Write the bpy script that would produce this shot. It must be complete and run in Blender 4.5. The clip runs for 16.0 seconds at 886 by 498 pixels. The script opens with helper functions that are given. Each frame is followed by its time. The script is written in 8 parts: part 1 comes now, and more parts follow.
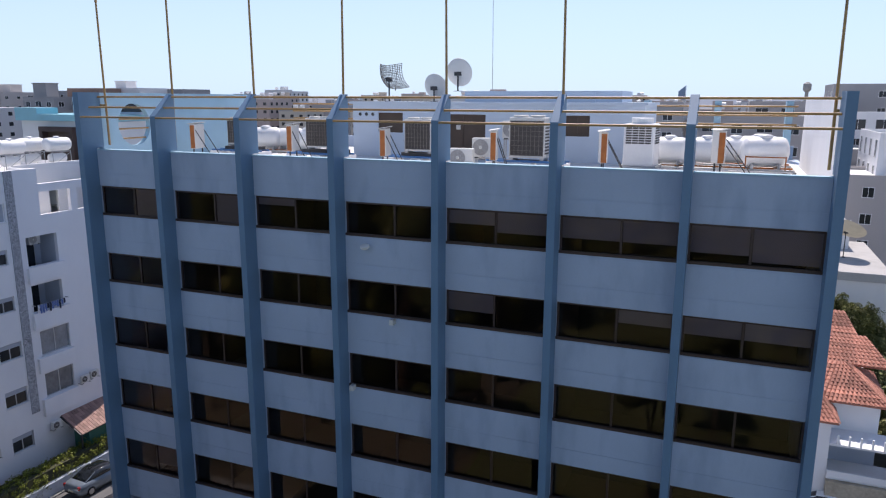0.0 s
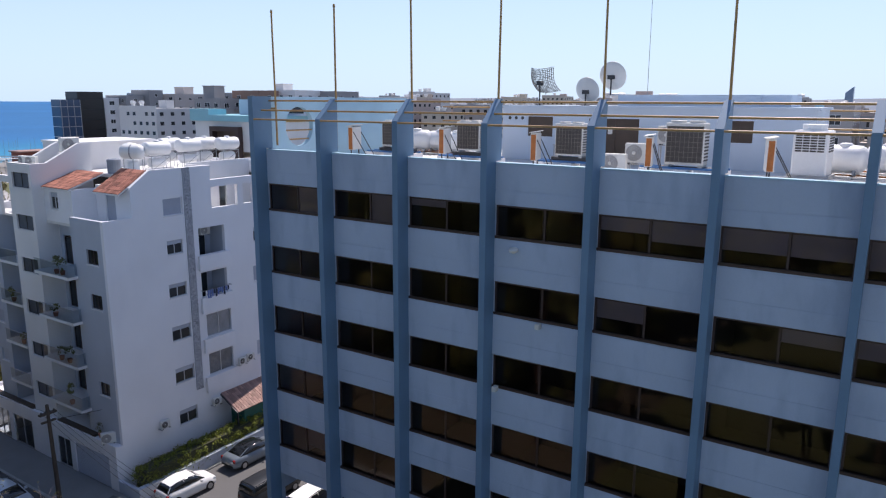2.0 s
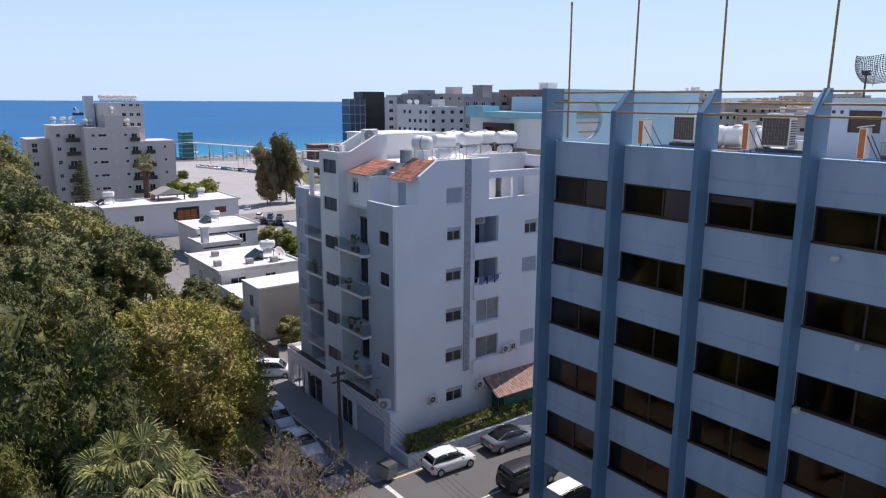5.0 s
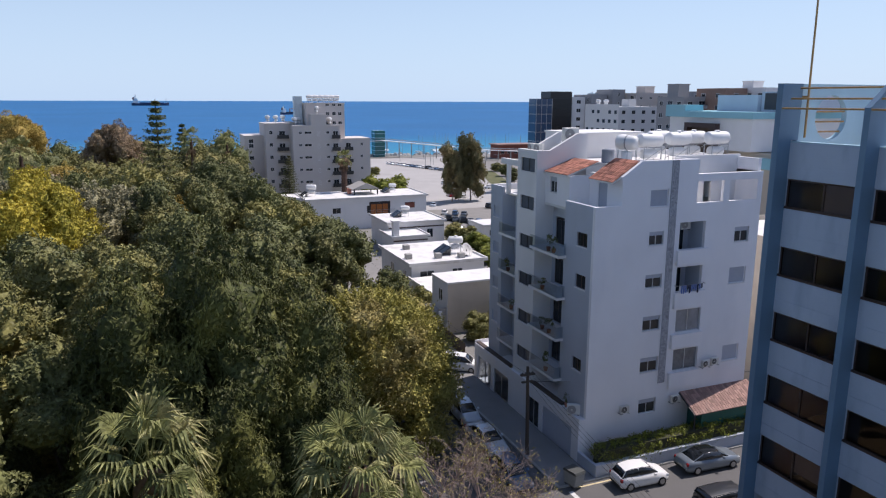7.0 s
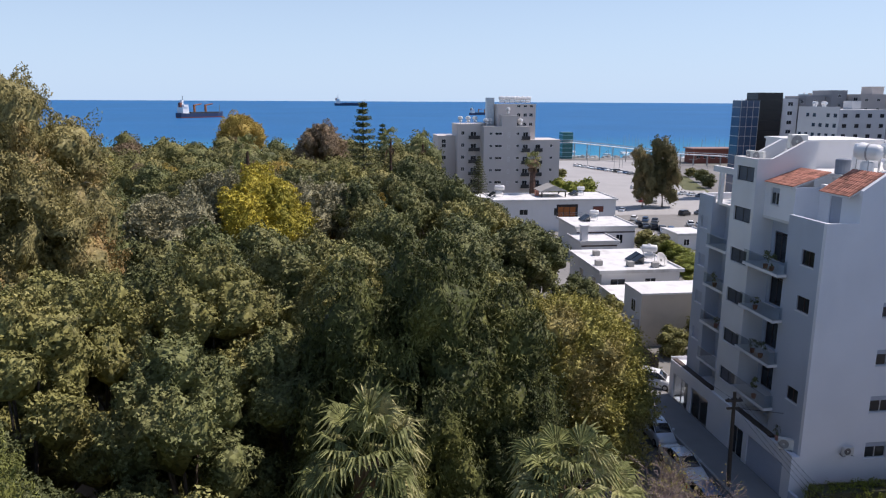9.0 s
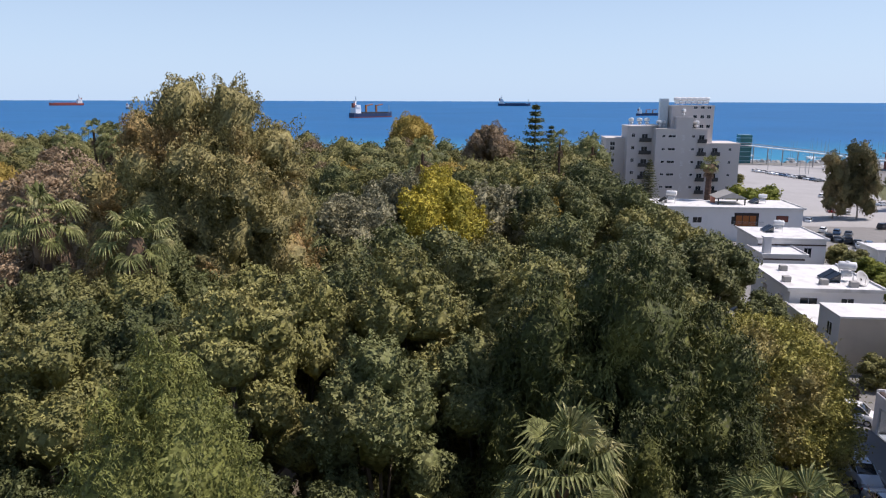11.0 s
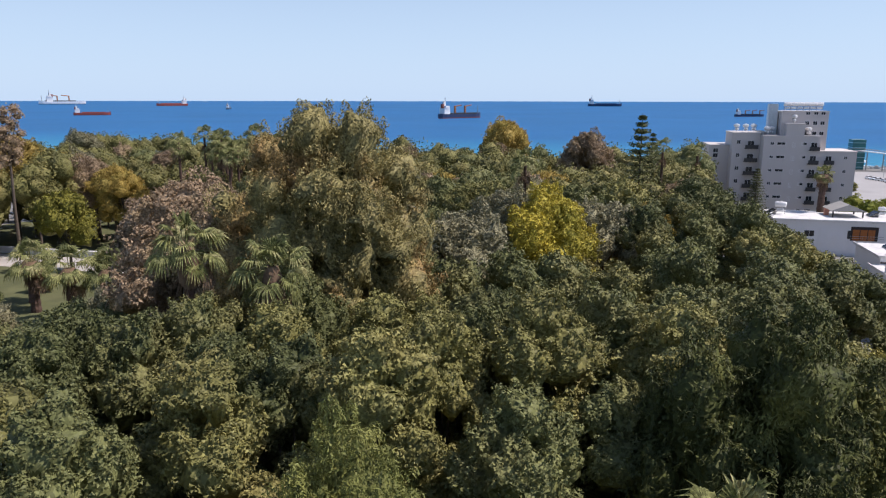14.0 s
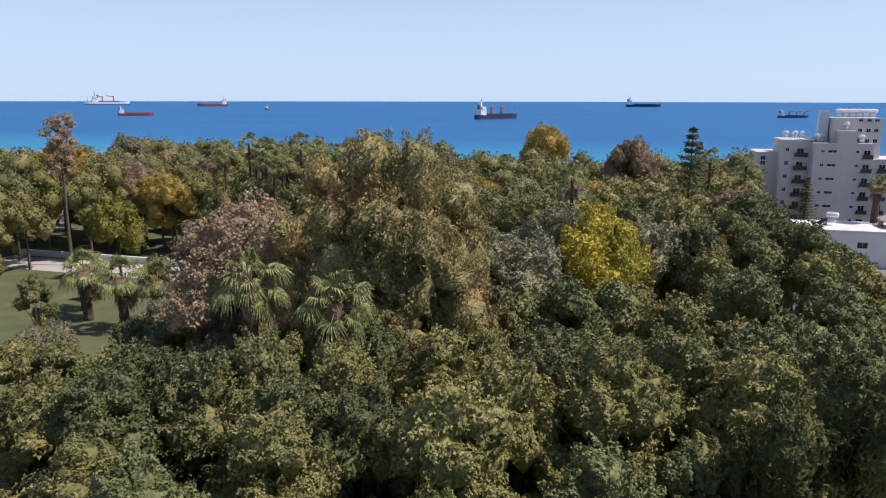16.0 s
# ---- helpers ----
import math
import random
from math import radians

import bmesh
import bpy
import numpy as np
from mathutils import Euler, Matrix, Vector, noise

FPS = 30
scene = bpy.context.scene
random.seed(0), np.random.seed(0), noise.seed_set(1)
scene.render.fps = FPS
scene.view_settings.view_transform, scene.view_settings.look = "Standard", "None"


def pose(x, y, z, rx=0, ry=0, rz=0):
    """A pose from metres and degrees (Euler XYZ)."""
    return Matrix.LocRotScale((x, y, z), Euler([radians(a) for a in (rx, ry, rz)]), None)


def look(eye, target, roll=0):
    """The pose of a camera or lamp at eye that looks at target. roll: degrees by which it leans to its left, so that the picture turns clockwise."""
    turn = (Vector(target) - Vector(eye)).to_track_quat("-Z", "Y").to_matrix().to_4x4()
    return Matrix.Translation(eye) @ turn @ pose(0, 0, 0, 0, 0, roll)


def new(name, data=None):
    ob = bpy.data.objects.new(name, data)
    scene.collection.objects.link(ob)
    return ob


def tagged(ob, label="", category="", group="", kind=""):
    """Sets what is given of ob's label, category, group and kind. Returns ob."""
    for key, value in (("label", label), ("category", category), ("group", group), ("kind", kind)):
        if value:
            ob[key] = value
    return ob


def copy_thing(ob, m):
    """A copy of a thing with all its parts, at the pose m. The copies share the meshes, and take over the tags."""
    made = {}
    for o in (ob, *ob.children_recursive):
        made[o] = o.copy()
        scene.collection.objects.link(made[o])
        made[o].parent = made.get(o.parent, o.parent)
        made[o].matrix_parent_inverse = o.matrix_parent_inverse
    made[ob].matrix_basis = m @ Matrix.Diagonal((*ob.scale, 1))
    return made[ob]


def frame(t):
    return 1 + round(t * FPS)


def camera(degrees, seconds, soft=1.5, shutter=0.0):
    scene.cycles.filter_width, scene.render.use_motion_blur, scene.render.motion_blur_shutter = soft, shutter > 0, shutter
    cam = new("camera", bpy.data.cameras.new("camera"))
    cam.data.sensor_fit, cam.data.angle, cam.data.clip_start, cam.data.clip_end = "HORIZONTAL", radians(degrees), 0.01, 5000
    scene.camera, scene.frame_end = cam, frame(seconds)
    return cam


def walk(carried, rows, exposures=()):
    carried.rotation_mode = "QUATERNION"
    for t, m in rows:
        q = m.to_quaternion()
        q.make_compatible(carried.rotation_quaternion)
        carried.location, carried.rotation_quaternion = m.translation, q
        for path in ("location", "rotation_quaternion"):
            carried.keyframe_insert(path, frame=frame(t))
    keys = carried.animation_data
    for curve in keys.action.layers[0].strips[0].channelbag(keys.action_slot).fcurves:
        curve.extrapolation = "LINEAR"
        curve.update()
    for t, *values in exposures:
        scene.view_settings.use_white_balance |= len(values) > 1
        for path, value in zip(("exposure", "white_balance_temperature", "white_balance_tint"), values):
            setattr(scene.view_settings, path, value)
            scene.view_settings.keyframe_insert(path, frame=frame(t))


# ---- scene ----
EXPOSURES = [(0.0, 0.36, 6500.0, 20.0), (4.0, 0.28, 6500.0, 20.0), (8.0, 0.13, 6500.0, 20.0), (16.0, 0.16, 6500.0, 20.0)]
cam = camera(64.1, 16.0, 1.2)
PATH = [
    (0.0, (-0.288, -1.545, 25.967), (-1.024, 0.268, 25.556), 0.2),
    (0.5, (-0.344, -1.608, 25.973), (-1.141, 0.180, 25.562), 0.2),
    (1.0, (-0.464, -1.734, 26.010), (-1.350, 0.012, 25.603), 0.3),
    (1.5, (-0.623, -1.850, 26.072), (-1.601, -0.154, 25.663), 0.3),
    (2.0, (-0.798, -1.998, 26.098), (-1.867, -0.357, 25.689), 0.3),
    (2.5, (-1.028, -2.151, 26.123), (-2.185, -0.572, 25.712), 0.3),
    (3.0, (-1.235, -2.308, 26.055), (-2.482, -0.800, 25.645), 0.3),
    (3.5, (-1.489, -2.493, 25.954), (-2.822, -1.060, 25.542), 0.3),
    (4.0, (-1.724, -2.716, 25.870), (-3.139, -1.364, 25.458), 0.3),
    (6.5, (-3.315, -3.934, 25.474), (-5.075, -3.079, 25.061), 0.2),
    (7.0, (-3.625, -4.249, 25.473), (-5.436, -3.508, 25.060), 0.2),
    (7.5, (-3.954, -4.514, 25.483), (-5.809, -3.892, 25.070), 0.3),
    (8.0, (-4.227, -4.798, 25.545), (-6.118, -4.296, 25.132), 0.3),
    (8.5, (-4.482, -5.144, 25.614), (-6.401, -4.763, 25.201), 0.2),
    (9.0, (-4.658, -5.577, 25.661), (-6.598, -5.321, 25.248), 0.3),
    (9.5, (-4.804, -6.022, 25.727), (-6.757, -5.892, 25.314), 0.3),
    (10.0, (-4.896, -6.473, 25.767), (-6.853, -6.458, 25.355), 0.2),
    (10.2, (-4.937, -6.663, 25.784), (-6.894, -6.692, 25.372), 0.2),
    (12.3, (-5.650, -8.386, 26.519), (-7.579, -8.715, 26.103), 0.1),
    (12.5, (-5.689, -8.590, 26.587), (-7.616, -8.928, 26.172), 0.1),
    (13.0, (-5.734, -9.036, 26.914), (-7.656, -9.402, 26.499), 0.1),
    (13.5, (-5.717, -9.482, 27.278), (-7.633, -9.874, 26.863), 0.1),
    (14.0, (-5.739, -9.942, 27.687), (-7.650, -10.360, 27.272), 0.1),
    (14.5, (-5.794, -10.402, 28.098), (-7.700, -10.845, 27.683), 0.2),
    (15.0, (-5.918, -10.896, 28.543), (-7.818, -11.364, 28.128), 0.2),
    (15.5, (-6.097, -11.388, 29.016), (-7.991, -11.879, 28.601), 0.2),
    (16.0, (-6.357, -11.819, 29.549), (-8.245, -12.331, 29.134), 0.1),
]
walk(cam, [(t, look(eye, target, roll)) for t, eye, target, roll in PATH], EXPOSURES)

# ---- light ----
SUN_DIR = Vector((-0.105, 0.545, 0.83)).normalized()
world = bpy.data.worlds.new("sky")
scene.world = world
world.use_nodes = True
wn = world.node_tree
sky = wn.nodes.new("ShaderNodeTexSky")
sky.sky_type = "NISHITA"
sky.sun_disc = False
sky.sun_elevation = math.asin(SUN_DIR.z)
sky.sun_rotation = math.atan2(SUN_DIR.x, SUN_DIR.y)
sky.air_density, sky.dust_density, sky.ozone_density = 1.0, 0.55, 4.0
haze = wn.nodes.new("ShaderNodeMix")  # thin sea haze over the clear sky
haze.data_type = "RGBA"
up = wn.nodes.new("ShaderNodeTexCoord")
split = wn.nodes.new("ShaderNodeSeparateXYZ")
fade = wn.nodes.new("ShaderNodeMapRange")
fade.interpolation_type = "SMOOTHSTEP"
fade.inputs[1].default_value, fade.inputs[2].default_value, fade.inputs[3].default_value, fade.inputs[4].default_value = -0.03, 0.42, 0.86, 0.05
wn.links.new(up.outputs["Generated"], split.inputs[0])
wn.links.new(split.outputs[2], fade.inputs[0])
wn.links.new(fade.outputs[0], haze.inputs["Factor"])
wn.links.new(sky.outputs[0], haze.inputs["A"])
haze.inputs["B"].default_value = (5.1, 7.1, 9.0, 1)
wn.links.new(haze.outputs["Result"], wn.nodes["Background"].inputs[0])
wn.nodes["Background"].inputs[1].default_value = 0.10
sun = new("sun", bpy.data.lights.new("sun", "SUN"))
sun.data.energy, sun.data.angle, sun.data.color = 4.2, radians(0.5), (1.0, 0.95, 0.87)
sun.matrix_world = look(SUN_DIR * 60, (0, 0, 0))

# ---- materials ----
MATS = {}


def mat(name, color, rough=0.7, vary=0.12, scale=1.5, fine=0.06, fine_scale=25.0, bump=0.15, metal=0.0, spec=0.5, stain=0.0,
        stain_color=None, stain_scale=0.6, island=0.0, obj=0.0, streak=0.0):
    """A surface with broad and fine variation, optional stains, and a fine relief."""
    m = bpy.data.materials.new(name)
    m.use_nodes = True
    nt = m.node_tree
    p = nt.nodes["Principled BSDF"]
    tc = nt.nodes.new("ShaderNodeTexCoord").outputs["Object"]
    geo = nt.nodes.new("ShaderNodeNewGeometry")

    def noise_node(s, detail=4.0, vec=None):
        n = nt.nodes.new("ShaderNodeTexNoise")
        n.inputs["Scale"].default_value, n.inputs["Detail"].default_value = s, detail
        nt.links.new(vec or geo.outputs["Position"], n.inputs["Vector"])
        return n.outputs["Fac"]

    def math_node(op, a, b):
        n = nt.nodes.new("ShaderNodeMath")
        n.operation = op
        for i, v in enumerate((a, b)):
            if isinstance(v, (int, float)):
                n.inputs[i].default_value = v
            else:
                nt.links.new(v, n.inputs[i])
        return n.outputs[0]

    total = math_node("MULTIPLY", math_node("SUBTRACT", noise_node(scale), 0.5), vary * 3)
    total = math_node("ADD", total, math_node("MULTIPLY", math_node("SUBTRACT", noise_node(fine_scale, 3.0), 0.5), fine * 3))
    if island:
        total = math_node("ADD", total, math_node("MULTIPLY", math_node("SUBTRACT", geo.outputs["Random Per Island"], 0.5), island * 2))
    if obj:
        oi = nt.nodes.new("ShaderNodeObjectInfo")
        total = math_node("ADD", total, math_node("MULTIPLY", math_node("SUBTRACT", oi.outputs["Random"], 0.5), obj * 2))
    gain = math_node("ADD", total, 1.0)
    mul = nt.nodes.new("ShaderNodeVectorMath")
    mul.operation = "SCALE"
    mul.inputs[0].default_value = color
    nt.links.new(gain, mul.inputs["Scale"])
    out = mul.outputs[0]
    if stain:
        vec = None
        if streak:
            mp = nt.nodes.new("ShaderNodeMapping")
            mp.inputs["Scale"].default_value = (1, 1, streak)
            nt.links.new(geo.outputs["Position"], mp.inputs["Vector"])
            vec = mp.outputs[0]
        ramp = nt.nodes.new("ShaderNodeMapRange")
        ramp.inputs[1].default_value, ramp.inputs[2].default_value = 0.52, 0.75
        nt.links.new(noise_node(stain_scale, 6.0, vec), ramp.inputs[0])
        mx = nt.nodes.new("ShaderNodeMix")
        mx.data_type = "RGBA"
        nt.links.new(math_node("MULTIPLY", ramp.outputs[0], stain), mx.inputs["Factor"])
        nt.links.new(out, mx.inputs["A"])
        mx.inputs["B"].default_value = (*(stain_color or [c * 0.5 for c in color]), 1)
        out = mx.outputs["Result"]
    nt.links.new(out, p.inputs["Base Color"])
    p.inputs["Roughness"].default_value, p.inputs["Metallic"].default_value = rough, metal
    p.inputs["Specular IOR Level"].default_value = spec
    if bump:
        b = nt.nodes.new("ShaderNodeBump")
        b.inputs["Strength"].default_value, b.inputs["Distance"].default_value = bump, 0.02
        nt.links.new(noise_node(fine_scale, 4.0), b.inputs["Height"])
        nt.links.new(b.outputs[0], p.inputs["Normal"])
    MATS[name] = m
    return m


def leaf_mat(name, dark, light, tip=None, tip_amount=0.3, trans=0.25, scale=0.35, rough=0.55, cell=7.0, turn=1.0):
    """Foliage: colour from leaf to leaf, from clump to clump and from tree to tree, each small leaf facing its own way, with some light let through."""
    m = bpy.data.materials.new(name)
    m.use_nodes = True
    nt = m.node_tree
    p = nt.nodes["Principled BSDF"]
    geo = nt.nodes.new("ShaderNodeNewGeometry")
    oi = nt.nodes.new("ShaderNodeObjectInfo")
    n = nt.nodes.new("ShaderNodeTexNoise")
    n.inputs["Scale"].default_value, n.inputs["Detail"].default_value = scale, 3.0
    nt.links.new(geo.outputs["Position"], n.inputs["Vector"])

    def mix(fac, a, b):
        x = nt.nodes.new("ShaderNodeMix")
        x.data_type = "RGBA"
        for key, v in (("Factor", fac), ("A", a), ("B", b)):
            if isinstance(v, tuple):
                x.inputs[key].default_value = (*v, 1)
            else:
                nt.links.new(v, x.inputs[key])
        return x.outputs["Result"]

    def fn(op, a, b):
        x = nt.nodes.new("ShaderNodeMath")
        x.operation = op
        x.use_clamp = op in ("ADD", "SUBTRACT")
        for i, v in enumerate((a, b)):
            if isinstance(v, (int, float)):
                x.inputs[i].default_value = v
            else:
                nt.links.new(v, x.inputs[i])
        return x.outputs[0]

    f = fn("ADD", fn("MULTIPLY", geo.outputs["Random Per Island"], 0.28), fn("MULTIPLY", oi.outputs["Random"], 0.45))
    f = fn("ADD", f, fn("MULTIPLY", fn("SUBTRACT", n.outputs["Fac"], 0.35), 0.9))
    c = mix(f, dark, light)
    if tip:
        n2 = nt.nodes.new("ShaderNodeTexNoise")
        n2.inputs["Scale"].default_value = scale * 0.6
        nt.links.new(geo.outputs["Position"], n2.inputs["Vector"])
        k = fn("MULTIPLY", fn("SUBTRACT", n2.outputs["Fac"], 0.52), 8.0)
        c = mix(fn("MULTIPLY", fn("MINIMUM", k, 1.0), tip_amount), c, tip)
    cells = nt.nodes.new("ShaderNodeTexVoronoi")
    cells.inputs["Scale"].default_value = cell
    nt.links.new(geo.outputs["Position"], cells.inputs["Vector"])

    def vec(op, a, b=None, k=None):
        x = nt.nodes.new("ShaderNodeVectorMath")
        x.operation = op
        nt.links.new(a, x.inputs[0])
        if isinstance(b, tuple):
            x.inputs[1].default_value = b
        elif b is not None:
            nt.links.new(b, x.inputs[1])
        if k is not None:
            if isinstance(k, float):
                x.inputs["Scale"].default_value = k
            else:
                nt.links.new(k, x.inputs["Scale"])
        return x.outputs[0]

    lean = vec("SCALE", vec("SUBTRACT", cells.outputs["Color"], (0.5, 0.5, 0.5)), None, turn)
    facing = vec("NORMALIZE", vec("ADD", geo.outputs["Normal"], lean))
    grain = nt.nodes.new("ShaderNodeSeparateColor")
    nt.links.new(cells.outputs["Color"], grain.inputs[0])
    span = nt.nodes.new("ShaderNodeMapRange")
    span.inputs[3].default_value, span.inputs[4].default_value = 0.62, 1.38
    nt.links.new(grain.outputs[1], span.inputs[0])
    c = vec("SCALE", c, None, span.outputs[0])
    nt.links.new(c, p.inputs["Base Color"])
    nt.links.new(facing, p.inputs["Normal"])
    p.inputs["Roughness"].default_value = rough
    p.inputs["Specular IOR Level"].default_value = 0.18
    if trans:
        tr = nt.nodes.new("ShaderNodeBsdfTranslucent")
        nt.links.new(c, tr.inputs[0])
        nt.links.new(facing, tr.inputs["Normal"])
        ms = nt.nodes.new("ShaderNodeMixShader")
        ms.inputs[0].default_value = trans
        nt.links.new(p.outputs[0], ms.inputs[1])
        nt.links.new(tr.outputs[0], ms.inputs[2])
        nt.links.new(ms.outputs[0], nt.nodes["Material Output"].inputs[0])
    MATS[name] = m
    return m


def glass_mat(name, tint, gloss=(0.95, 0.92, 0.88), ior=1.6, rough=0.02, wave=0.0):
    """A pane: tinted see-through glass with a Fresnel gloss."""
    m = bpy.data.materials.new(name)
    m.use_nodes = True
    nt = m.node_tree
    nt.nodes.remove(nt.nodes["Principled BSDF"])
    tr, gl, fr, ms = (nt.nodes.new("ShaderNode" + k) for k in ("BsdfTransparent", "BsdfGlossy", "Fresnel", "MixShader"))
    tr.inputs[0].default_value, gl.inputs[0].default_value = (*tint, 1), (*gloss, 1)
    gl.inputs["Roughness"].default_value, fr.inputs[0].default_value = rough, ior
    if wave:
        geo = nt.nodes.new("ShaderNodeNewGeometry")
        nz, b = nt.nodes.new("ShaderNodeTexNoise"), nt.nodes.new("ShaderNodeBump")
        nz.inputs["Scale"].default_value = 0.7
        b.inputs["Strength"].default_value, b.inputs["Distance"].default_value = wave, 0.05
        nt.links.new(geo.outputs["Position"], nz.inputs["Vector"])
        nt.links.new(nz.outputs["Fac"], b.inputs["Height"])
        nt.links.new(b.outputs[0], gl.inputs["Normal"])
    nt.links.new(fr.outputs[0], ms.inputs[0])
    nt.links.new(tr.outputs[0], ms.inputs[1])
    nt.links.new(gl.outputs[0], ms.inputs[2])
    nt.links.new(ms.outputs[0], nt.nodes["Material Output"].inputs[0])
    MATS[name] = m
    return m


BLUE = mat("blue_render", (0.425, 0.505, 0.625), 0.75, 0.07, 0.4, 0.03, 18, 0.12, stain=0.6, stain_color=(0.27, 0.34, 0.46), stain_scale=1.1, streak=0.3)
BLUE_FIN = mat("blue_fin_paint", (0.128, 0.225, 0.335), 0.6, 0.10, 0.5, 0.04, 22, 0.12, stain=0.4, stain_color=(0.17, 0.30, 0.42), stain_scale=0.7, streak=0.25)
BLUE_PALE = mat("pale_blue_render", (0.36, 0.55, 0.66), 0.8, 0.08, 0.6, 0.04, 20, 0.12, stain=0.3, stain_color=(0.28, 0.42, 0.50), streak=0.4)
PENT_WALL = mat("pale_lilac_render", (0.53, 0.61, 0.70), 0.8, 0.06, 0.5, 0.04, 20, 0.1)
WHITE_WALL = mat("white_render", (0.77, 0.765, 0.765), 0.85, 0.05, 0.35, 0.03, 20, 0.12, stain=0.18, stain_color=(0.5, 0.5, 0.5), stain_scale=0.4, streak=0.3)
APT_WALL = mat("apartment_render", (0.83, 0.825, 0.845), 0.85, 0.05, 0.3, 0.03, 18, 0.14, stain=0.2, stain_color=(0.5, 0.53, 0.6), stain_scale=0.35, streak=0.3)
# grey street-side render; its colour also carries the shade of recesses
APT_GREY = mat("apartment_grey_and_shade", (0.47, 0.51, 0.58), 0.85, 0.05, 0.4, 0.03, 18, 0.12, stain=0.2, stain_scale=0.4, streak=0.3)
ROOF_WHITE = mat("white_roof_coat", (0.70, 0.695, 0.68), 0.8, 0.09, 0.4, 0.06, 9, 0.2, stain=0.6, stain_color=(0.40, 0.375, 0.34), stain_scale=0.45)
BEIGE = mat("beige_render", (0.52, 0.46, 0.38), 0.85, 0.07, 0.4, 0.04, 15, 0.12, stain=0.25, stain_scale=0.5)
HOTEL = mat("stone_pink_render", (0.60, 0.555, 0.53), 0.85, 0.05, 0.2, 0.03, 8, 0.08, stain=0.15, stain_scale=0.2)
CONC = mat("concrete", (0.36, 0.35, 0.33), 0.85, 0.1, 0.7, 0.07, 14, 0.2, stain=0.3, stain_scale=0.8)
ASPHALT = mat("asphalt", (0.115, 0.113, 0.112), 0.9, 0.16, 0.25, 0.14, 12, 0.25, stain=0.35, stain_color=(0.16, 0.155, 0.15), stain_scale=0.3)
LOT = mat("sandy_asphalt", (0.38, 0.37, 0.36), 0.9, 0.10, 0.08, 0.07, 1.2, 0.2, stain=0.3, stain_color=(0.24, 0.23, 0.22), stain_scale=0.05)
PAVING = mat("pavement_concrete", (0.23, 0.225, 0.22), 0.88, 0.12, 0.5, 0.08, 10, 0.2, island=0.08)
PAINT_YELLOW = mat("yellow_road_paint", (0.62, 0.52, 0.30), 0.8, 0.2, 2, 0.15, 20, 0.1)
PAINT_WHITE = mat("white_road_paint", (0.62, 0.62, 0.6), 0.8, 0.2, 2, 0.15, 20, 0.1)
SOIL = mat("dry_soil", (0.13, 0.105, 0.075), 0.95, 0.2, 0.3, 0.15, 4, 0.4, stain=0.5, stain_color=(0.07, 0.09, 0.03), stain_scale=0.12)
GRASS = mat("lawn", (0.10, 0.108, 0.042), 0.95, 0.35, 0.25, 0.2, 8, 0.4, stain=0.5, stain_color=(0.16, 0.15, 0.07), stain_scale=0.15)
TOWN = mat("town_ground", (0.22, 0.212, 0.20), 0.95, 0.2, 0.03, 0.15, 0.5, 0.2, stain=0.4, stain_color=(0.12, 0.13, 0.08), stain_scale=0.02)
SAND = mat("pale_path", (0.45, 0.42, 0.38), 0.95, 0.1, 0.4, 0.1, 6, 0.2)
FRAME = mat("bronze_aluminium", (0.068, 0.044, 0.041), 0.45, 0.1, 2, 0.05, 30, 0.05, metal=0.3)
ALU = mat("aluminium_frame", (0.55, 0.56, 0.58), 0.4, 0.05, 2, 0.03, 30, 0.05, metal=0.5)
# near-black colour in place of missing light, indoors and in a recess
DARK = mat("unlit_dark_colour", (0.04, 0.033, 0.032), 0.9, 0.3, 0.5, 0.1, 5, 0)
BLIND = mat("grey_blind", (0.27, 0.255, 0.28), 0.8, 0.08, 1.5, 0.04, 30, 0.1, obj=0.18)
GLASS = glass_mat("bronze_glass", (0.76, 0.69, 0.70), (0.95, 0.82, 0.72), 1.6, 0.03, 0.09)
GLASS_RAIL = glass_mat("balustrade_glass", (0.62, 0.67, 0.68), (0.95, 0.97, 1.0), 1.4, 0.01)
GLASS_CLEAR = glass_mat("clear_glass", (0.72, 0.78, 0.8), (0.95, 0.95, 0.95), 1.5, 0.01, 0.03)
GLASS_DARK = mat("dark_pane", (0.022, 0.027, 0.033), 0.14, 0.2, 1.0, 0.05, 8, 0.03, spec=0.45, obj=0.3)
GOLD = mat("ochre_painted_steel", (0.42, 0.25, 0.09), 0.5, 0.18, 3, 0.1, 40, 0.1, stain=0.4, stain_color=(0.17, 0.10, 0.06), stain_scale=2.0)
STEEL = mat("galvanised_steel", (0.38, 0.39, 0.40), 0.45, 0.15, 3, 0.08, 40, 0.1, metal=0.6)
STEEL_DARK = mat("dark_steel", (0.05, 0.05, 0.052), 0.5, 0.2, 3, 0.08, 40, 0.1, metal=0.3)
BLUE_STEEL = mat("blue_painted_steel", (0.06, 0.19, 0.42), 0.5, 0.15, 3, 0.08, 30, 0.1, stain=0.3)
AC_WHITE = mat("ac_enamel", (0.68, 0.67, 0.63), 0.45, 0.06, 1.5, 0.04, 20, 0.06, obj=0.08, stain=0.2, stain_color=(0.45, 0.38, 0.28), stain_scale=1.5)
AC_COIL = mat("ac_coil", (0.075, 0.065, 0.058), 0.7, 0.25, 4, 0.25, 60, 0.4)
AC_FAN = mat("fan_shade", (0.34, 0.33, 0.32), 0.7, 0.2, 4, 0.15, 40, 0.2)
RUST = mat("rusted_steel", (0.38, 0.13, 0.035), 0.85, 0.3, 4, 0.2, 30, 0.3, stain=0.4, stain_color=(0.2, 0.07, 0.03), stain_scale=3)
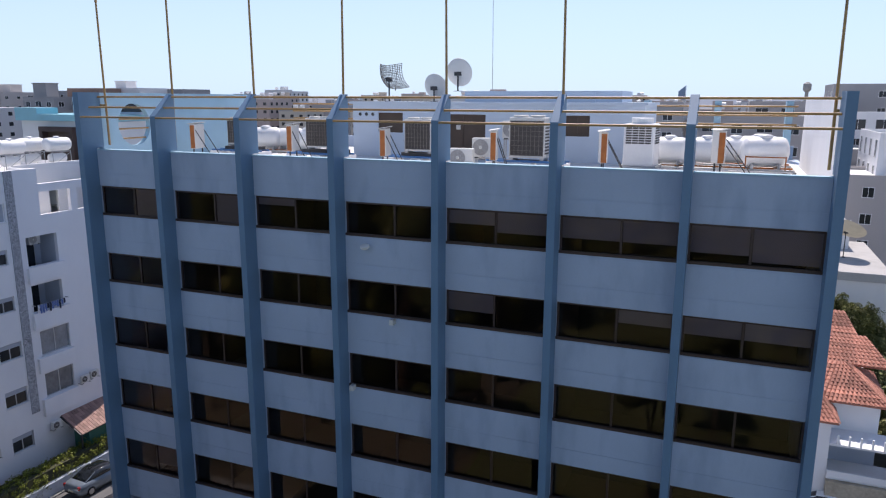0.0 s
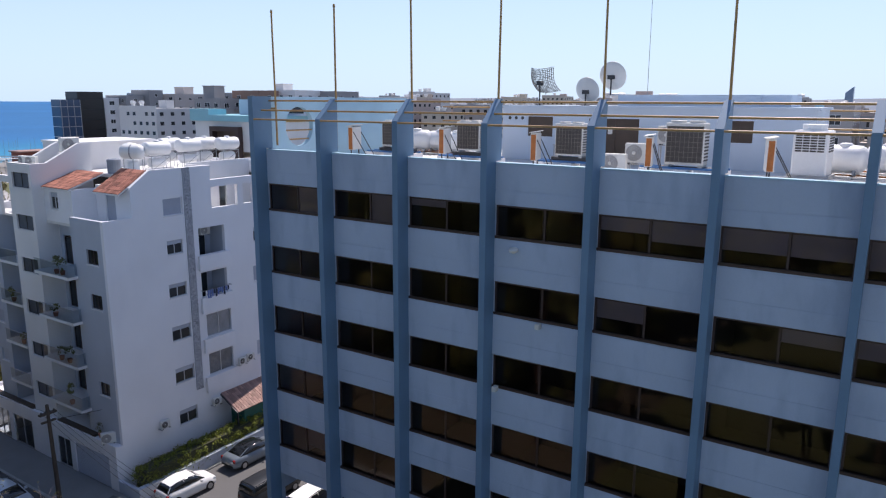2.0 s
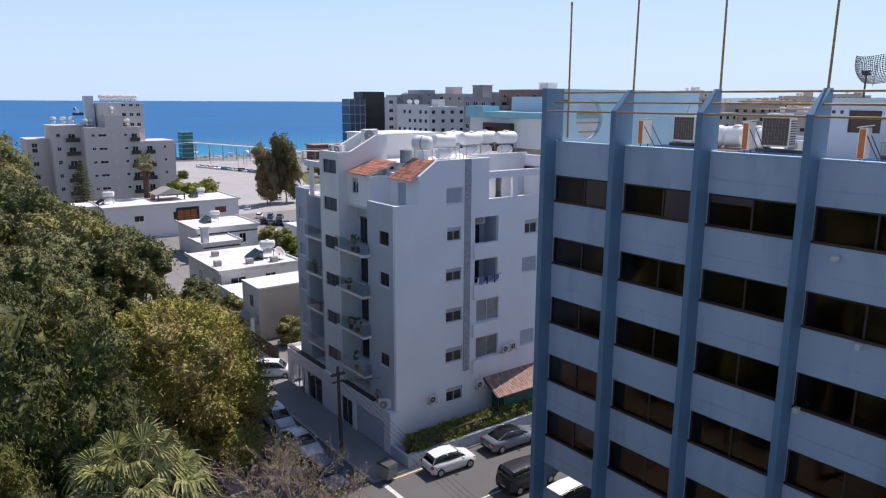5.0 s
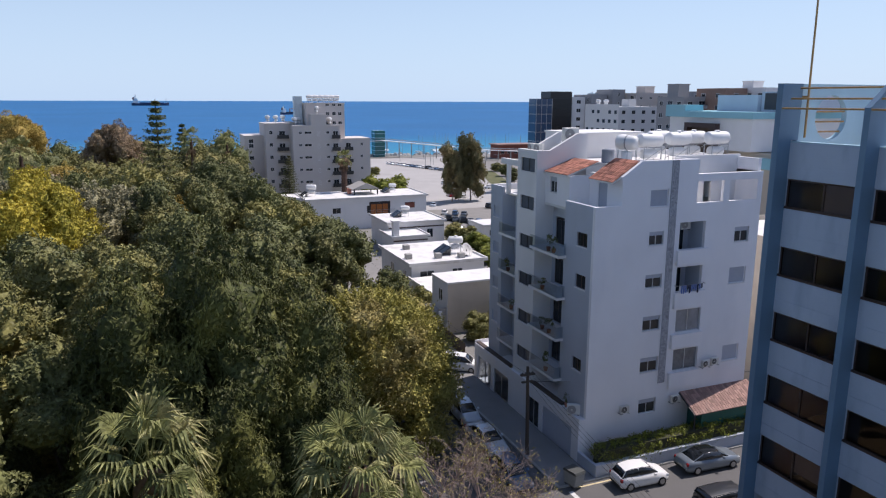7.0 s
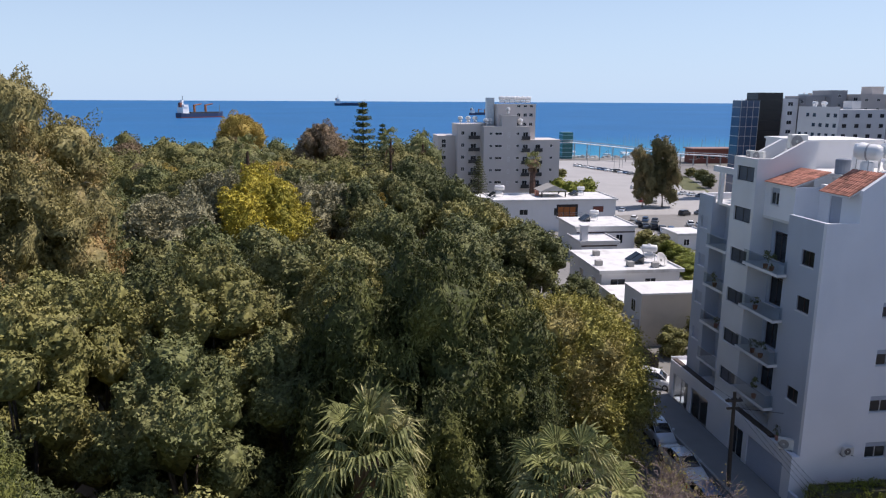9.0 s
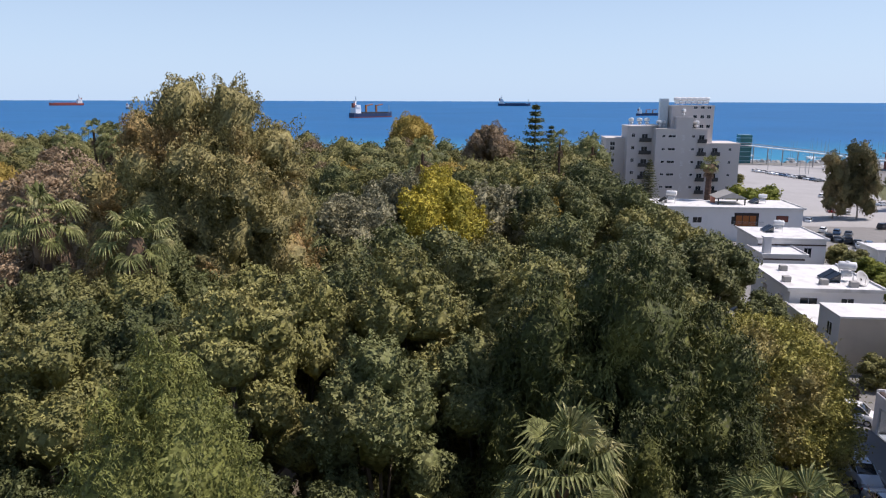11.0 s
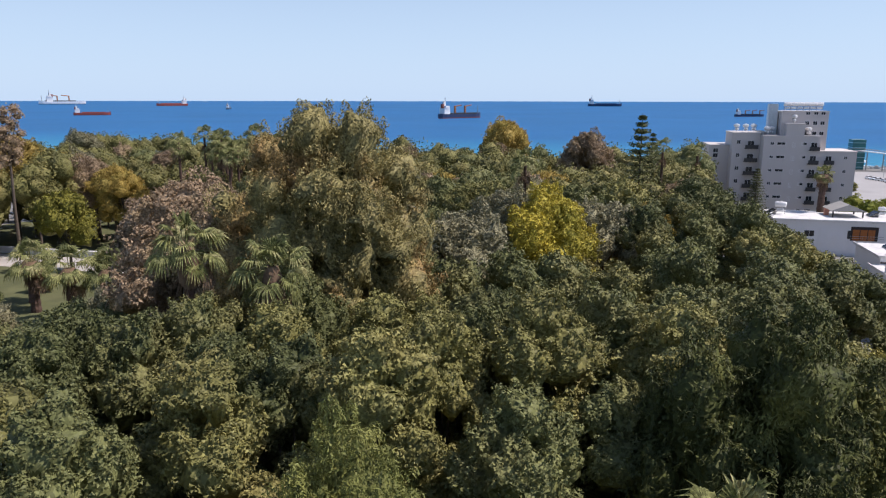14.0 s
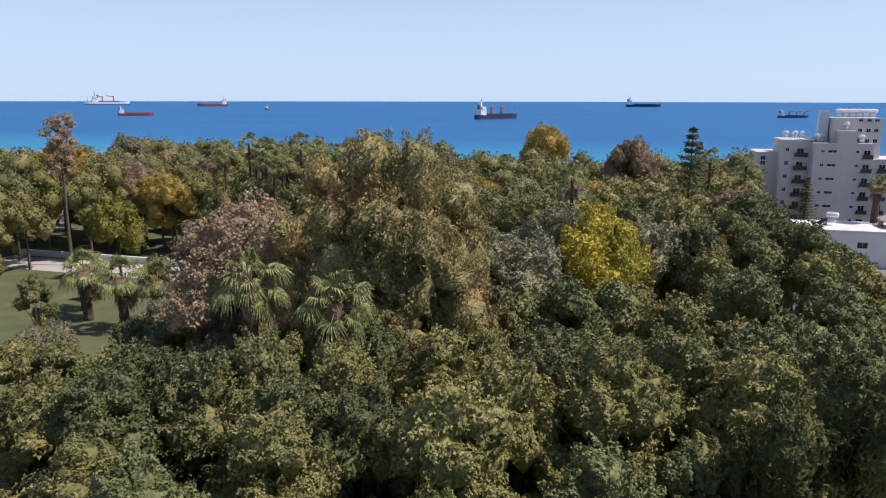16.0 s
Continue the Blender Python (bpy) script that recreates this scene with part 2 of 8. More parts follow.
TANK_WHITE = mat("white_tank_plastic", (0.80, 0.80, 0.79), 0.4, 0.04, 1.2, 0.03, 12, 0.05, obj=0.05)
DISH = mat("dish_enamel", (0.66, 0.65, 0.62), 0.5, 0.06, 2, 0.05, 20, 0.08, obj=0.12)
TILE = mat("terracotta_tile", (0.41, 0.175, 0.12), 0.85, 0.15, 1.2, 0.1, 15, 0.2, obj=0.42, island=0.22, stain=0.3, stain_color=(0.25, 0.11, 0.08))
TILE_PALE = mat("sun_bleached_tile", (0.33, 0.20, 0.165), 0.85, 0.15, 1.2, 0.1, 15, 0.2, island=0.3, stain=0.4, stain_color=(0.26, 0.2, 0.17))
MOSAIC = mat("mosaic_strip", (0.33, 0.34, 0.37), 0.6, 0.3, 5, 0.8, 11, 0.3)
WOOD = mat("weathered_pole_wood", (0.09, 0.07, 0.055), 0.9, 0.2, 3, 0.15, 25, 0.3)
GREEN_PANEL = mat("green_awning_sheet", (0.02, 0.12, 0.09), 0.6, 0.1, 2, 0.05, 20, 0.1)
BARK = mat("bark", (0.11, 0.085, 0.065), 0.95, 0.25, 2.0, 0.2, 14, 0.5)
BARK_PALE = mat("pale_bark", (0.30, 0.26, 0.22), 0.9, 0.25, 1.5, 0.15, 12, 0.4)
TWIG = mat("bare_twig", (0.39, 0.305, 0.275), 0.9, 0.2, 2.0, 0.1, 14, 0.2, island=0.2)
PALM_BARK = mat("palm_trunk", (0.10, 0.06, 0.045), 0.95, 0.3, 3, 0.2, 12, 0.6)
TURQ = mat("turquoise_cladding", (0.25, 0.52, 0.60), 0.5, 0.08, 0.4, 0.04, 10, 0.06)
BRICKRED = mat("red_brick_wall", (0.22, 0.075, 0.055), 0.9, 0.15, 0.5, 0.1, 6, 0.2)


# ---- mesh helpers ----
class M:
    """A mesh in the making: boxes, tubes, lathes and plates, joined into one part."""

    def __init__(self):
        self.v, self.f = [], []

    def add(self, verts, faces):
        n = len(self.v)
        self.v.extend(tuple(p) for p in verts)
        self.f.extend(tuple(i + n for i in f) for f in faces)
        return self

    def box(self, x0, x1, y0, y1, z0, z1, m=None):
        c = [(x, y, z) for z in (z0, z1) for x, y in ((x0, y0), (x1, y0), (x1, y1), (x0, y1))]
        if m is not None:
            c = [m @ Vector(p) for p in c]
        return self.add(c, [(3, 2, 1, 0), (4, 5, 6, 7), (0, 1, 5, 4), (1, 2, 6, 5), (2, 3, 7, 6), (3, 0, 4, 7)])

    def bevel_box(self, x0, x1, y0, y1, z0, z1, r=0.03, m=None):
        """A box with chamfered upright edges and a chamfered top."""
        ring = [(x0 + r, y0), (x1 - r, y0), (x1, y0 + r), (x1, y1 - r), (x1 - r, y1), (x0 + r, y1), (x0, y1 - r), (x0, y0 + r)]
        cx, cy = (x0 + x1) / 2, (y0 + y1) / 2
        inner = [(x + (r if x < cx else -r), y + (r if y < cy else -r)) for x, y in ring]
        v = [(x, y, z0) for x, y in ring] + [(x, y, z1 - r) for x, y in ring] + [(x, y, z1) for x, y in inner]
        if m is not None:
            v = [m @ Vector(p) for p in v]
        f = [tuple(range(7, -1, -1)), tuple(range(16, 24))]
        for k in (0, 8):
            f += [(k + i, k + (i + 1) % 8, k + 8 + (i + 1) % 8, k + 8 + i) for i in range(8)]
        return self.add(v, f)

    def prism(self, poly, axis, a, b):
        """A polygon (two coordinates, anticlockwise seen against the axis) drawn out from a to b along x, y or z."""
        def at(p, w):
            return {"x": (w, p[0], p[1]), "y": (p[0], w, p[1]), "z": (p[0], p[1], w)}[axis]
        n = len(poly)
        v = [at(p, a) for p in poly] + [at(p, b) for p in poly]
        return self.add(v, [tuple(range(n - 1, -1, -1)), tuple(range(n, 2 * n))] + [(i, (i + 1) % n, n + (i + 1) % n, n + i) for i in range(n)])

    def tube(self, p, q, r, r2=None, seg=8, caps=True):
        p, q = Vector(p), Vector(q)
        d = (q - p).normalized()
        a = d.orthogonal().normalized()
        b = d.cross(a)
        r2 = r if r2 is None else r2
        ring = [(math.cos(2 * math.pi * i / seg), math.sin(2 * math.pi * i / seg)) for i in range(seg)]
        v = [p + (a * c + b * s) * r for c, s in ring] + [q + (a * c + b * s) * r2 for c, s in ring]
        f = [(i, (i + 1) % seg, seg + (i + 1) % seg, seg + i) for i in range(seg)]
        if caps:
            f += [tuple(range(seg - 1, -1, -1)), tuple(range(seg, 2 * seg))]
        return self.add(v, f)

    def lathe(self, prof, m=None, seg=16, caps=True):
        """Profile of (radius, height) turned round z, then placed by m."""
        v, f = [], []
        for r, z in prof:
            for i in range(seg):
                a = 2 * math.pi * i / seg
                p = Vector((r * math.cos(a), r * math.sin(a), z))
                v.append(m @ p if m is not None else p)
        for k in range(len(prof) - 1):
            f += [(k * seg + i, k * seg + (i + 1) % seg, (k + 1) * seg + (i + 1) % seg, (k + 1) * seg + i) for i in range(seg)]
        if caps:
            f += [tuple(range(seg - 1, -1, -1)), tuple(range((len(prof) - 1) * seg, len(prof) * seg))]
        return self.add(v, f)

    def wall(self, axis, pos, thick, u0, u1, z0, z1, holes=()):
        """An upright wall along x or y, thick behind pos, one closed body with rectangular openings (u0, u1, z0, z1) through it."""
        us = sorted({u for u in (u0, u1, *(h[0] for h in holes), *(h[1] for h in holes)) if u0 <= u <= u1})
        zs = sorted({z for z in (z0, z1, *(h[2] for h in holes), *(h[3] for h in holes)) if z0 <= z <= z1})
        lo, hi = min(pos, pos + thick), max(pos, pos + thick)
        nu, nz = len(us) - 1, len(zs) - 1
        full = [[not any(h[0] < (us[i] + us[i + 1]) / 2 < h[1] and h[2] < (zs[j] + zs[j + 1]) / 2 < h[3] for h in holes) for j in range(nz)] for i in range(nu)]
        seen = {}
        flip = axis == "y"

        def vert(i, j, k):
            if (i, j, k) not in seen:
                w = (lo, hi)[k]
                seen[i, j, k] = len(self.v)
                self.v.append((us[i], w, zs[j]) if axis == "x" else (w, us[i], zs[j]))
            return seen[i, j, k]

        def face(*c):
            f = tuple(vert(*q) for q in c)
            self.f.append(f[::-1] if flip else f)

        def solid_at(i, j):
            return 0 <= i < nu and 0 <= j < nz and full[i][j]

        for i in range(nu):
            for j in range(nz):
                if not full[i][j]:
                    continue
                face((i, j, 0), (i + 1, j, 0), (i + 1, j + 1, 0), (i, j + 1, 0))
                face((i, j, 1), (i, j + 1, 1), (i + 1, j + 1, 1), (i + 1, j, 1))
                if not solid_at(i - 1, j):
                    face((i, j, 0), (i, j + 1, 0), (i, j + 1, 1), (i, j, 1))
                if not solid_at(i + 1, j):
                    face((i + 1, j, 0), (i + 1, j, 1), (i + 1, j + 1, 1), (i + 1, j + 1, 0))
                if not solid_at(i, j - 1):
                    face((i, j, 0), (i, j, 1), (i + 1, j, 1), (i + 1, j, 0))
                if not solid_at(i, j + 1):
                    face((i, j + 1, 0), (i + 1, j + 1, 0), (i + 1, j + 1, 1), (i, j + 1, 1))
        return self

    def sheet(self, axis, pos, u0, u1, z0, z1, sign=-1):
        """One upright pane facing sign along the other axis."""
        c = [(u, z) for u, z in ((u0, z0), (u1, z0), (u1, z1), (u0, z1))]
        v = [(u, pos, z) if axis == "x" else (pos, u, z) for u, z in c]
        return self.add(v, [(0, 1, 2, 3) if (sign < 0) == (axis == "x") else (3, 2, 1, 0)])

    def _piece(self, axis, pos, thick, a, b, c, d):
        lo, hi = min(pos, pos + thick), max(pos, pos + thick)
        if axis == "x":
            self.box(a, b, lo, hi, c, d)
        else:
            self.box(lo, hi, a, b, c, d)

    def mesh(self, name, material, smooth=False):
        me = bpy.data.meshes.new(name)
        me.from_pydata([tuple(p) for p in self.v], [], self.f)
        me.materials.append(material)
        if smooth:
            me.polygons.foreach_set("use_smooth", [True] * len(me.polygons))
        me.update()
        return me


def part(name, m, material, parent=None, label="", smooth=False):
    ob = new(name, m.mesh(name, material, smooth) if isinstance(m, M) else m)
    if parent is not None:
        ob.parent = parent
    return tagged(ob, label) if label else ob


def thing(name, label, category, group="", at=None, kind=""):
    ob = new(name)
    if at is not None:
        ob.matrix_basis = at
    return tagged(ob, label, category, group, kind)


def solid(name, m, material, label, category, group="", kind="", smooth=False):
    return tagged(part(name, m, material, None, "", smooth), label, category, group, kind)


def rect_frame(m, axis, pos, depth, u0, u1, z0, z1, w=0.06, mull=()):
    """A window frame standing across an opening, with upright mullions."""
    m._piece(axis, pos, depth, u0, u1, z0, z0 + w)
    m._piece(axis, pos, depth, u0, u1, z1 - w, z1)
    m._piece(axis, pos, depth, u0, u0 + w, z0 + w, z1 - w)
    m._piece(axis, pos, depth, u1 - w, u1, z0 + w, z1 - w)
    for u in mull:
        m._piece(axis, pos, depth, u - w / 2, u + w / 2, z0 + w, z1 - w)
    return m


G = -2.6


def gz(x):
    """Height of the ground: level round the crossing, then falling towards the shore."""
    return G if x > -75 else max(-12.2, G + (x + 75) * 0.06)


# ---- ground, streets, sea ----
m = M()
xs = [4800, 1500, 400, 100, 0, -75, -115, -155, -195, -235, -300, -380, -452, -470, -476]
ys = [-4800, -1500, -600, -250, -125, -60, 0, 14, 26, 60, 120, 250, 600, 1500, 4800]
m.v = [(x, y, gz(x) if x > -455 else (-12.4 if x > -472 else -15.5)) for x in xs for y in ys]
k = len(ys)
m.f = [(i * k + j, i * k + j + 1, (i + 1) * k + j + 1, (i + 1) * k + j) for i in range(len(xs) - 1) for j in range(k - 1)]
solid("ground", m, TOWN, "dusty built-up ground falling gently to the sea", "ground", kind="structure")

m = M()
seg, radii = 120, [380, 500, 650, 850, 1100, 1400, 1700, 2300, 3100, 4000, 4850]
m.v = [(r * math.cos(2 * math.pi * i / seg), r * math.sin(2 * math.pi * i / seg), -13 + 25 * max(0, (r - 1700) / 3150)) for r in radii for i in range(seg)]
for j in range(len(radii) - 1):
    for i in range(seg):
        if math.cos(2 * math.pi * (i + 0.5) / seg) * radii[j + 1] < -440:
            m.f.append((j * seg + i, j * seg + (i + 1) % seg, (j + 1) * seg + (i + 1) % seg, (j + 1) * seg + i))
SEA = mat("sea_water", (0.011, 0.122, 0.305), 0.45, 0.16, 0.004, 0.10, 0.08, 0, spec=0.08)
nt = SEA.node_tree
geo = nt.nodes.new("ShaderNodeNewGeometry")
nz, bp = nt.nodes.new("ShaderNodeTexNoise"), nt.nodes.new("ShaderNodeBump")
nz.inputs["Scale"].default_value, nz.inputs["Detail"].default_value = 0.18, 6.0
bp.inputs["Strength"].default_value, bp.inputs["Distance"].default_value = 0.8, 0.6
nt.links.new(geo.outputs["Position"], nz.inputs["Vector"])
nt.links.new(nz.outputs["Fac"], bp.inputs["Height"])
nt.links.new(bp.outputs[0], nt.nodes["Principled BSDF"].inputs["Normal"])
sx, mr, mx = nt.nodes.new("ShaderNodeSeparateXYZ"), nt.nodes.new("ShaderNodeMapRange"), nt.nodes.new("ShaderNodeMix")
mx.data_type = "RGBA"
mr.inputs[1].default_value, mr.inputs[2].default_value = -760, -430
nt.links.new(geo.outputs["Position"], sx.inputs[0])
nt.links.new(sx.outputs[0], mr.inputs[0])
old = nt.nodes["Principled BSDF"].inputs["Base Color"].links[0].from_socket
nt.links.new(mr.outputs[0], mx.inputs["Factor"])
nt.links.new(old, mx.inputs["A"])
mx.inputs["B"].default_value = (0.03, 0.26, 0.40, 1)
nt.links.new(mx.outputs["Result"], nt.nodes["Principled BSDF"].inputs["Base Color"])
solid("water", m, SEA, "blue open sea, turquoise along the shore", "sea", kind="structure")

# park floor, lying over the ground
m = M()
for x0, x1 in ((-18, -75), (-75, -155), (-155, -235)):
    m.add([(x0, -60, gz(x0) + 0.03), (x0, 12.4, gz(x0) + 0.03), (x1, 12.4, gz(x1) + 0.03), (x1, -60, gz(x1) + 0.03)], [(0, 1, 2, 3)])
solid("park_floor", m, SOIL, "shaded dry earth under the park trees", "ground", kind="structure")
m = M()
for x0, x1 in ((60, -75), (-75, -155), (-155, -235)):
    m.add([(x0, -180, gz(x0) + 0.03), (x0, -60, gz(x0) + 0.03), (x1, -60, gz(x1) + 0.03), (x1, -180, gz(x1) + 0.03)], [(0, 1, 2, 3)])
m.add([(60, -60, G + 0.03), (60, 12.4, G + 0.03), (-18, 12.4, G + 0.03), (-18, -60, G + 0.03)], [(0, 1, 2, 3)])
solid("lawn", m, GRASS, "green park lawn with dry patches", "lawn", kind="structure")
m = M()
for x0, x1, y0, y1 in ((-135, -122, -150, -80),):
    m.add([(x0, y0, gz(x0) + 0.06), (x1, y0, gz(x1) + 0.06), (x1, y1, gz(x1) + 0.06), (x0, y1, gz(x0) + 0.06)], [(0, 1, 2, 3)])
solid("park_path", m, SAND, "pale paved path through the park", "path", kind="structure")

solid("garden_wall_2", M().box(-136.6, -136.2, -150, -82, gz(-136) - 0.2, gz(-136) + 1.3).box(-136.7, -136.1, -150, -82, gz(-136) + 1.3, gz(-136) + 1.42), WHITE_WALL, "low white wall along the park path", "wall", kind="structure")

# main street along x, side street along y, pavements with real kerbs
m = M()
for x0, x1 in ((60, -75), (-75, -235)):
    m.add([(x0, 13.8, gz(x0) + 0.02), (x0, 21.6, gz(x0) + 0.02), (x1, 21.6, gz(x1) + 0.02), (x1, 13.8, gz(x1) + 0.02)], [(0, 1, 2, 3)])
solid("road", m, ASPHALT, "worn grey asphalt street beside the park", "road", kind="structure")
m = M().add([(-44.2, 21.6, G + 0.02), (-31.6, 21.6, G + 0.02), (-31.6, 150, G + 0.02), (-44.2, 150, G + 0.02)], [(0, 1, 2, 3)])
solid("road_2", m, ASPHALT, "sunlit asphalt side street between the buildings", "road", kind="structure")
KERB = mat("kerb_stone", (0.36, 0.35, 0.33), 0.85, 0.15, 1.0, 0.1, 12, 0.2, island=0.1)


def pavement(name, x0, x1, y0, y1, label):
    ob = solid(name, M().box(x0, x1, y0, y1, G - 0.1, G + 0.12), PAVING, label, "pavement", kind="structure")
    return ob


pavement("pavement_1", -75, -44.4, 21.85, 24.95, "grey pavement slabs before the shops")
pavement("pavement_2", -31.4, 60, 21.85, 24.0, "grey pavement before the office building")
pavement("pavement_3", -74, 60, 12.4, 13.5, "narrow pavement along the park edge")
for name, x0, x1, y0, y1 in (("kerb_1", -75, -44.2, 21.6, 21.84), ("kerb_2", -31.6, 60, 21.6, 21.84), ("kerb_3", -74, 60, 13.52, 13.8), ("kerb_4", -44.4, -44.2, 21.86, 120), ("kerb_5", -31.6, -31.4, 21.86, 120)):
    m, n = M(), max(1, round(max(x1 - x0, y1 - y0) / 1.0))
    for i in range(n):
        a, b = i / n + 0.01 / n, (i + 1) / n - 0.01 / n
        if x1 - x0 > y1 - y0:
            m.bevel_box(x0 + (x1 - x0) * a, x0 + (x1 - x0) * b, y0, y1, G - 0.1, G + 0.14, 0.02)
        else:
            m.bevel_box(x0, x1, y0 + (y1 - y0) * a, y0 + (y1 - y0) * b, G - 0.1, G + 0.14, 0.02)
    solid(name, m, KERB, "concrete kerb stones, slightly worn", "kerb", kind="structure")
m = M()
m.box(-43.95, -43.80, 23.0, 27.0, G + 0.02, G + 0.026)
m.box(-32.0, -31.85, 22.4, 60, G + 0.02, G + 0.026)
solid("yellow_line", m, PAINT_YELLOW, "faded yellow line along the kerb", "road marking", kind="structure")
m = M()
for i in range(8):
    m.box(-37.9, -37.78, 26 + i * 6.0, 29.0 + i * 6.0, G + 0.02, G + 0.026)
m.box(-43.6, -38.2, 22.1, 22.45, G + 0.02, G + 0.026)
solid("centre_line", m, PAINT_WHITE, "worn white lane marks on the side street", "road marking", kind="structure")
m = M()
for pts in (((-262, 128), (-300, 140), (-350, 158), (-350, 166), (-300, 150), (-262, 138)), ((-300, 58), (-300, 72), (-380, 92), (-446, 108), (-446, 96), (-380, 80))):
    m.add([(x, y, gz(x) + 0.09) for x, y in pts], [tuple(range(len(pts) - 1, -1, -1))])
solid("verge", m, GRASS, "green grass verge along the car park", "grass", kind="structure")
# harbour car park
m = M()
for pts in (((-228, 62), (-228, 118), (-300, 150), (-446, 190), (-446, 112), (-300, 74)),):
    m.add([(x, y, gz(x) + 0.04) for x, y in pts], [tuple(range(len(pts) - 1, -1, -1))])
solid("car_park", m, LOT, "wide pale asphalt car park near the shore", "car park", kind="structure")

# ---- blue office building ----
FY, ROOF, PAR = 25.1, 22.7, 23.47
PITCH, X0 = 4.73, -30.05
FINS = [X0 + PITCH * i for i in range(8)]
ROW_TOP, ROW_H, WIN_H = 21.67, 3.46, 1.50
office = thing("office_building", "seven-storey office block with blue rendered fins and bronze windows", "office building")
m = M()
holes = []
for c in range(7):
    for r in range(7):
        t = ROW_TOP - ROW_H * r
        holes.append((FINS[c] + 0.15, FINS[c + 1] - 0.15, t - WIN_H - 0.05 * r, t))
m.wall("x", FY, 0.3, FINS[0], FINS[7], G, PAR, holes)
part("front_wall", m, BLUE, office, "blue rendered spandrels between the windows")
# two raised panels on each spandrel, with a shadow joint between and a cill joint above
for c in range(7):
    for r in range(7):
        t = ROW_TOP - ROW_H * r
        for a, b in ((0.03, 0.70), (0.755, 1.88)) if r else ((0.03, 0.62), (0.675, 1.78)):
            part("spandrel", M().box(FINS[c] + 0.15, FINS[c + 1] - 0.15, FY - 0.022, FY, t + a, t + b), BLUE, office)
m = M()
m.wall("y", FINS[0] - 0.15, 0.3, FY + 0.3, 44, 3.3, ROOF)
m.wall("y", FINS[7] + 0.15, -0.3, FY + 0.3, 44, G, ROOF)
m.box(FINS[0] + 0.15, FINS[7] - 0.15, 43.7, 44, G, PAR)
part("side_wall", m, BLUE, office)
part("roof", M().box(FINS[0] + 0.15, FINS[7] - 0.15, FY + 0.3, 43.7, ROOF - 0.3, ROOF), ROOF_WHITE, office, "white-coated flat roof")
# slabs and room walls get their unlit look from this colour
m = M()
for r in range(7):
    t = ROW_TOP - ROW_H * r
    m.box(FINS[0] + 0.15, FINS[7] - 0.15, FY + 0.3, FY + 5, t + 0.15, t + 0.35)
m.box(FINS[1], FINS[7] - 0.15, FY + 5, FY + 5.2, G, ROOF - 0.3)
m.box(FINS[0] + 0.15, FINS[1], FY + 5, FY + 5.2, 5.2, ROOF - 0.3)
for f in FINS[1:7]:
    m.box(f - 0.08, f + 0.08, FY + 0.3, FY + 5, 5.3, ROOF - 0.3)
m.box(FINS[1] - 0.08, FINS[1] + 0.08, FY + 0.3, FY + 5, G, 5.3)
part("interior", m, DARK, office, "room surfaces coloured near-black to look unlit")
for c in range(7):
    part("coping", M().box(FINS[c] + 0.15, FINS[c + 1] - 0.15, FY - 0.04, FY + 0.34, PAR, PAR + 0.05), BLUE_PALE, office)

# fins: deep below, sloping back above the parapet
for i, f in enumerate(FINS):
    m = M()
    w = 0.15
    prof = [(FY - 0.85, G), (FY - 0.0, G), (FY - 0.0, PAR + 0.1), (FY + 0.45, PAR + 0.1), (FY + 0.45, 26.2), (FY + 0.3, 26.2), (FY - 0.85, 25.2)]
    if i in (0, 7):
        prof = [(FY - 0.85, G), (FY - 0.0, G), (FY, PAR + 0.1), (FY + 0.45, PAR + 0.1), (FY + 0.45, 26.3), (FY - 0.85, 26.3)]
        w = 0.17
    m.prism(prof, "x", f - w, f + w)
    part("fin", m, BLUE_FIN, office, "blue upright fin running the full height")

# windows
rng = random.Random(4)
BLINDS = {(0, 0): (0, 1), (0, 1): (0, 1), (0, 2): (0.25, 0.0), (0, 4): (0.42, 0.62), (0, 5): (0.62, 0.62), (0, 6): (0.75, 0.9), (1, 6): (0.5, 0.5), (1, 5): (0.0, 0.4), (1, 0): (0, 0.0), (1, 2): (0.0, 0.0),
          (0, 3): (0, 0), (4, 0): (0.0, 0.8), (1, 4): (0.6, 0.0), (4, 4): (0.0, 0.5), (5, 1): (0.5, 0.5)}
for r in range(6):
    for c in range(7):
        if (r, c) == (5, 0):
            continue
        u0, u1, z1 = FINS[c] + 0.15, FINS[c + 1] - 0.15, ROW_TOP - ROW_H * r
        z0, mid = z1 - WIN_H - 0.05 * r, (u0 + u1) / 2 + (0.12 if c % 2 else -0.1)
        win = part("window", rect_frame(M(), "x", FY + 0.10, 0.09, u0 + 0.005, u1 - 0.005, z0 + 0.005, z1 - 0.005, 0.085, (mid,)), FRAME, office, "dark bronze aluminium frame")
        part("sill", M().box(u0 + 0.005, u1 - 0.005, FY - 0.03, FY + 0.098, z0 + 0.005, z0 + 0.12), FRAME, win)
        opened = (r, c) in ((2, 2), (3, 4))
        for k, (a, b) in enumerate(((u0 + 0.07, mid - 0.035), (mid + 0.035, u1 - 0.07))):
            if opened and k == 1:
                b -= 0.45
            g = part("pane", M().sheet("x", FY + 0.135 + 0.012 * k, a, b, z0 + 0.075, z1 - 0.075), GLASS, win, "bronze tinted glass")
            g.visible_shadow = False
            drop = BLINDS.get((r, c), (0, 0))[k]
            if drop:
                part("blind", M().box(a + 0.02, b - 0.02, FY + 0.17, FY + 0.185, z1 - 0.08 - (WIN_H - 0.16) * drop, z1 - 0.08), BLIND, win, "grey roller blind let down")
        if opened and r == 2:
            part("curtain", M().box(u1 - 0.45, u1 - 0.09, FY + 0.11, FY + 0.13, z0 + 0.08, z1 - 0.08), BLIND, win, "pale grey curtain in the open part")

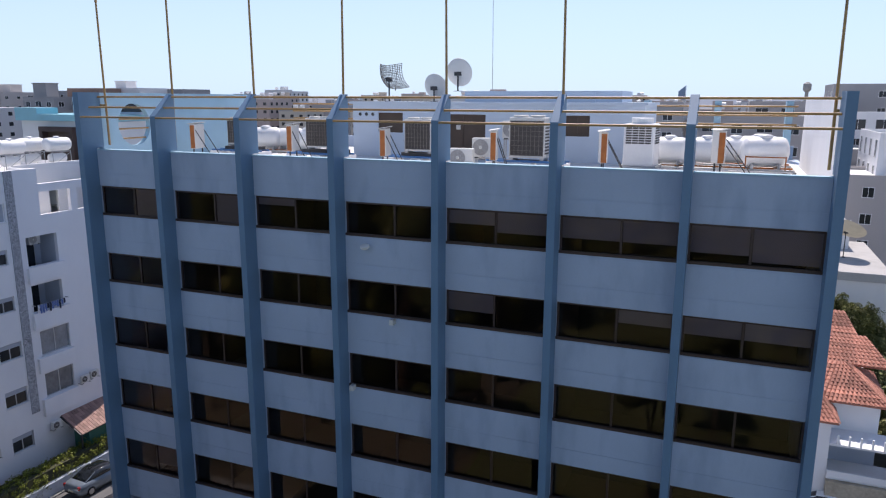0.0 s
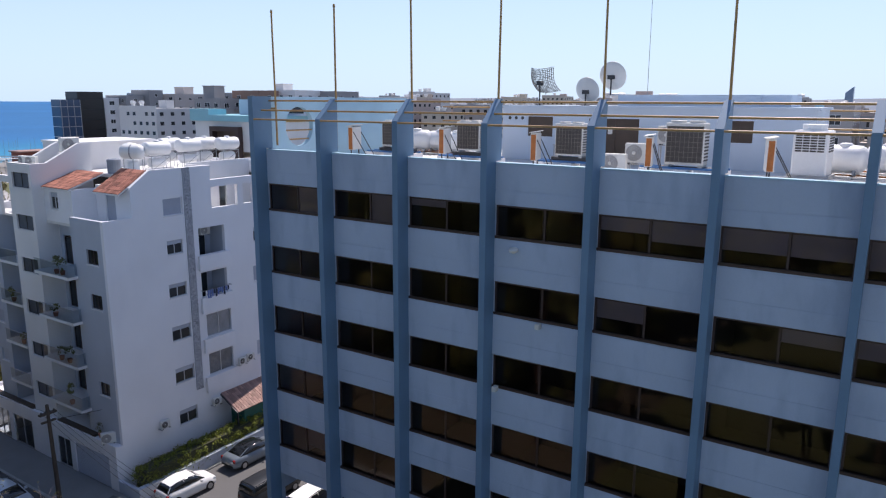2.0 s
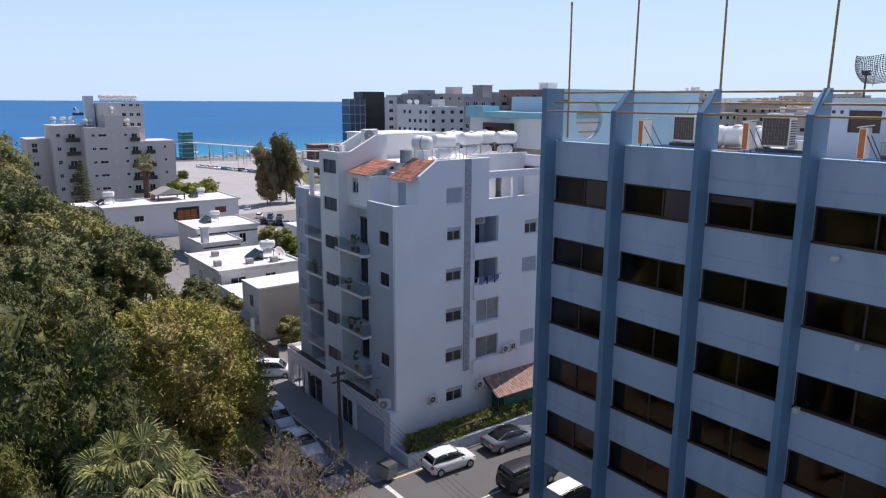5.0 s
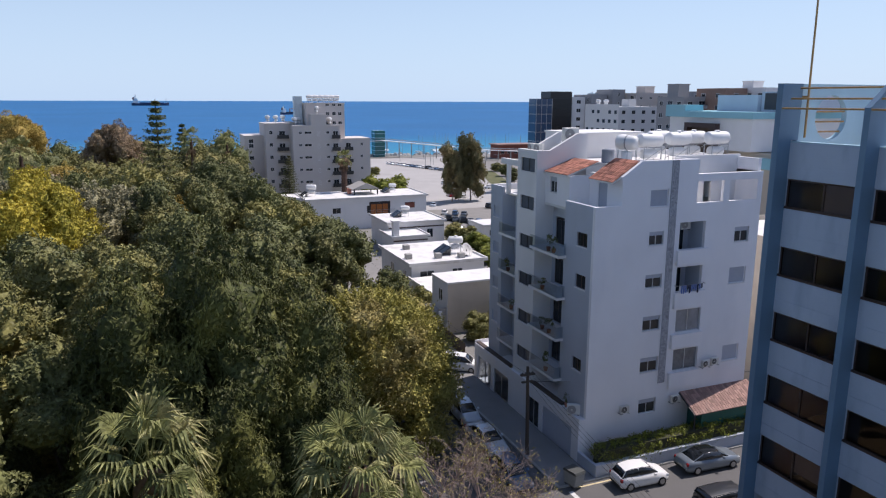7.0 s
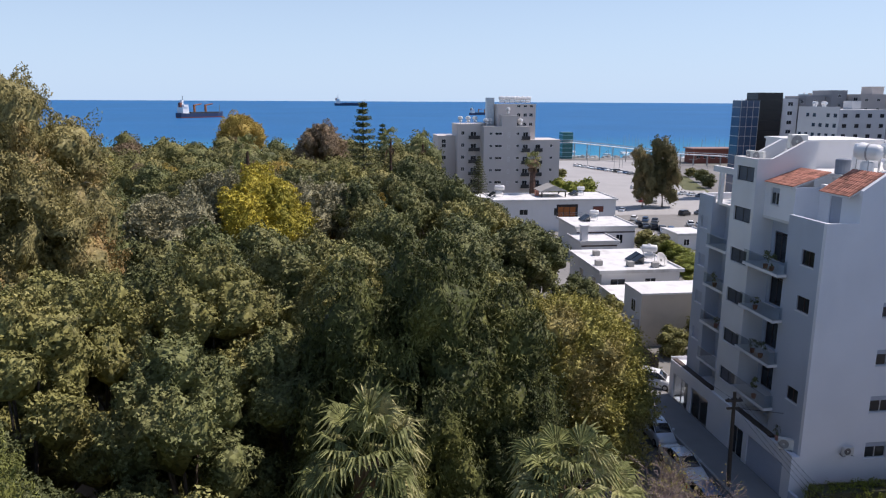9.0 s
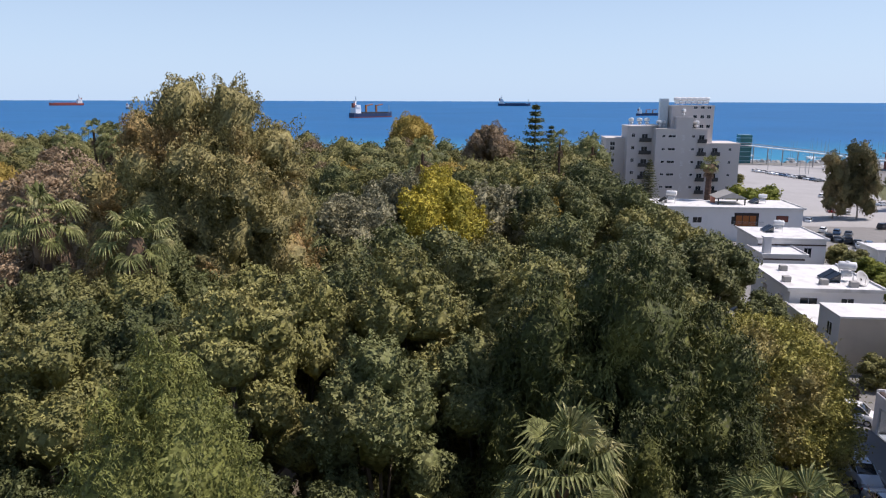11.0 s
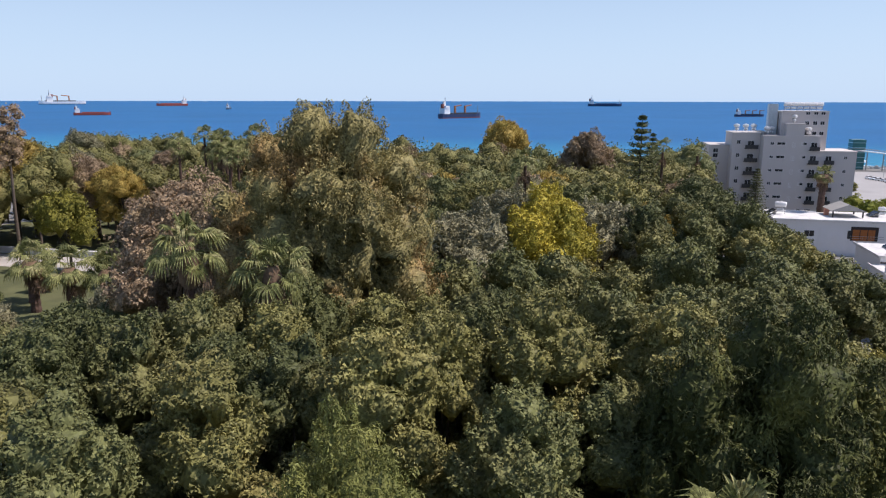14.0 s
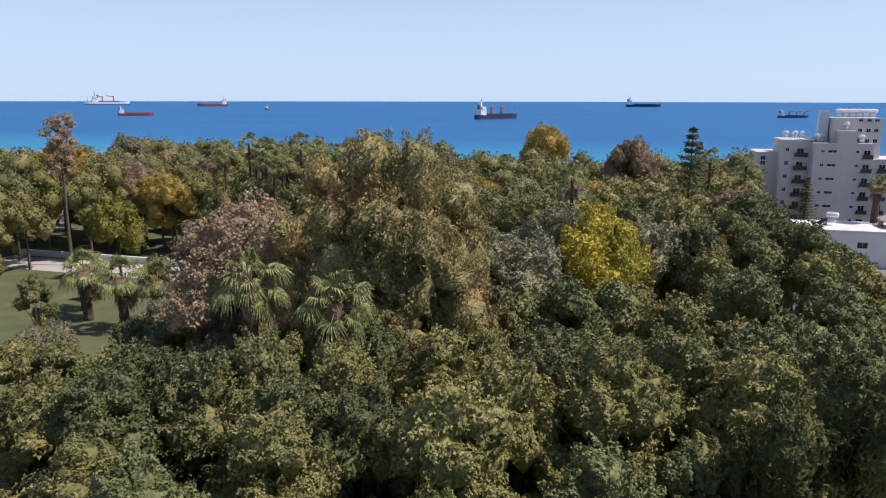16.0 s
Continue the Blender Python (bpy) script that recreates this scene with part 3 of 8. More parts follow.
# end screens on the roof; the west one has a round opening
m = M()
cy, cz, rad, yA, yB, zA, zB = 27.7, 24.66, 1.10, FY + 0.45, 38.0, ROOF - 0.4, 26.25
n = 32
for xx, flip in ((FINS[0] - 0.16, False), (FINS[0] + 0.14, True)):
    base = len(m.v)
    circ = [(cy + rad * math.cos(2 * math.pi * i / n), cz + rad * math.sin(2 * math.pi * i / n)) for i in range(n)]
    outer = []
    for yy, zz in circ:
        dy, dz = yy - cy, zz - cz
        k = min([((yB if dy > 0 else yA) - cy) / dy if abs(dy) > 1e-6 else 99, ((zB if dz > 0 else zA) - cz) / dz if abs(dz) > 1e-6 else 99])
        outer.append((cy + dy * k, cz + dz * k))
    pts = [(xx, *p) for p in circ] + [(xx, *p) for p in outer] + [(xx, yA, zA), (xx, yB, zA), (xx, yB, zB), (xx, yA, zB)]
    fs = [(i, (i + 1) % n, n + (i + 1) % n, n + i) for i in range(n)]
    for corner, (sy, sz) in ((2 * n, (-1, -1)), (2 * n + 1, (1, -1)), (2 * n + 2, (1, 1)), (2 * n + 3, (-1, 1))):
        ang = math.atan2(pts[corner][2] - cz, pts[corner][1] - cy) % (2 * math.pi)
        i = int(ang / (2 * math.pi) * n) % n
        fs.append((n + i, n + (i + 1) % n, corner))
    m.add(pts, [tuple(reversed(f)) if flip else f for f in fs])
b2 = 2 * n + 4
m.f += [(i, b2 + i, b2 + (i + 1) % n, (i + 1) % n) for i in range(n)]
m.box(FINS[0] - 0.16, FINS[0] + 0.14, yA, yB, zB, zB + 0.04)
part("end_screen", m, BLUE_PALE, office, "pale blue roof screen with a round opening")
for z in (23.95, 24.45, 24.95):
    part("screen_bar", M().tube((FINS[0], cy - 1.15, z), (FINS[0], cy + 1.15, z), 0.045), GOLD, office)
# white where its twin is pale blue: sunlight put into the colour
part("end_screen", M().box(FINS[7] - 0.14, FINS[7] + 0.16, FY + 0.45, 39.0, ROOF - 0.4, 26.1), WHITE_WALL, office, "roof screen coloured white for the sunlight on it")
# back posts and rear rails
for f in (FINS[5] + 1.2, FINS[6] + 0.4, FINS[7] - 0.6):
    part("rear_fin", M().box(f - 0.18, f + 0.18, 42.6, 43.6, ROOF, 26.0), BLUE_PALE, office)
for z in (24.7, 25.2, 25.7):
    part("rear_rail", M().tube((FINS[4], 42.5, z), (FINS[7] - 0.2, 42.5, z), 0.05), GOLD, office)
    part("rear_rail", M().tube((FINS[0] + 0.2, 42.5, z), (FINS[3], 42.5, z), 0.05), GOLD, office)

# rails between the fins and tall poles
for c in range(7):
    for k, (y, z) in enumerate(((FY - 0.80, 25.12), (FY - 0.25, 25.58), (FY + 0.33, 26.08))):
        part("rail", M().tube((FINS[c] + 0.1, y, z), (FINS[c + 1] - 0.1, y, z), 0.045, seg=8), GOLD, office, "ochre painted rail" if c == k == 0 else "")
for i, f in enumerate(FINS):
    off = (0.48, 0.02, 0.02, -0.1, -0.05, 0.0, 0.05, -0.28)[i]
    lean = (-0.06, 0.03, -0.05, 0.05, -0.04, -0.07, 0.0, -0.04)[i]
    if i == 6:
        continue
    m = M().tube((f + off, FY + 0.52, 23.7 if i in (0, 1, 7) else 25.6), (f + off + lean, FY + 0.52, 30.6), 0.055, 0.045, seg=8)
    m.tube((f + off + lean, FY + 0.52, 30.6), (f + off + lean, FY + 0.52, 30.75), 0.07, 0.05, seg=8)
    m.box(min(f, f + off) - 0.03, max(f, f + off) + 0.03, FY + 0.452, FY + 0.53, 25.62, 25.72)
    part("pole", m, GOLD, office, "tall thin ochre steel pole" if i == 0 else "")

# roof room
PX0, PX1, PY0, PY1, PZ = -21.6, -4.6, 36.5, 42.0, 25.75
pent = part("roof_room", M().wall("x", PY0, 0.25, PX0, PX1, ROOF, PZ, ((-16.1, -13.2, ROOF, 25.2), (-19.9, -18.3, 24.1, 25.25), (-8.8, -7.4, 24.1, 25.2))), PENT_WALL, office, "pale blue roof room with wooden doors")
part("room_wall", M().box(PX0, PX0 + 0.25, PY0 + 0.25, PY1, ROOF, PZ).box(PX1 - 0.25, PX1, PY0 + 0.25, PY1, ROOF, PZ).box(PX0, PX1, PY1, PY1 + 0.25, ROOF, PZ), PENT_WALL, pent)
part("room_roof", M().box(PX0 - 0.15, PX1 + 0.15, PY0 - 0.15, PY1 + 0.4, PZ, PZ + 0.14).box(-15, -6.0, 38, 42, PZ + 0.14, PZ + 0.75).box(-10.6, -7.4, 37.9, 37.98, PZ + 0.14, PZ + 0.7), PENT_WALL, pent)
BROWN = mat("brown_joinery", (0.075, 0.05, 0.035), 0.6, 0.15, 2, 0.1, 30, 0.1)
for u0, u1, z0, z1, mull in ((-16.1, -13.2, ROOF, 25.2, (-14.6,)), (-19.9, -18.3, 24.1, 25.25, ()), (-8.8, -7.4, 24.1, 25.2, (-8.1,))):
    part("joinery", rect_frame(M(), "x", PY0 + 0.05, 0.1, u0 + 0.004, u1 - 0.004, z0 + 0.004, z1 - 0.004, 0.1, mull), BROWN, pent, "brown timber frame")
    part("leaf", M().box(u0 + 0.1, u1 - 0.1, PY0 + 0.09, PY0 + 0.12, z0 + 0.1, z1 - 0.1), BROWN, pent)
part("notice", M().box(-14.95, -14.7, PY0 + 0.02, PY0 + 0.04, 24.35, 24.6), AC_WHITE, pent, "small white notice on the door")
for i in range(3):
    part("vent_hole", M().lathe([(0.10, -0.02), (0.10, 0.01)], pose(-21.1 + 0.42 * i, PY0 - 0.005, 25.15, 90), 12), STEEL_DARK, pent)

# ---- white apartment block ----
AX, AY = -47.0, 25.6
apt = thing("apartment_building", "white six-storey apartment block with balconies and roof tanks", "apartment building")
SIDE_WIN = [  # y0, y1, z0, z1 on the side wall
    (30.6, 32.0, 14.5, 15.6, "slide"), (30.5, 32.1, 11.1, 12.2, "slide"), (30.5, 32.2, 7.6, 8.8, "slide"), (30.5, 32.25, 4.1, 5.35, "slide"), (30.6, 32.3, 0.55, 1.8, "slide"),
    (39.1, 40.6, 14.2, 15.45, "slide"), (38.9, 40.65, 10.7, 12.1, "shut"), (38.9, 40.65, 3.95, 5.35, "shut"),
    (30.5, 32.2, 17.5, 18.85, "shut"),
    (33.75, 36.25, 7.1, 9.0, "big"), (33.75, 36.25, 3.8, 5.65, "big")]
LOGGIA = [(33.5, 36.05, 13.95, 16.15), (33.5, 36.05, 10.5, 12.55)]
m = M()
m.wall("y", AX, -0.3, AY, 27.9, G, 17.75, [h[:4] for h in SIDE_WIN])
m.wall("y", AX, -0.3, 27.9, 34.95, G, 19.9, [h[:4] for h in SIDE_WIN] + LOGGIA)
m.prism([(27.9, 19.9), (34.95, 19.9), (34.95, 21.05), (29.6, 21.05)], "x", AX - 0.3, AX)
m.wall("y", AX, -0.3, 34.95, 41.6, G, 17.62, [h[:4] for h in SIDE_WIN] + LOGGIA)
part("side_wall", m, APT_WALL, apt, "white rendered side wall")
# top beam and posts round the open roof terrace
m = M().box(AX - 0.3, AX, 34.95, 41.6, 19.3, 19.9)
for y0, y1 in ((37.6, 38.2), (41.1, 41.6)):
    m.box(AX - 0.3, AX, y0, y1, 17.62, 19.3)
m.box(AX - 6, AX - 0.3, 41.3, 41.6, 19.3, 19.9)
part("terrace_beam", m, APT_WALL, apt)
part("terrace_wall", M().wall("y", AX - 2.6, -0.25, 34.95, 41.6, 17.0, 21.1, ((37.9, 38.7, 17.2, 19.2),)).box(AX - 2.6, AX - 0.3, 34.7, 34.95, 17.0, 21.0), WHITE_WALL, apt)
# set-back parapet round the tank roof
part("roof_slab", M().box(-64.0, AX - 0.3, 29.7, 34.7, 20.2, 20.45).box(-64.0, AX - 2.85, 34.7, 41.3, 20.2, 20.45).box(-64.2, AX - 0.3, 41.0, 41.3, 17.1, 17.2).box(-64.2, AX - 0.3, 26.2, 41.4, 16.85, 17.05), ROOF_WHITE, apt, "white roof deck")
part("back_wall", M().box(-64.4, AX - 0.3, 41.3, 41.6, G, 20.9).box(-64.4, -64.1, AY + 0.02, 41.3, G, 17.6), APT_WALL, apt)
part("mosaic_strip", M().box(AX, AX + 0.06, 32.35, 33.0, 3.0, 21.03), MOSAIC, apt, "grey patterned tile strip up the wall")
# corner block on the street side
FRONT_WIN = [(-49.3, -47.9, 14.5, 15.6), (-49.3, -47.9, 11.2, 12.3), (-49.3, -48.0, 4.5, 5.55)]
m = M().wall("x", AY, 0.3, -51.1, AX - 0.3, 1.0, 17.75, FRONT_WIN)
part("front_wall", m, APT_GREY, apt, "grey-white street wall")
# stair tower
TW = [(-58.1, -55.7, z - 1.15, z) for z in (20.65, 17.4, 14.0, 10.6, 7.1, 3.7)]
m = M().wall("x", AY - 0.25, 0.3, -58.7, -55.35, 1.0, 21.35, TW)
part("stair_tower", m, WHITE_WALL, apt, "white stair tower with a sloping parapet")
for x in (-58.7, -55.65):
    part("tower_side", M().prism([(AY + 0.05, 1.0), (30.2, 1.0), (30.2, 22.7), (29.2, 22.7), (26.6, 21.35), (AY + 0.05, 21.35)], "x", x, x + 0.3), WHITE_WALL, apt)
part("tower_roof", M().box(-58.4, -55.65, AY + 0.05, 27.4, 20.85, 21.05), ROOF_WHITE, apt)
part("roof_room", M().box(-62.5, -57.0, 30.25, 37.0, 20.45, 22.55).box(-62.7, -56.8, 30.22, 37.2, 22.55, 22.7), WHITE_WALL, apt)
# recessed balcony walls, coloured grey for the shade of the recess
DOORS = (13.55, 10.1, 6.65, 3.2)
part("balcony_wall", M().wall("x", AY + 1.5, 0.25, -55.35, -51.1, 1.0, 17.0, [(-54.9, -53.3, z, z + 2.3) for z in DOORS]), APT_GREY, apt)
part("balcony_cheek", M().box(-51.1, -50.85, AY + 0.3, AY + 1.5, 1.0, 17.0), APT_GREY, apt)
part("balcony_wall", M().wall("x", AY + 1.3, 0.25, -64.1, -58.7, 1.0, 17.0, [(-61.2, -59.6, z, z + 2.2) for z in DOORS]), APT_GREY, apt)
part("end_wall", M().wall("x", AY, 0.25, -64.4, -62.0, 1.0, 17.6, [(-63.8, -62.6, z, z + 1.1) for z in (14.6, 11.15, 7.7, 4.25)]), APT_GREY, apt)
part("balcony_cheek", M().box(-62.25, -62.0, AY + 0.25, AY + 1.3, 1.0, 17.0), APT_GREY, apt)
# upper recessed storey with tiled canopies
part("upper_wall", M().wall("x", AY + 0.6, 0.25, -55.35, -51.6, 17.05, 19.55, ((-54.6, -53.5, 18.0, 19.3),)).wall("y", -51.6, -0.25, AY + 0.85, 29.7, 17.05, 19.6).wall("x", 28.1, 0.25, -51.6, AX - 0.3, 17.05, 19.85, ((-50.4, -49.2, 17.1, 19.4),)), APT_WALL, apt)


def tile_canopy(x0, x1, y0, y1, z0, z1, label):
    """A small lean-to tile roof: rows of round tiles on a slab."""
    ob = part("tiled_canopy", M().prism([(y0, z0 - 0.1), (y1, z1 - 0.1), (y1, z1), (y0, z0)], "x", x0, x1), WHITE_WALL, apt, label)
    n = max(3, round((x1 - x0) / 0.28))
    run = math.hypot(y1 - y0, z1 - z0)
    rows = max(3, round(run / 0.42))
    tile = M()
    arc = [(-0.14, 0.0), (-0.09, 0.06), (0.0, 0.085), (0.09, 0.06), (0.14, 0.0)]
    L = run / rows + 0.03
    tile.v = [(a, 0, b + 0.02) for a, b in arc] + [(a * 0.9, L, b) for a, b in arc]
    tile.f = [(i, i + 1, i + 6, i + 5) for i in range(4)] + [(4, 3, 2, 1, 0)]
    me = tile.mesh("tile", TILE)
    slope = math.degrees(math.atan2(z1 - z0, y1 - y0))
    for i in range(n):
        for j in range(rows):
            s = j / rows
            t = part("tile", me, None, ob)
            t.matrix_basis = pose(x0 + (i + 0.5) * (x1 - x0) / n, y0 + (y1 - y0) * s, z0 + (z1 - z0) * s + 0.02, slope)


tile_canopy(-50.5, -47.35, 27.2, 29.6, 19.45, 20.95, "terracotta tile canopy over the roof terrace")
tile_canopy(-55.3, -51.7, 26.0, 28.9, 19.6, 20.6, "pale terracotta tile canopy")
# balconies
for k, z in enumerate((13.4, 9.95, 6.5, 3.05)):
    part("balcony_slab", M().box(-55.35, -50.7, AY - 0.75, AY + 1.5, z - 0.22, z), WHITE_WALL, apt, "white balcony slab" if k == 0 else "")
    g = part("balcony_glass", M().sheet("x", AY - 0.71, -55.3, -50.75, z, z + 0.95).sheet("y", -50.75, AY - 0.71, AY - 0.02, z, z + 0.95, 1), GLASS_RAIL, apt, "clear glass balustrade")
    part("balcony_rail", M().tube((-55.3, AY - 0.71, z + 0.97), (-50.75, AY - 0.71, z + 0.97), 0.025), STEEL, g)
    part("balcony_slab", M().box(-62.0, -58.7, AY - 0.35, AY + 1.3, z - 0.22, z), WHITE_WALL, apt)
    g = part("balcony_glass", M().sheet("x", AY - 0.32, -61.95, -58.75, z, z + 0.95), GLASS_RAIL, apt)
    part("balcony_rail", M().tube((-61.95, AY - 0.32, z + 0.97), (-58.75, AY - 0.32, z + 0.97), 0.025), STEEL, g)
    for u0, u1, y in ((-54.9, -53.3, AY + 1.58), (-61.2, -59.6, AY + 1.38)):
        d = part("balcony_door", rect_frame(M(), "x", y, 0.08, u0 + 0.005, u1 - 0.005, z + 0.16, z + 2.3 if u0 > -55 else z + 2.2, 0.06, ((u0 + u1) / 2,)), FRAME, apt)
        part("pane", M().box(u0 + 0.06, u1 - 0.06, y + 0.03, y + 0.05, z + 0.2, z + 2.2), GLASS_DARK, d)


def flat_window(axis, pos, inward, u0, u1, z0, z1, kind, parent, frame_mat):
    """A framed window set back in its opening; slide: two sashes, shut: a lowered shutter, big: a large balcony window, louvre: dull blue-grey glass slats."""
    d = inward
    mid = (u0 + u1) / 2
    w = part("window", rect_frame(M(), axis, pos + d * 0.12, d * 0.07, u0 + 0.004, u1 - 0.004, z0 + 0.004, z1 - 0.004, 0.06, (mid,) if kind != "shut" else ()), frame_mat, parent)
    p = M()
    p._piece(axis, pos + d * (0.16 if kind != "shut" else 0.13), d * 0.02, u0 + 0.05, u1 - 0.05, z0 + 0.05, z1 - 0.05)
    part("shutter" if kind == "shut" else "pane", p, SHUT if kind == "shut" else {"big": NETTED, "louvre": LOUVRE}.get(kind, GLASS_DARK), w, "lowered grey shutter" if kind == "shut" else "")
    if kind == "slide":
        s = M()
        s._piece(axis, pos + d * 0.10, d * 0.03, u0 + 0.07, u1 - 0.07, z1 - (z1 - z0) * 0.3, z1 - 0.065)
        part("shutter", s, SHUT, w)
    s = M()
    s._piece(axis, pos - d * 0.05, d * 0.16, u0 - 0.03, u1 + 0.03, z0 - 0.07, z0 + 0.002)
    part("sill", s, WHITE_WALL, w)
    return w


NETTED = mat("netted_pane", (0.20, 0.215, 0.24), 0.15, 0.35, 1.2, 0.2, 9, 0, spec=0.6, obj=0.3)
LOUVRE = mat("louvre_glass", (0.085, 0.10, 0.125), 0.5, 0.2, 1.5, 0.25, 9, 0.2, spec=0.3, obj=0.25)
SHUT = mat("grey_shutter", (0.42, 0.45, 0.52), 0.7, 0.05, 2, 0.04, 30, 0.1, obj=0.12)
for y0, y1, z0, z1, kind in SIDE_WIN:
    flat_window("y", AX, -1, y0, y1, z0, z1, kind, apt, ALU if kind in ("big", "slide") else APT_WALL)
for u0, u1, z0, z1 in FRONT_WIN:
    flat_window("x", AY, 1, u0, u1, z0, z1, "plain", apt, FRAME)
for u0, u1, z0, z1 in TW:
    flat_window("x", AY - 0.25, 1, u0, u1, z0, z1, "louvre", apt, STEEL_DARK)
for z in (14.6, 11.15, 7.7, 4.25):
    flat_window("x", AY, 1, -63.8, -62.6, z, z + 1.1, "shut", apt, APT_GREY)
flat_window("x", AY + 0.6, 1, -54.6, -53.5, 18.0, 19.3, "slide", apt, ALU)
part("terrace_door", rect_frame(M(), "x", 28.18, 0.08, -50.4, -49.2, 17.1, 19.4, 0.06), SHUT, apt)
part("terrace_door_pane", M().box(-50.35, -49.25, 28.2, 28.24, 17.15, 19.35), SHUT, apt)
# loggias: side recesses with inner faces greyed for shade and a solid front
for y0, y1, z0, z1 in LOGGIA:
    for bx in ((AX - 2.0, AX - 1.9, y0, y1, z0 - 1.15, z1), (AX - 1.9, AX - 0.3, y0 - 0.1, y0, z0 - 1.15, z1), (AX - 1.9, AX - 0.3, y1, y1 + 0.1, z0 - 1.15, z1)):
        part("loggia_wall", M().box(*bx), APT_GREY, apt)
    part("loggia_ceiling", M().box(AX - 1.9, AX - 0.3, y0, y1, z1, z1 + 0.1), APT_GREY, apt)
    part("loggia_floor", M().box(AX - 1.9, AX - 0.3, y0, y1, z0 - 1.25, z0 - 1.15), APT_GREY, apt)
for y0, y1, z0, z1 in LOGGIA:
    d = part("loggia_door", rect_frame(M(), "y", AX - 1.9, 0.06, y0 + 0.2, y1 - 0.5, z0 - 1.1, z1 - 0.25, 0.07, ((y0 + y1) / 2 - 0.15,)), ALU, apt)
    part("pane", M().box(AX - 1.89, AX - 1.86, y0 + 0.27, y1 - 0.57, z0 - 1.03, z1 - 0.32), GLASS_DARK, d)
for z0, z1 in ((12.75, 13.95), (9.2, 10.5), (5.85, 7.0), (2.4, 3.75)):
    part("bay_front", M().box(AX, AX + 0.25, 33.3, 36.4, z0, z1), APT_WALL, apt, "projecting balcony front")
# white frame over the end of the upper storey
part("pergola", M().box(-61.3, -60.95, AY, AY + 0.3, 17.05, 19.75).box(-62.4, -58.7, AY, AY + 0.3, 19.75, 20.25), WHITE_WALL, apt, "white concrete frame over the terrace")
# ground floor shops
m = M()
m.wall("x", AY - 0.6, 0.25, -66.4, AX, G, 1.0, ((-65.6, -62.6, G, 0.0), (-62.0, -58.9, G, 0.0), (-55.2, -53.2, G, -0.1), (-52.6, -48.0, G, 0.0)))
m.wall("y", AX, -0.3, AY - 0.35, AY, G, 1.0)
m.box(-66.4, -66.15, AY - 0.35, 33, G, 1.0).box(-66.1, AX - 0.31, AY - 0.35, AY + 1.6, 0.75, 0.997)
m.box(-66.4, -66.3, AY - 0.6, AY + 1.0, 1.0, 1.35).box(-66.3, AX, AY - 0.6, AY - 0.5, 1.0, 1.1)
part("shop_front", m, APT_WALL, apt, "white ground-floor shop front")
for x0, x1, h in ((-66.2, -58.9, 1.2), (-55.0, -50.0, 1.2)):
    part("shop_band", M().box(x0, x1, AY - 0.48, AY - 0.02, 1.0, h), BROWN, apt, "dark brown canopy roof")
for u0, u1, g in ((-65.6, -62.6, GLASS_CLEAR), (-62.0, -58.9, GLASS_CLEAR), (-55.2, -53.2, GLASS_DARK)):
    w = part("shop_window", rect_frame(M(), "x", AY - 0.5, 0.08, u0 + 0.005, u1 - 0.005, G + 0.02, -0.005 if u0 < -56 else -0.105, 0.07, ((u0 + u1) / 2,)), ALU, apt)
    part("pane", M().sheet("x", AY - 0.46, u0 + 0.06, u1 - 0.06, G + 0.09, -0.08 if u0 < -56 else -0.17), g, w)
prof = []
for i in range(22):
    prof += [(AY - 0.50, G + 0.02 + i * 0.118), (AY - 0.50, G + 0.10 + i * 0.118), (AY - 0.48, G + 0.12 + i * 0.118)]
prof += [(AY - 0.50, G + 2.60), (AY - 0.45, G + 2.60), (AY - 0.45, G + 0.02)]
part("garage_shutter", M().prism(prof, "x", -52.59, -48.01), SHUT, apt, "grey roller shutter")
part("shop_interior", M().box(-65.9, -57, 28.5, 28.6, G, 0.9).box(-65.9, AX - 0.4, AY - 0.3, 28.5, G - 0.05, G + 0.02), APT_GREY, apt)
part("inner_core", M().box(-64.0, AX - 2.1, 29.0, 41.2, G, 16.8), APT_GREY, apt)

# ---- plants ----
LEAF_A = leaf_mat("leaf_olive_green", (0.110, 0.108, 0.039), (0.322, 0.305, 0.103), (0.39, 0.33, 0.125), 0.45, 0.12)
LEAF_B = leaf_mat("leaf_dark_green", (0.066, 0.080, 0.032), (0.218, 0.228, 0.087), (0.30, 0.27, 0.105), 0.4, 0.12)
LEAF_C = leaf_mat("leaf_cypress", (0.036, 0.046, 0.015), (0.124, 0.136, 0.043), (0.23, 0.225, 0.06), 0.5, 0.08, 0.5)
LEAF_E = leaf_mat("leaf_eucalyptus", (0.118, 0.108, 0.045), (0.375, 0.325, 0.132), (0.50, 0.29, 0.12), 0.55, 0.2, 0.3)
LEAF_Y = leaf_mat("leaf_yellow_bloom", (0.22, 0.195, 0.03), (0.58, 0.48, 0.07), (0.27, 0.26, 0.05), 0.55, 0.2)
LEAF_O = leaf_mat("leaf_ochre", (0.228, 0.168, 0.048), (0.528, 0.384, 0.096), (0.432, 0.360, 0.096), 0.6, 0.2)
LEAF_R = leaf_mat("leaf_brown_seed", (0.21, 0.152, 0.098), (0.46, 0.34, 0.215), (0.38, 0.30, 0.15), 0.4, 0.2)
LEAF_D = leaf_mat("leaf_dome_tree", (0.16, 0.155, 0.042), (0.45, 0.41, 0.11), (0.44, 0.34, 0.19), 0.4, 0.2)
LEAF_S = leaf_mat("leaf_silver", (0.144, 0.142, 0.079), (0.360, 0.336, 0.204), (0.264, 0.228, 0.108), 0.4, 0.15)
LEAF_P = leaf_mat("leaf_palm", (0.075, 0.095, 0.032), (0.36, 0.365, 0.14), (0.58, 0.52, 0.26), 0.55, 0.2, 1.2, turn=0.5)
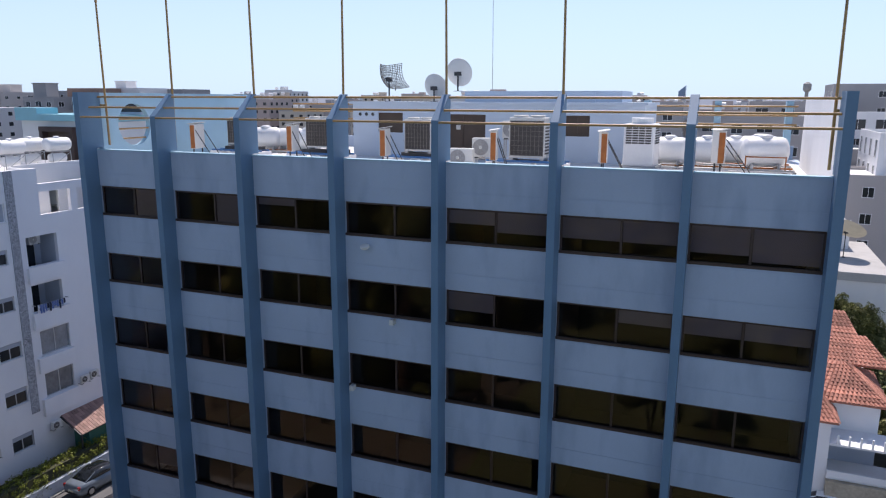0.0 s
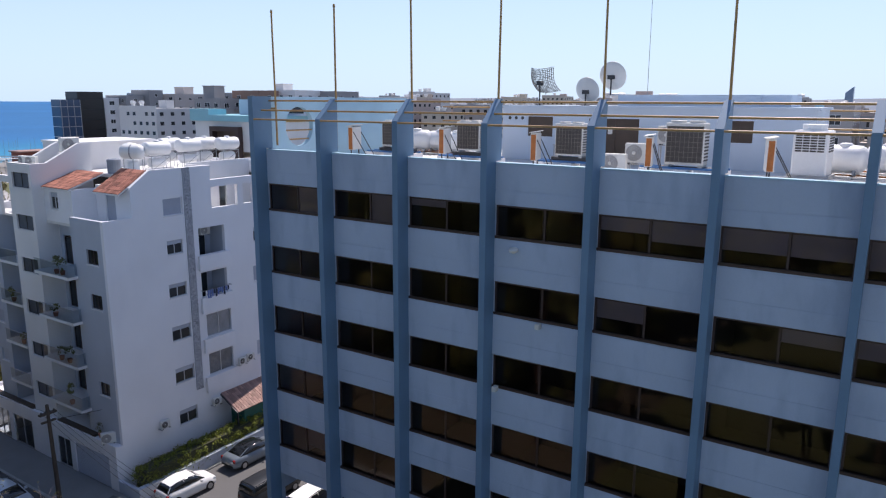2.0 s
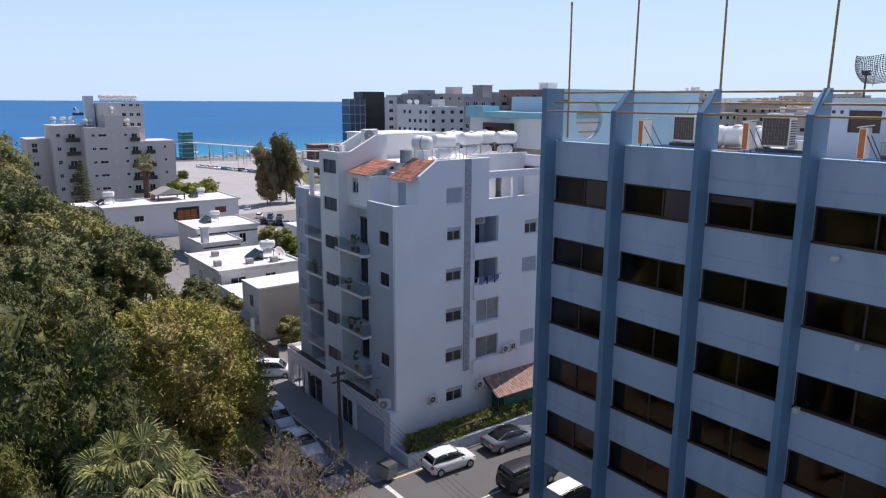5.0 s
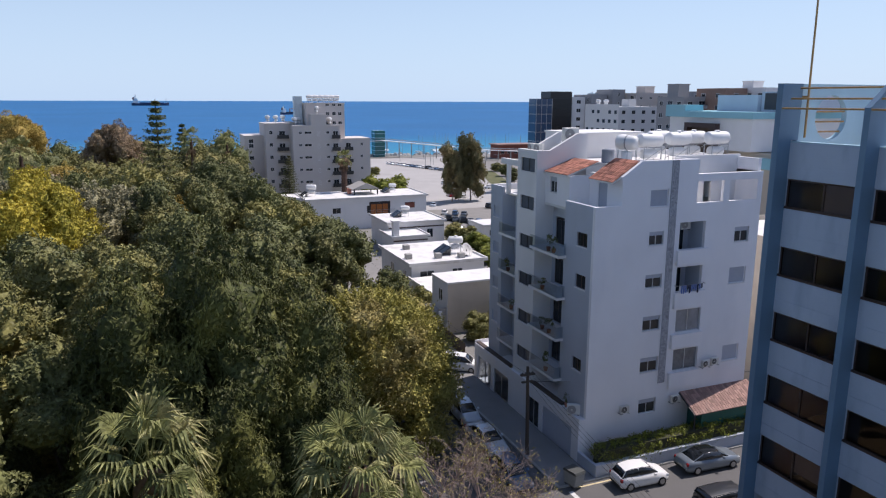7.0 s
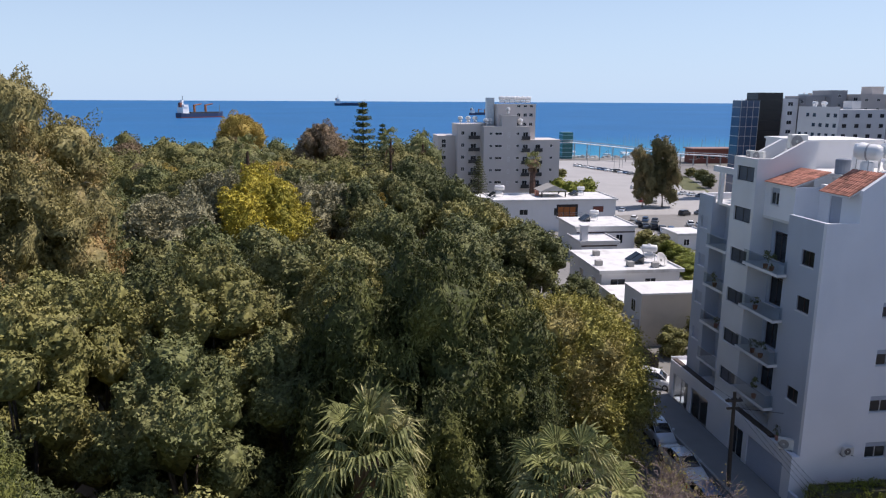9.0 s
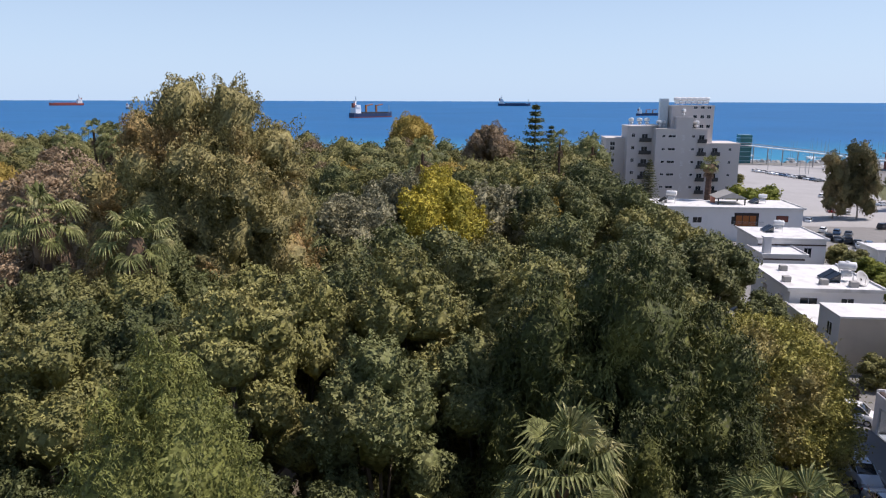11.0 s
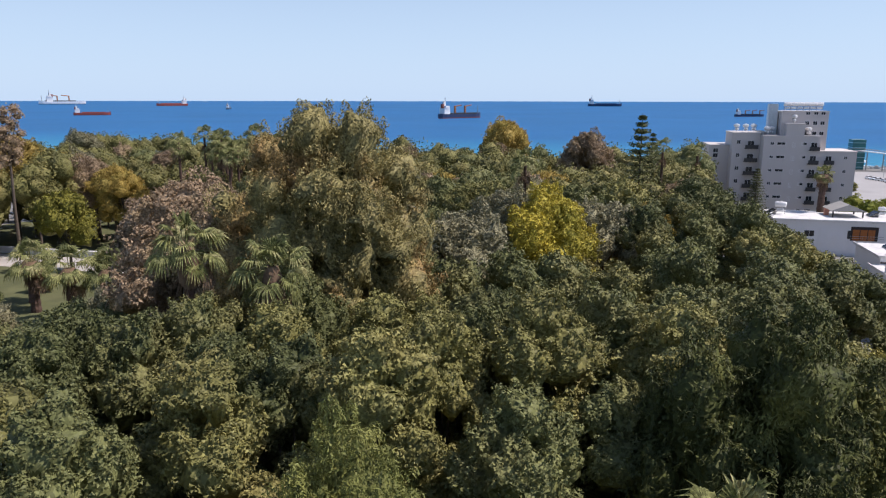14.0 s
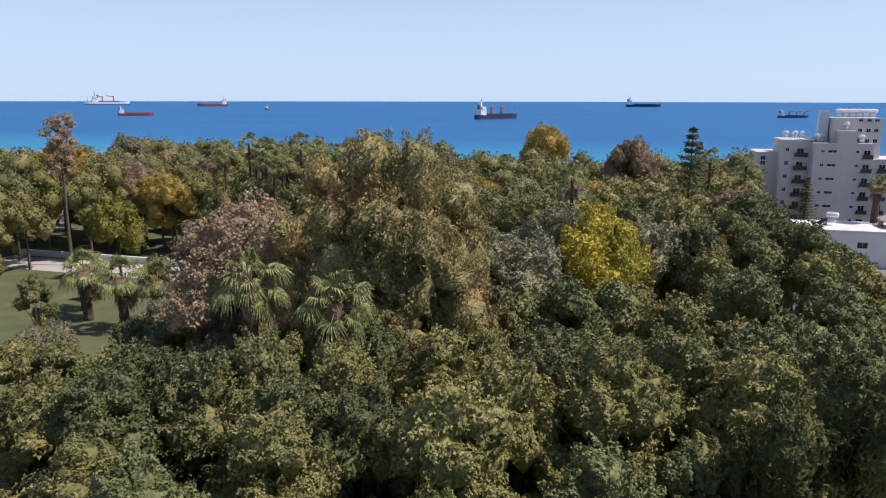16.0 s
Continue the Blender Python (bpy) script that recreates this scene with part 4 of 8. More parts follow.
LEAF_H = leaf_mat("leaf_hedge", (0.10, 0.125, 0.022), (0.31, 0.34, 0.06), (0.44, 0.40, 0.07), 0.35)


def ball(level):
    """A round mesh of 20 or 80 triangles."""
    bm = bmesh.new()
    bmesh.ops.create_icosphere(bm, subdivisions=level, radius=1.0)
    v = np.array([p.co[:] for p in bm.verts])
    f = np.array([[q.index for q in p.verts] for p in bm.faces])
    bm.free()
    return v, f


# near-black: the shade inside foliage put into the colour
SHADE_IN = mat("inner_shade_dark", (0.052, 0.052, 0.028), 0.95, 0.35, 2.0, 0.3, 12, 0.5, island=0.3)
BALL_FINE, BALL_ROUGH = ball(2), ball(1)


def cores(clumps, rnd, shape, size=0.8):
    """The close inner foliage of each clump, as one lumpy body each."""
    v0, f0 = shape
    c = np.array(clumps, float)
    v = c[:, None, :3] + v0[None] * c[:, None, 3:6] * size * (1 + 0.16 * rnd.normal(size=(len(c), len(v0), 1)))
    f = f0[None] + (np.arange(len(c)) * len(v0))[:, None, None]
    return v.reshape(-1, 3), f.reshape(-1, 3)


def leaves_mesh(name, centres, normals, length, width, material, rnd, up=0.0, jitter=0.35, core=None, wild=0.5):
    """Many small two-sided leaf blades, over the close inner growth where there is any."""
    n = len(centres)
    r = rnd.normal(size=(n, 3))
    nrm = normals + wild * r
    nrm[:, 2] += 0.1
    nrm /= np.linalg.norm(nrm, axis=1)[:, None] + 1e-9
    t = rnd.normal(size=(n, 3))
    t[:, 2] += up
    t -= nrm * (t * nrm).sum(1)[:, None]
    t /= np.linalg.norm(t, axis=1)[:, None] + 1e-9
    b = np.cross(nrm, t)
    s = 1 + jitter * rnd.uniform(-1, 1, size=(n, 1))
    L, W = length * s * 0.5, width * s * 0.5
    v = np.stack([centres - t * L + b * W, centres + t * L - nrm * W * 0.3, centres - t * L * 0.7 - b * W], axis=1).reshape(-1, 3)
    idx = np.arange(3 * n, dtype=np.int32)
    if core is not None:
        idx = np.concatenate([idx, (core[1] + 3 * n).astype(np.int32).ravel()])
        v = np.concatenate([v, core[0]])
    k = len(idx) // 3
    me = bpy.data.meshes.new(name)
    me.vertices.add(len(v))
    me.vertices.foreach_set("co", v.astype(np.float32).ravel())
    me.loops.add(3 * k)
    me.loops.foreach_set("vertex_index", idx)
    me.polygons.add(k)
    me.polygons.foreach_set("loop_start", np.arange(0, 3 * k, 3, dtype=np.int32))
    me.polygons.foreach_set("loop_total", np.full(k, 3, dtype=np.int32))
    me.materials.append(material)
    me.update(calc_edges=True)
    return me


def shell_points(rnd, clumps, per, tuft=16, spread=0.24):
    """Leaf places and outward directions: tufts over each clump, more on its upper side, leaves round each tuft."""
    pts, nrm = [], []
    for c in clumps:
        c = np.array(c, float)
        k = max(3, int(per / tuft * (c[3] * c[4] + c[4] * c[5] + c[3] * c[5]) / 3))
        d = rnd.normal(size=(k, 3))
        d[:, 2] = np.where(d[:, 2] < -0.5, -d[:, 2], d[:, 2])
        d /= np.linalg.norm(d, axis=1)[:, None]
        o = np.clip(rnd.normal(size=(k, tuft, 3)), -1.7, 1.7) * spread * min(c[3:6])
        at = (c[:3] + d * c[3:6] * (0.84 + 0.22 * rnd.uniform(size=(k, 1)) ** 2))[:, None, :] + o
        nn = d / c[3:6]
        nn /= np.linalg.norm(nn, axis=1)[:, None]
        w = nn[:, None, :] + 0.55 * o / (spread * min(c[3:6]))
        pts.append(at.reshape(-1, 3))
        nrm.append((w / np.linalg.norm(w, axis=2)[:, :, None]).reshape(-1, 3))
    return np.concatenate(pts), np.concatenate(nrm)


def limbs(m, rnd, clumps, z0, z1, r, spread=1.0):
    """Tapered trunk from the ground and a limb to each of the main clumps."""
    m.tube((0, 0, 0), (0.15, 0.1, z0 * 0.55), r, r * 0.8, 8)
    m.tube((0.15, 0.1, z0 * 0.55), (0.0, 0.2, z0), r * 0.8, r * 0.62, 8)
    for c in clumps[::max(2, len(clumps) // 14)]:
        knee = (c[0] * 0.45, c[1] * 0.45 + 0.1, z0 + (c[2] - z0) * 0.55)
        m.tube((0, 0.2, z0), knee, r * 0.42, r * 0.25, 6, False)
        m.tube(knee, c[:3], r * 0.25, r * 0.07, 5, False)
    return m


WAVES = np.random.RandomState(3).normal(size=(14, 3))
WAVES /= np.linalg.norm(WAVES, axis=1)[:, None]
PHASES = np.random.RandomState(4).uniform(0, 6.28, 14)


def swell(p, wave, tall=1.0):
    """The uneven swelling of foliage at places p, between about -1 and 1, with its slope; wave is the size of a tuft."""
    k = WAVES * (2 * math.pi / wave) * np.array((1, 1, 1 / tall)) * np.linspace(0.55, 1.5, len(WAVES))[:, None]
    a = p @ k.T + PHASES
    return np.sin(a).sum(1) * 0.36, (np.cos(a) @ k) * 0.36


def lump_leaves(rnd, lumps, dens, low=-0.45, wave=0.8, depth=0.2, tall=1.0, shape=None, inset=0.86):
    """Leaves over the uneven surface of each lump, thick on its tufts and thin in the hollows, and the close growth within."""
    L = np.array(lumps, float)
    pts, nrm, cv, cf = [], [], [], []
    v0, f0 = shape or BALL_FINE
    base = 0
    for i, c in enumerate(L):
        r = c[3:6]
        k = int(dens * 4 * math.pi * (r[0] * r[1] + r[1] * r[2] + r[0] * r[2]) / 3 * (1 - low) / 2)
        d = rnd.normal(size=(k, 3))
        d /= np.linalg.norm(d, axis=1)[:, None]
        d = np.where((d[:, 2] < low)[:, None], d * (1, 1, -1), d)
        f, g = swell(c[:3] + d * r, wave, tall)
        m = min(r[0], r[1])
        p = c[:3] + d * r + d * ((f * depth + rnd.uniform(-0.12, 0.06, k)) * m)[:, None]
        n = d / r * m
        n = n / np.linalg.norm(n, axis=1)[:, None] - (g - d * (g * d).sum(1)[:, None]) * depth * m * 0.8
        n /= np.linalg.norm(n, axis=1)[:, None]
        keep = rnd.uniform(size=k) < np.clip(0.8 + 0.45 * f, 0.4, 1.0)
        for j, o in enumerate(L):
            if j != i:
                keep &= (((p - o[:3]) / o[3:6]) ** 2).sum(1) > 0.8
        pts.append(p[keep])
        nrm.append(n[keep])
        f, g = swell(c[:3] + v0 * r, wave, tall)
        cv.append(c[:3] + v0 * r * inset + v0 * (f * depth * m)[:, None])
        cf.append(f0 + base)
        base += len(v0)
    return np.concatenate(pts), np.concatenate(nrm), (np.concatenate(cv), np.concatenate(cf))


def leafy_tree(name, label, category, rnd, lumps, dens, length, width, material, trunk=BARK, r=0.3, up=0.0, group="", wild=0.36, **how):
    """A tree with its foot at the origin: trunk with limbs, and a crown of separate leaves round close inner growth."""
    z0 = min(c[2] - c[5] for c in lumps) + 1.0
    t = thing(name, label, category, group)
    tagged(part("trunk", limbs(M(), rnd, lumps, max(z0, 1.5), 0, r), trunk, t), kind="stuff" if len(lumps) > 50 else "")
    p, n, inner = lump_leaves(rnd, lumps, dens, **how)
    part("crown", leaves_mesh("crown", p, n, length, width, material, rnd, up, 0.4, inner, wild), None, t)
    return t


def crown_lumps(rnd, R, z_low, z_top, n, size, fall=0.0):
    """The large upright lumps of a broad crown: one on top, the rest in rings falling outwards."""
    out = [(rnd.uniform(-0.3, 0.3), rnd.uniform(-0.3, 0.3), z_top - size * 1.1, size * 1.05, size, size * 1.15)]
    for i in range(1, n):
        u, a = i / (n - 1), i * 2.39996 + rnd.uniform(-0.35, 0.35)
        rr, s = R * math.sqrt(u) * rnd.uniform(0.85, 1.08), size * rnd.uniform(0.72, 1.15)
        z = z_low + (z_top - z_low) * (math.sqrt(max(0.0, 1 - 0.9 * u * u)) - fall * u) * rnd.uniform(0.86, 1.04) - s
        out.append((rr * math.cos(a), rr * math.sin(a), z, s, s * rnd.uniform(0.85, 1.15), s * rnd.uniform(1.0, 1.45)))
    return out


def plume_lumps(rnd, R, zc, H, n):
    """Upright plumes, as on cypress and juniper."""
    out = []
    for i in range(n):
        a, u = i * 2.39996, (i + 0.3) / n
        rr, s = R * math.sqrt(u), rnd.uniform(0.85, 1.3)
        top, tall = zc + H * (1 - 0.75 * u) * rnd.uniform(0.85, 1.08), rnd.uniform(2.2, 3.4)
        out.append((rr * math.cos(a), rr * math.sin(a), top - tall, s, s, tall))
        b = a + rnd.uniform(-0.5, 0.5)
        out.append((rr * 1.15 * math.cos(b), rr * 1.15 * math.sin(b), top - tall * 2.2, s * 1.25, s * 1.25, tall * 1.1))
    return out


NPR = np.random.RandomState(7)
PROTO = {}
PEAK = {}
USED = set()


def proto(key, *args, **kw):
    PROTO[key] = leafy_tree(*args, **kw)
    PEAK[key] = max(c[2] + 0.9 * c[5] for c in args[4])
    return PROTO[key]


# prototypes, 20 m tall where not said otherwise; each copy is scaled to its own height
TREES = []
FARS = {}
for key, mtl, label in (("olive", LEAF_A, "tall broadleaf park tree with olive-green lumpy crown"), ("dark", LEAF_B, "tall dense dark green broadleaf park tree")):
    for v in range(3):
        lp = crown_lumps(NPR, 2.5 + 0.3 * v, 9.0, 19.6, 14, 1.15 + 0.08 * v, 0.22)
        proto(f"{key}_near{v}", "park_tree", label, "tree", NPR, lp, 200, 0.15, 0.11, mtl, group="park trees", low=-0.25)
        lp = crown_lumps(NPR, 3.0, 8.0, 19.6, 12, 1.45, 0.15)
        proto(f"{key}_mid{v}", "park_tree", label, "tree", NPR, lp, 48, 0.26, 0.19, mtl, group="park trees", wave=0.95, low=-0.2)
        lp = crown_lumps(NPR, 3.6, 3.0, 19.6, 9, 2.2)
        p, n, _ = lump_leaves(NPR, lp, 6, -0.15, wave=1.6, depth=0.2)
        FARS[key, v] = (p, n, lp)
for key, mtl, label in (("ochre", LEAF_O, "tall park tree with ochre-tinted crown"), ("silver", LEAF_S, "grey-green olive-like park tree"), ("brown", LEAF_R, "brownish half-bare park tree with dry seed pods"), ("yellow", LEAF_Y, "acacia covered in bright yellow blossom")):
    lp = crown_lumps(NPR, 4.4, 5.5, 19.6, 18, 1.8)
    proto(f"{key}_mid", "park_tree", label, "tree", NPR, lp, 70, 0.25, 0.17, mtl, group="park trees", wave=1.0)
for key, mtl in (("green", LEAF_A), ("darkgreen", LEAF_B), ("lime", LEAF_H)):
    lp = [(math.cos(k * 2.4) * 3.6 * math.sin(0.5 + k * 0.2), math.sin(k * 2.4) * 3.6 * math.sin(0.5 + k * 0.2), 3.5 + 1.25 * k, 2.9 * NPR.uniform(0.8, 1.15), 2.9, 2.8) for k in range(11)]
    proto(f"bush_{key}", "yard_tree", "bushy green tree leafy down to the ground", "tree", NPR, lp, 5, 0.75, 0.5, mtl, group="yard trees", low=-0.9, wave=2.2)
for v in range(2):
    proto(f"plume{v}", "cypress", "dark green cypress with upright feathery plumes", "tree", NPR, plume_lumps(NPR, 2.5, 13.0, 7.0, 8), 150, 0.24, 0.06, LEAF_C, up=2.0, group="cypress trees", low=-0.8, wave=0.75, tall=1.6, depth=0.27, wild=0.4)
LEAF_F = leaf_mat("leaf_fresh_cypress", (0.085, 0.098, 0.028), (0.25, 0.262, 0.075), (0.33, 0.32, 0.09), 0.4, 0.2, 0.5, cell=14.0)
proto("plume_close", "cypress", "bright green cypress with soft rounded plumes", "tree", NPR, plume_lumps(NPR, 1.5, 15.5, 4.4, 6), 420, 0.13, 0.034, LEAF_F, up=1.6, group="cypress trees", low=-0.6, wave=0.5, tall=1.5, depth=0.2, wild=0.4)
LEAF_G = leaf_mat("leaf_ragged_gum", (0.075, 0.075, 0.034), (0.25, 0.225, 0.105), (0.32, 0.23, 0.11), 0.5, 0.2)
# ragged eucalyptus by the car park
lp = [(math.cos(k * 2.4) * NPR.uniform(1.0, 4.2), math.sin(k * 2.4) * NPR.uniform(1.0, 4.2), 3.5 + 14.0 * (k / 15) ** 0.9, 1.9, 1.9, 2.6 * NPR.uniform(0.8, 1.2)) for k in range(16)]
proto("ragged", "eucalyptus", "tall ragged brownish-olive eucalyptus by the car park", "tree", NPR, lp, 14, 0.5, 0.26, LEAF_G, BARK_PALE, up=-1.0, low=-0.9, wave=1.6, depth=0.3)


def plant(key, x, y, top, turn=None, wide=1.0):
    """A copy of a prototype with its foot on the ground and its top at that height."""
    h = top - gz(x)
    s = h / PEAK[key]
    at = pose(x, y, gz(x), 0, 0, NPR.uniform(0, 360) if turn is None else turn) @ Matrix.Diagonal((s * wide, s * wide, s, 1))
    t = PROTO[key] if key not in USED else copy_thing(PROTO[key], at)
    USED.add(key)
    t.matrix_basis = at
    TREES.append((x, y, 3.2 * s * wide))
    return t


# dark leaf colour round (-26, -14) stands in for crowns seen in shade
for key, x, y, top in (("plume0", -34.6, -2.3, 19.5), ("plume1", -33.6, -5.7, 18.4), ("plume0", -34.6, 0.7, 17.0), ("plume1", -32.6, 1.3, 14.0), ("plume1", -30.5, -2.4, 14.0), ("plume0", -38.0, 0.5, 17.2), ("plume_close", -20.4, -15.6, 19.8),
                       ("olive_near0", -32.0, -18.3, 18.4), ("olive_near1", -36.0, -16.6, 17.8), ("dark_near0", -31.2, -12.4, 16.6), ("olive_near0", -43.2, -22.0, 16.4), ("olive_near1", -28.7, -24.6, 17.6),
                       ("dark_near0", -40.5, -1.6, 18.0), ("dark_near1", -41.2, -9.0, 18.3), ("olive_near2", -38.0, -12.5, 18.7), ("dark_near2", -43.5, -15.5, 17.0), ("olive_near0", -38.5, -6.0, 18.3),
                       ("dark_near1", -21.4, -20.5, 14.0), ("dark_near0", -33.0, -26.0, 17.2), ("dark_near2", -46.0, -5.0, 17.0), ("dark_near2", -26.0, -14.0, 12.6), 
                       ("dark_near1", -34.5, -31.5, 17.4), ("dark_near0", -37.0, -30.0, 17.6), ("olive_near1", -37.6, -25.6, 17.2), ("dark_near2", -35.2, -35.0, 17.0), ("dark_near1", -31.0, -34.5, 17.6), ("olive_near0", -26.0, -30.5, 17.2), ("dark_near2", -34.8, -8.4, 15.6), ("dark_mid0", -63.5, 5.5, 12.4), ("dark_mid1", -56.0, 3.5, 14.5), ("dark_mid0", -50, 1.0, 16.0),
                       ("dark_mid1", -57.0, -15.5, 16.6), ("olive_mid1", -57.0, -8.5, 15.8), ("dark_mid2", -59.5, -12.5, 16.0)):
    plant(key, x, y, top)
plant("yellow_mid", -80.0, -15.0, 18.6, 40.0, 0.95)

# ---- things on the office roof ----
AC_BAR = mat("guard_wire", (0.24, 0.21, 0.18), 0.6, 0.15, 4, 0.1, 30, 0)


def ac_large(label, group="large air conditioners"):
    """A tall outdoor unit: cabinet, coil face behind a wire guard, side louvres and feet, foot at the origin, 1.75 wide."""
    t = thing("air_conditioner", label, "air conditioner", group)
    m = M().bevel_box(-0.88, 0.88, -0.42, 0.42, 0.12, 2.02, 0.04)
    part("cabinet", m, AC_WHITE, t, "off-white enamelled cabinet")
    part("coil", M().box(-0.82, 0.82, -0.425, -0.421, 0.22, 1.86), AC_COIL, t, "dark finned coil")
    for i in range(9):
        x = -0.8 + i * 0.2
        part("guard_bar", M().box(x - 0.006, x + 0.006, -0.442, -0.43, 0.2, 1.88), AC_BAR, t)
    for i in range(8):
        z = 0.24 + i * 0.228
        part("guard_bar", M().box(-0.83, 0.83, -0.45, -0.443, z - 0.006, z + 0.006), AC_BAR, t)
    s = M()
    for i in range(10):
        s.box(0.881, 0.9, -0.34, 0.34, 0.3 + i * 0.15, 0.37 + i * 0.15)
    part("side_grille", s, AC_COIL, t)
    for x in (-0.42, 0.42):
        part("fan_ring", M().lathe([(0.34, 2.0), (0.36, 2.1), (0.33, 2.12), (0.3, 2.04)], pose(x, 0, 0), 18, False), AC_WHITE, t)
        part("fan_opening", M().lathe([(0.3, 2.022), (0.3, 2.03)], pose(x, 0, 0), 18), AC_COIL, t)
    for x in (-0.75, 0.75):
        part("foot", M().box(x - 0.1, x + 0.1, -0.4, 0.4, 0.0, 0.12), STEEL, t)
    return t


def ac_split(label, w=0.95, h=0.78, group="split air conditioners", fan=None):
    """A small outdoor unit with a round fan grille on its front (-y)."""
    t = thing("air_conditioner", label, "air conditioner", group)
    part("cabinet", M().bevel_box(-w / 2, w / 2, -0.17, 0.17, 0.05, h, 0.025), AC_WHITE, t)
    cx, cz, r = -w * 0.14, h / 2 + 0.03, h * 0.4
    part("fan_opening", M().lathe([(r, 0), (r, 0.012)], pose(cx, -0.172, cz, 90), 20), fan or AC_FAN, t, "grey round fan opening")
    for k in (2, 3, 4):
        q = r * k / 4.2
        part("guard_ring", M().lathe([(q, 0), (q + 0.01, 0.0), (q + 0.01, 0.01), (q, 0.01), (q, 0)], pose(cx, -0.185, cz, 90), 20, False), STEEL, t)
    for k in range(4):
        a = k * math.pi / 4
        part("guard_spoke", M().tube((cx - r * math.cos(a), -0.19, cz - r * math.sin(a)), (cx + r * math.cos(a), -0.19, cz + r * math.sin(a)), 0.006, seg=4), STEEL, t)
    part("fan_hub", M().lathe([(0.07, 0), (0.05, 0.03)], pose(cx, -0.19, cz, 90), 12), AC_WHITE, t)
    for x in (-w * 0.35, w * 0.35):
        part("foot", M().box(x - 0.05, x + 0.05, -0.2, 0.2, 0.0, 0.05), STEEL_DARK, t)
    return t


def put(t, x, y, z, turn=0.0, s=1.0):
    t.matrix_basis = pose(x, y, z, 0, 0, turn) @ Matrix.Diagonal((s, s, s, 1))
    return t


big = ac_large("tall off-white rooftop air conditioner on blue steel beams")
for i, (x, y, z, s) in enumerate(((-27.2, 33.0, 23.32, 0.78), (-21.5, 32.6, 23.3, 0.84), (-15.45, 32.6, 23.28, 0.86), (-9.55, 32.4, 23.12, 1.02))):
    at = pose(x, y, z, 0, 0, 2 - i) @ Matrix.Diagonal((s, s, s, 1))
    t = big if i == 0 else copy_thing(big, at)
    t.matrix_basis = at
for x0, x1, y in ((-29.0, -25.5, 32.6), (-23.4, -19.6, 32.2), (-17.3, -13.6, 32.2), (-11.6, -7.6, 32.0)):
    t = thing("steel_stand", "blue painted steel beams on low concrete blocks", "stand", "equipment stands")
    for dy in (0.0, 0.75):
        part("beam", M().box(x0, x1, y + dy - 0.05, y + dy + 0.05, 23.02, 23.12), BLUE_STEEL, t)
    for x in (x0 + 0.3, (x0 + x1) / 2, x1 - 0.3):
        part("block", M().box(x - 0.3, x + 0.3, y - 0.2, y + 1.0, ROOF, 23.02), WHITE_WALL, t, "white-coated concrete block")
    part("plinth", M().box(x0 + 0.9, x1 - 0.2, y + 0.06, y + 0.7, 23.12, 23.30 if x0 < -12 else 23.125), STEEL_DARK, t)


def light_panel(x, y, z, brace):
    """A flat sheet-metal floodlight box seen edge-on, rusted along its edge, on an angle-iron stand."""
    t = thing("floodlight_box", "white sheet-metal floodlight box with rusted edge", "floodlight", "rooftop floodlights")
    t.matrix_basis = pose(x, y, z, 0, 0, 14)
    part("box", M().bevel_box(-0.16, 0.16, -0.55, 0.55, 0.08, 1.42, 0.02), AC_WHITE, t)
    part("rusted_edge", M().box(-0.13, 0.11, -0.565, -0.552, 0.1, 1.36), RUST, t, "orange rusted edge")
    part("cap", M().prism([(-0.24, 1.42), (0.24, 1.5), (0.24, 1.54), (-0.24, 1.46)], "y", -0.62, 0.62), AC_WHITE, t)
    part("face", M().box(0.161, 0.17, -0.5, 0.5, 0.2, 1.35), DISH, t)
    m = M()
    for yy in (-0.5, 0.5):
        m.box(-0.03, 0.03, yy - 0.03, yy + 0.03, -0.4, 0.08)
        m.tube((0.16, yy, 1.1), (0.16 + brace, yy, -0.35), 0.025, seg=5)
    m.box(-0.1, brace + 0.2, -0.53, -0.47, -0.42, -0.37)
    m.box(-0.1, brace + 0.2, 0.47, 0.53, -0.42, -0.37)
    part("stand", m, STEEL_DARK, t)
    part("block", M().box(-0.25, 0.35, -0.7, 0.7, ROOF - z, -0.42), WHITE_WALL, t)


for x, z, b in ((-28.3, 23.2, 0.9), (-21.95, 23.25, 0.7), (-16.5, 23.15, 0.7), (-10.75, 23.15, 0.5), (-5.65, 23.2, 0.8), (-0.85, 23.35, 1.1)):
    light_panel(x, 30.6, z, b)
split = ac_split("small white split-type outdoor unit on the roof")
put(split, -12.6, 31.2, ROOF, 6, 1.25)
for x, y, z, s, a in ((-12.0, 32.9, 23.1, 1.3, 8), (-10.9, 34.3, 24.0, 1.2, 5), (-22.3, 36.1, 22.9, 0.9, 0), (-17.4, 36.0, 23.7, 0.8, 0)):
    at = pose(x, y, z, 0, 0, a) @ Matrix.Diagonal((s, s, s, 1))
    copy_thing(split, at).matrix_basis = at
for x, y, z1 in ((-12.0, 32.9, 23.1), (-10.9, 34.3, 24.0), (-22.3, 36.1, 22.9), (-17.4, 36.0, 23.7)):
    t = thing("equipment_frame", "galvanised angle-iron frame under an outdoor unit", "stand", "equipment stands")
    for dx in (-0.45, 0.45):
        for dy in (-0.18, 0.18):
            part("leg", M().box(x + dx - 0.025, x + dx + 0.025, y + dy - 0.025, y + dy + 0.025, ROOF, z1 - 0.04), STEEL, t)
    part("frame", M().box(x - 0.52, x + 0.52, y - 0.24, y + 0.24, z1 - 0.04, z1), STEEL, t)
t = thing("air_handler", "tall white rooftop unit with a louvred upper half", "air conditioner")
t.matrix_basis = pose(-4.35, 33.6, 22.98, 0, 0, -4)
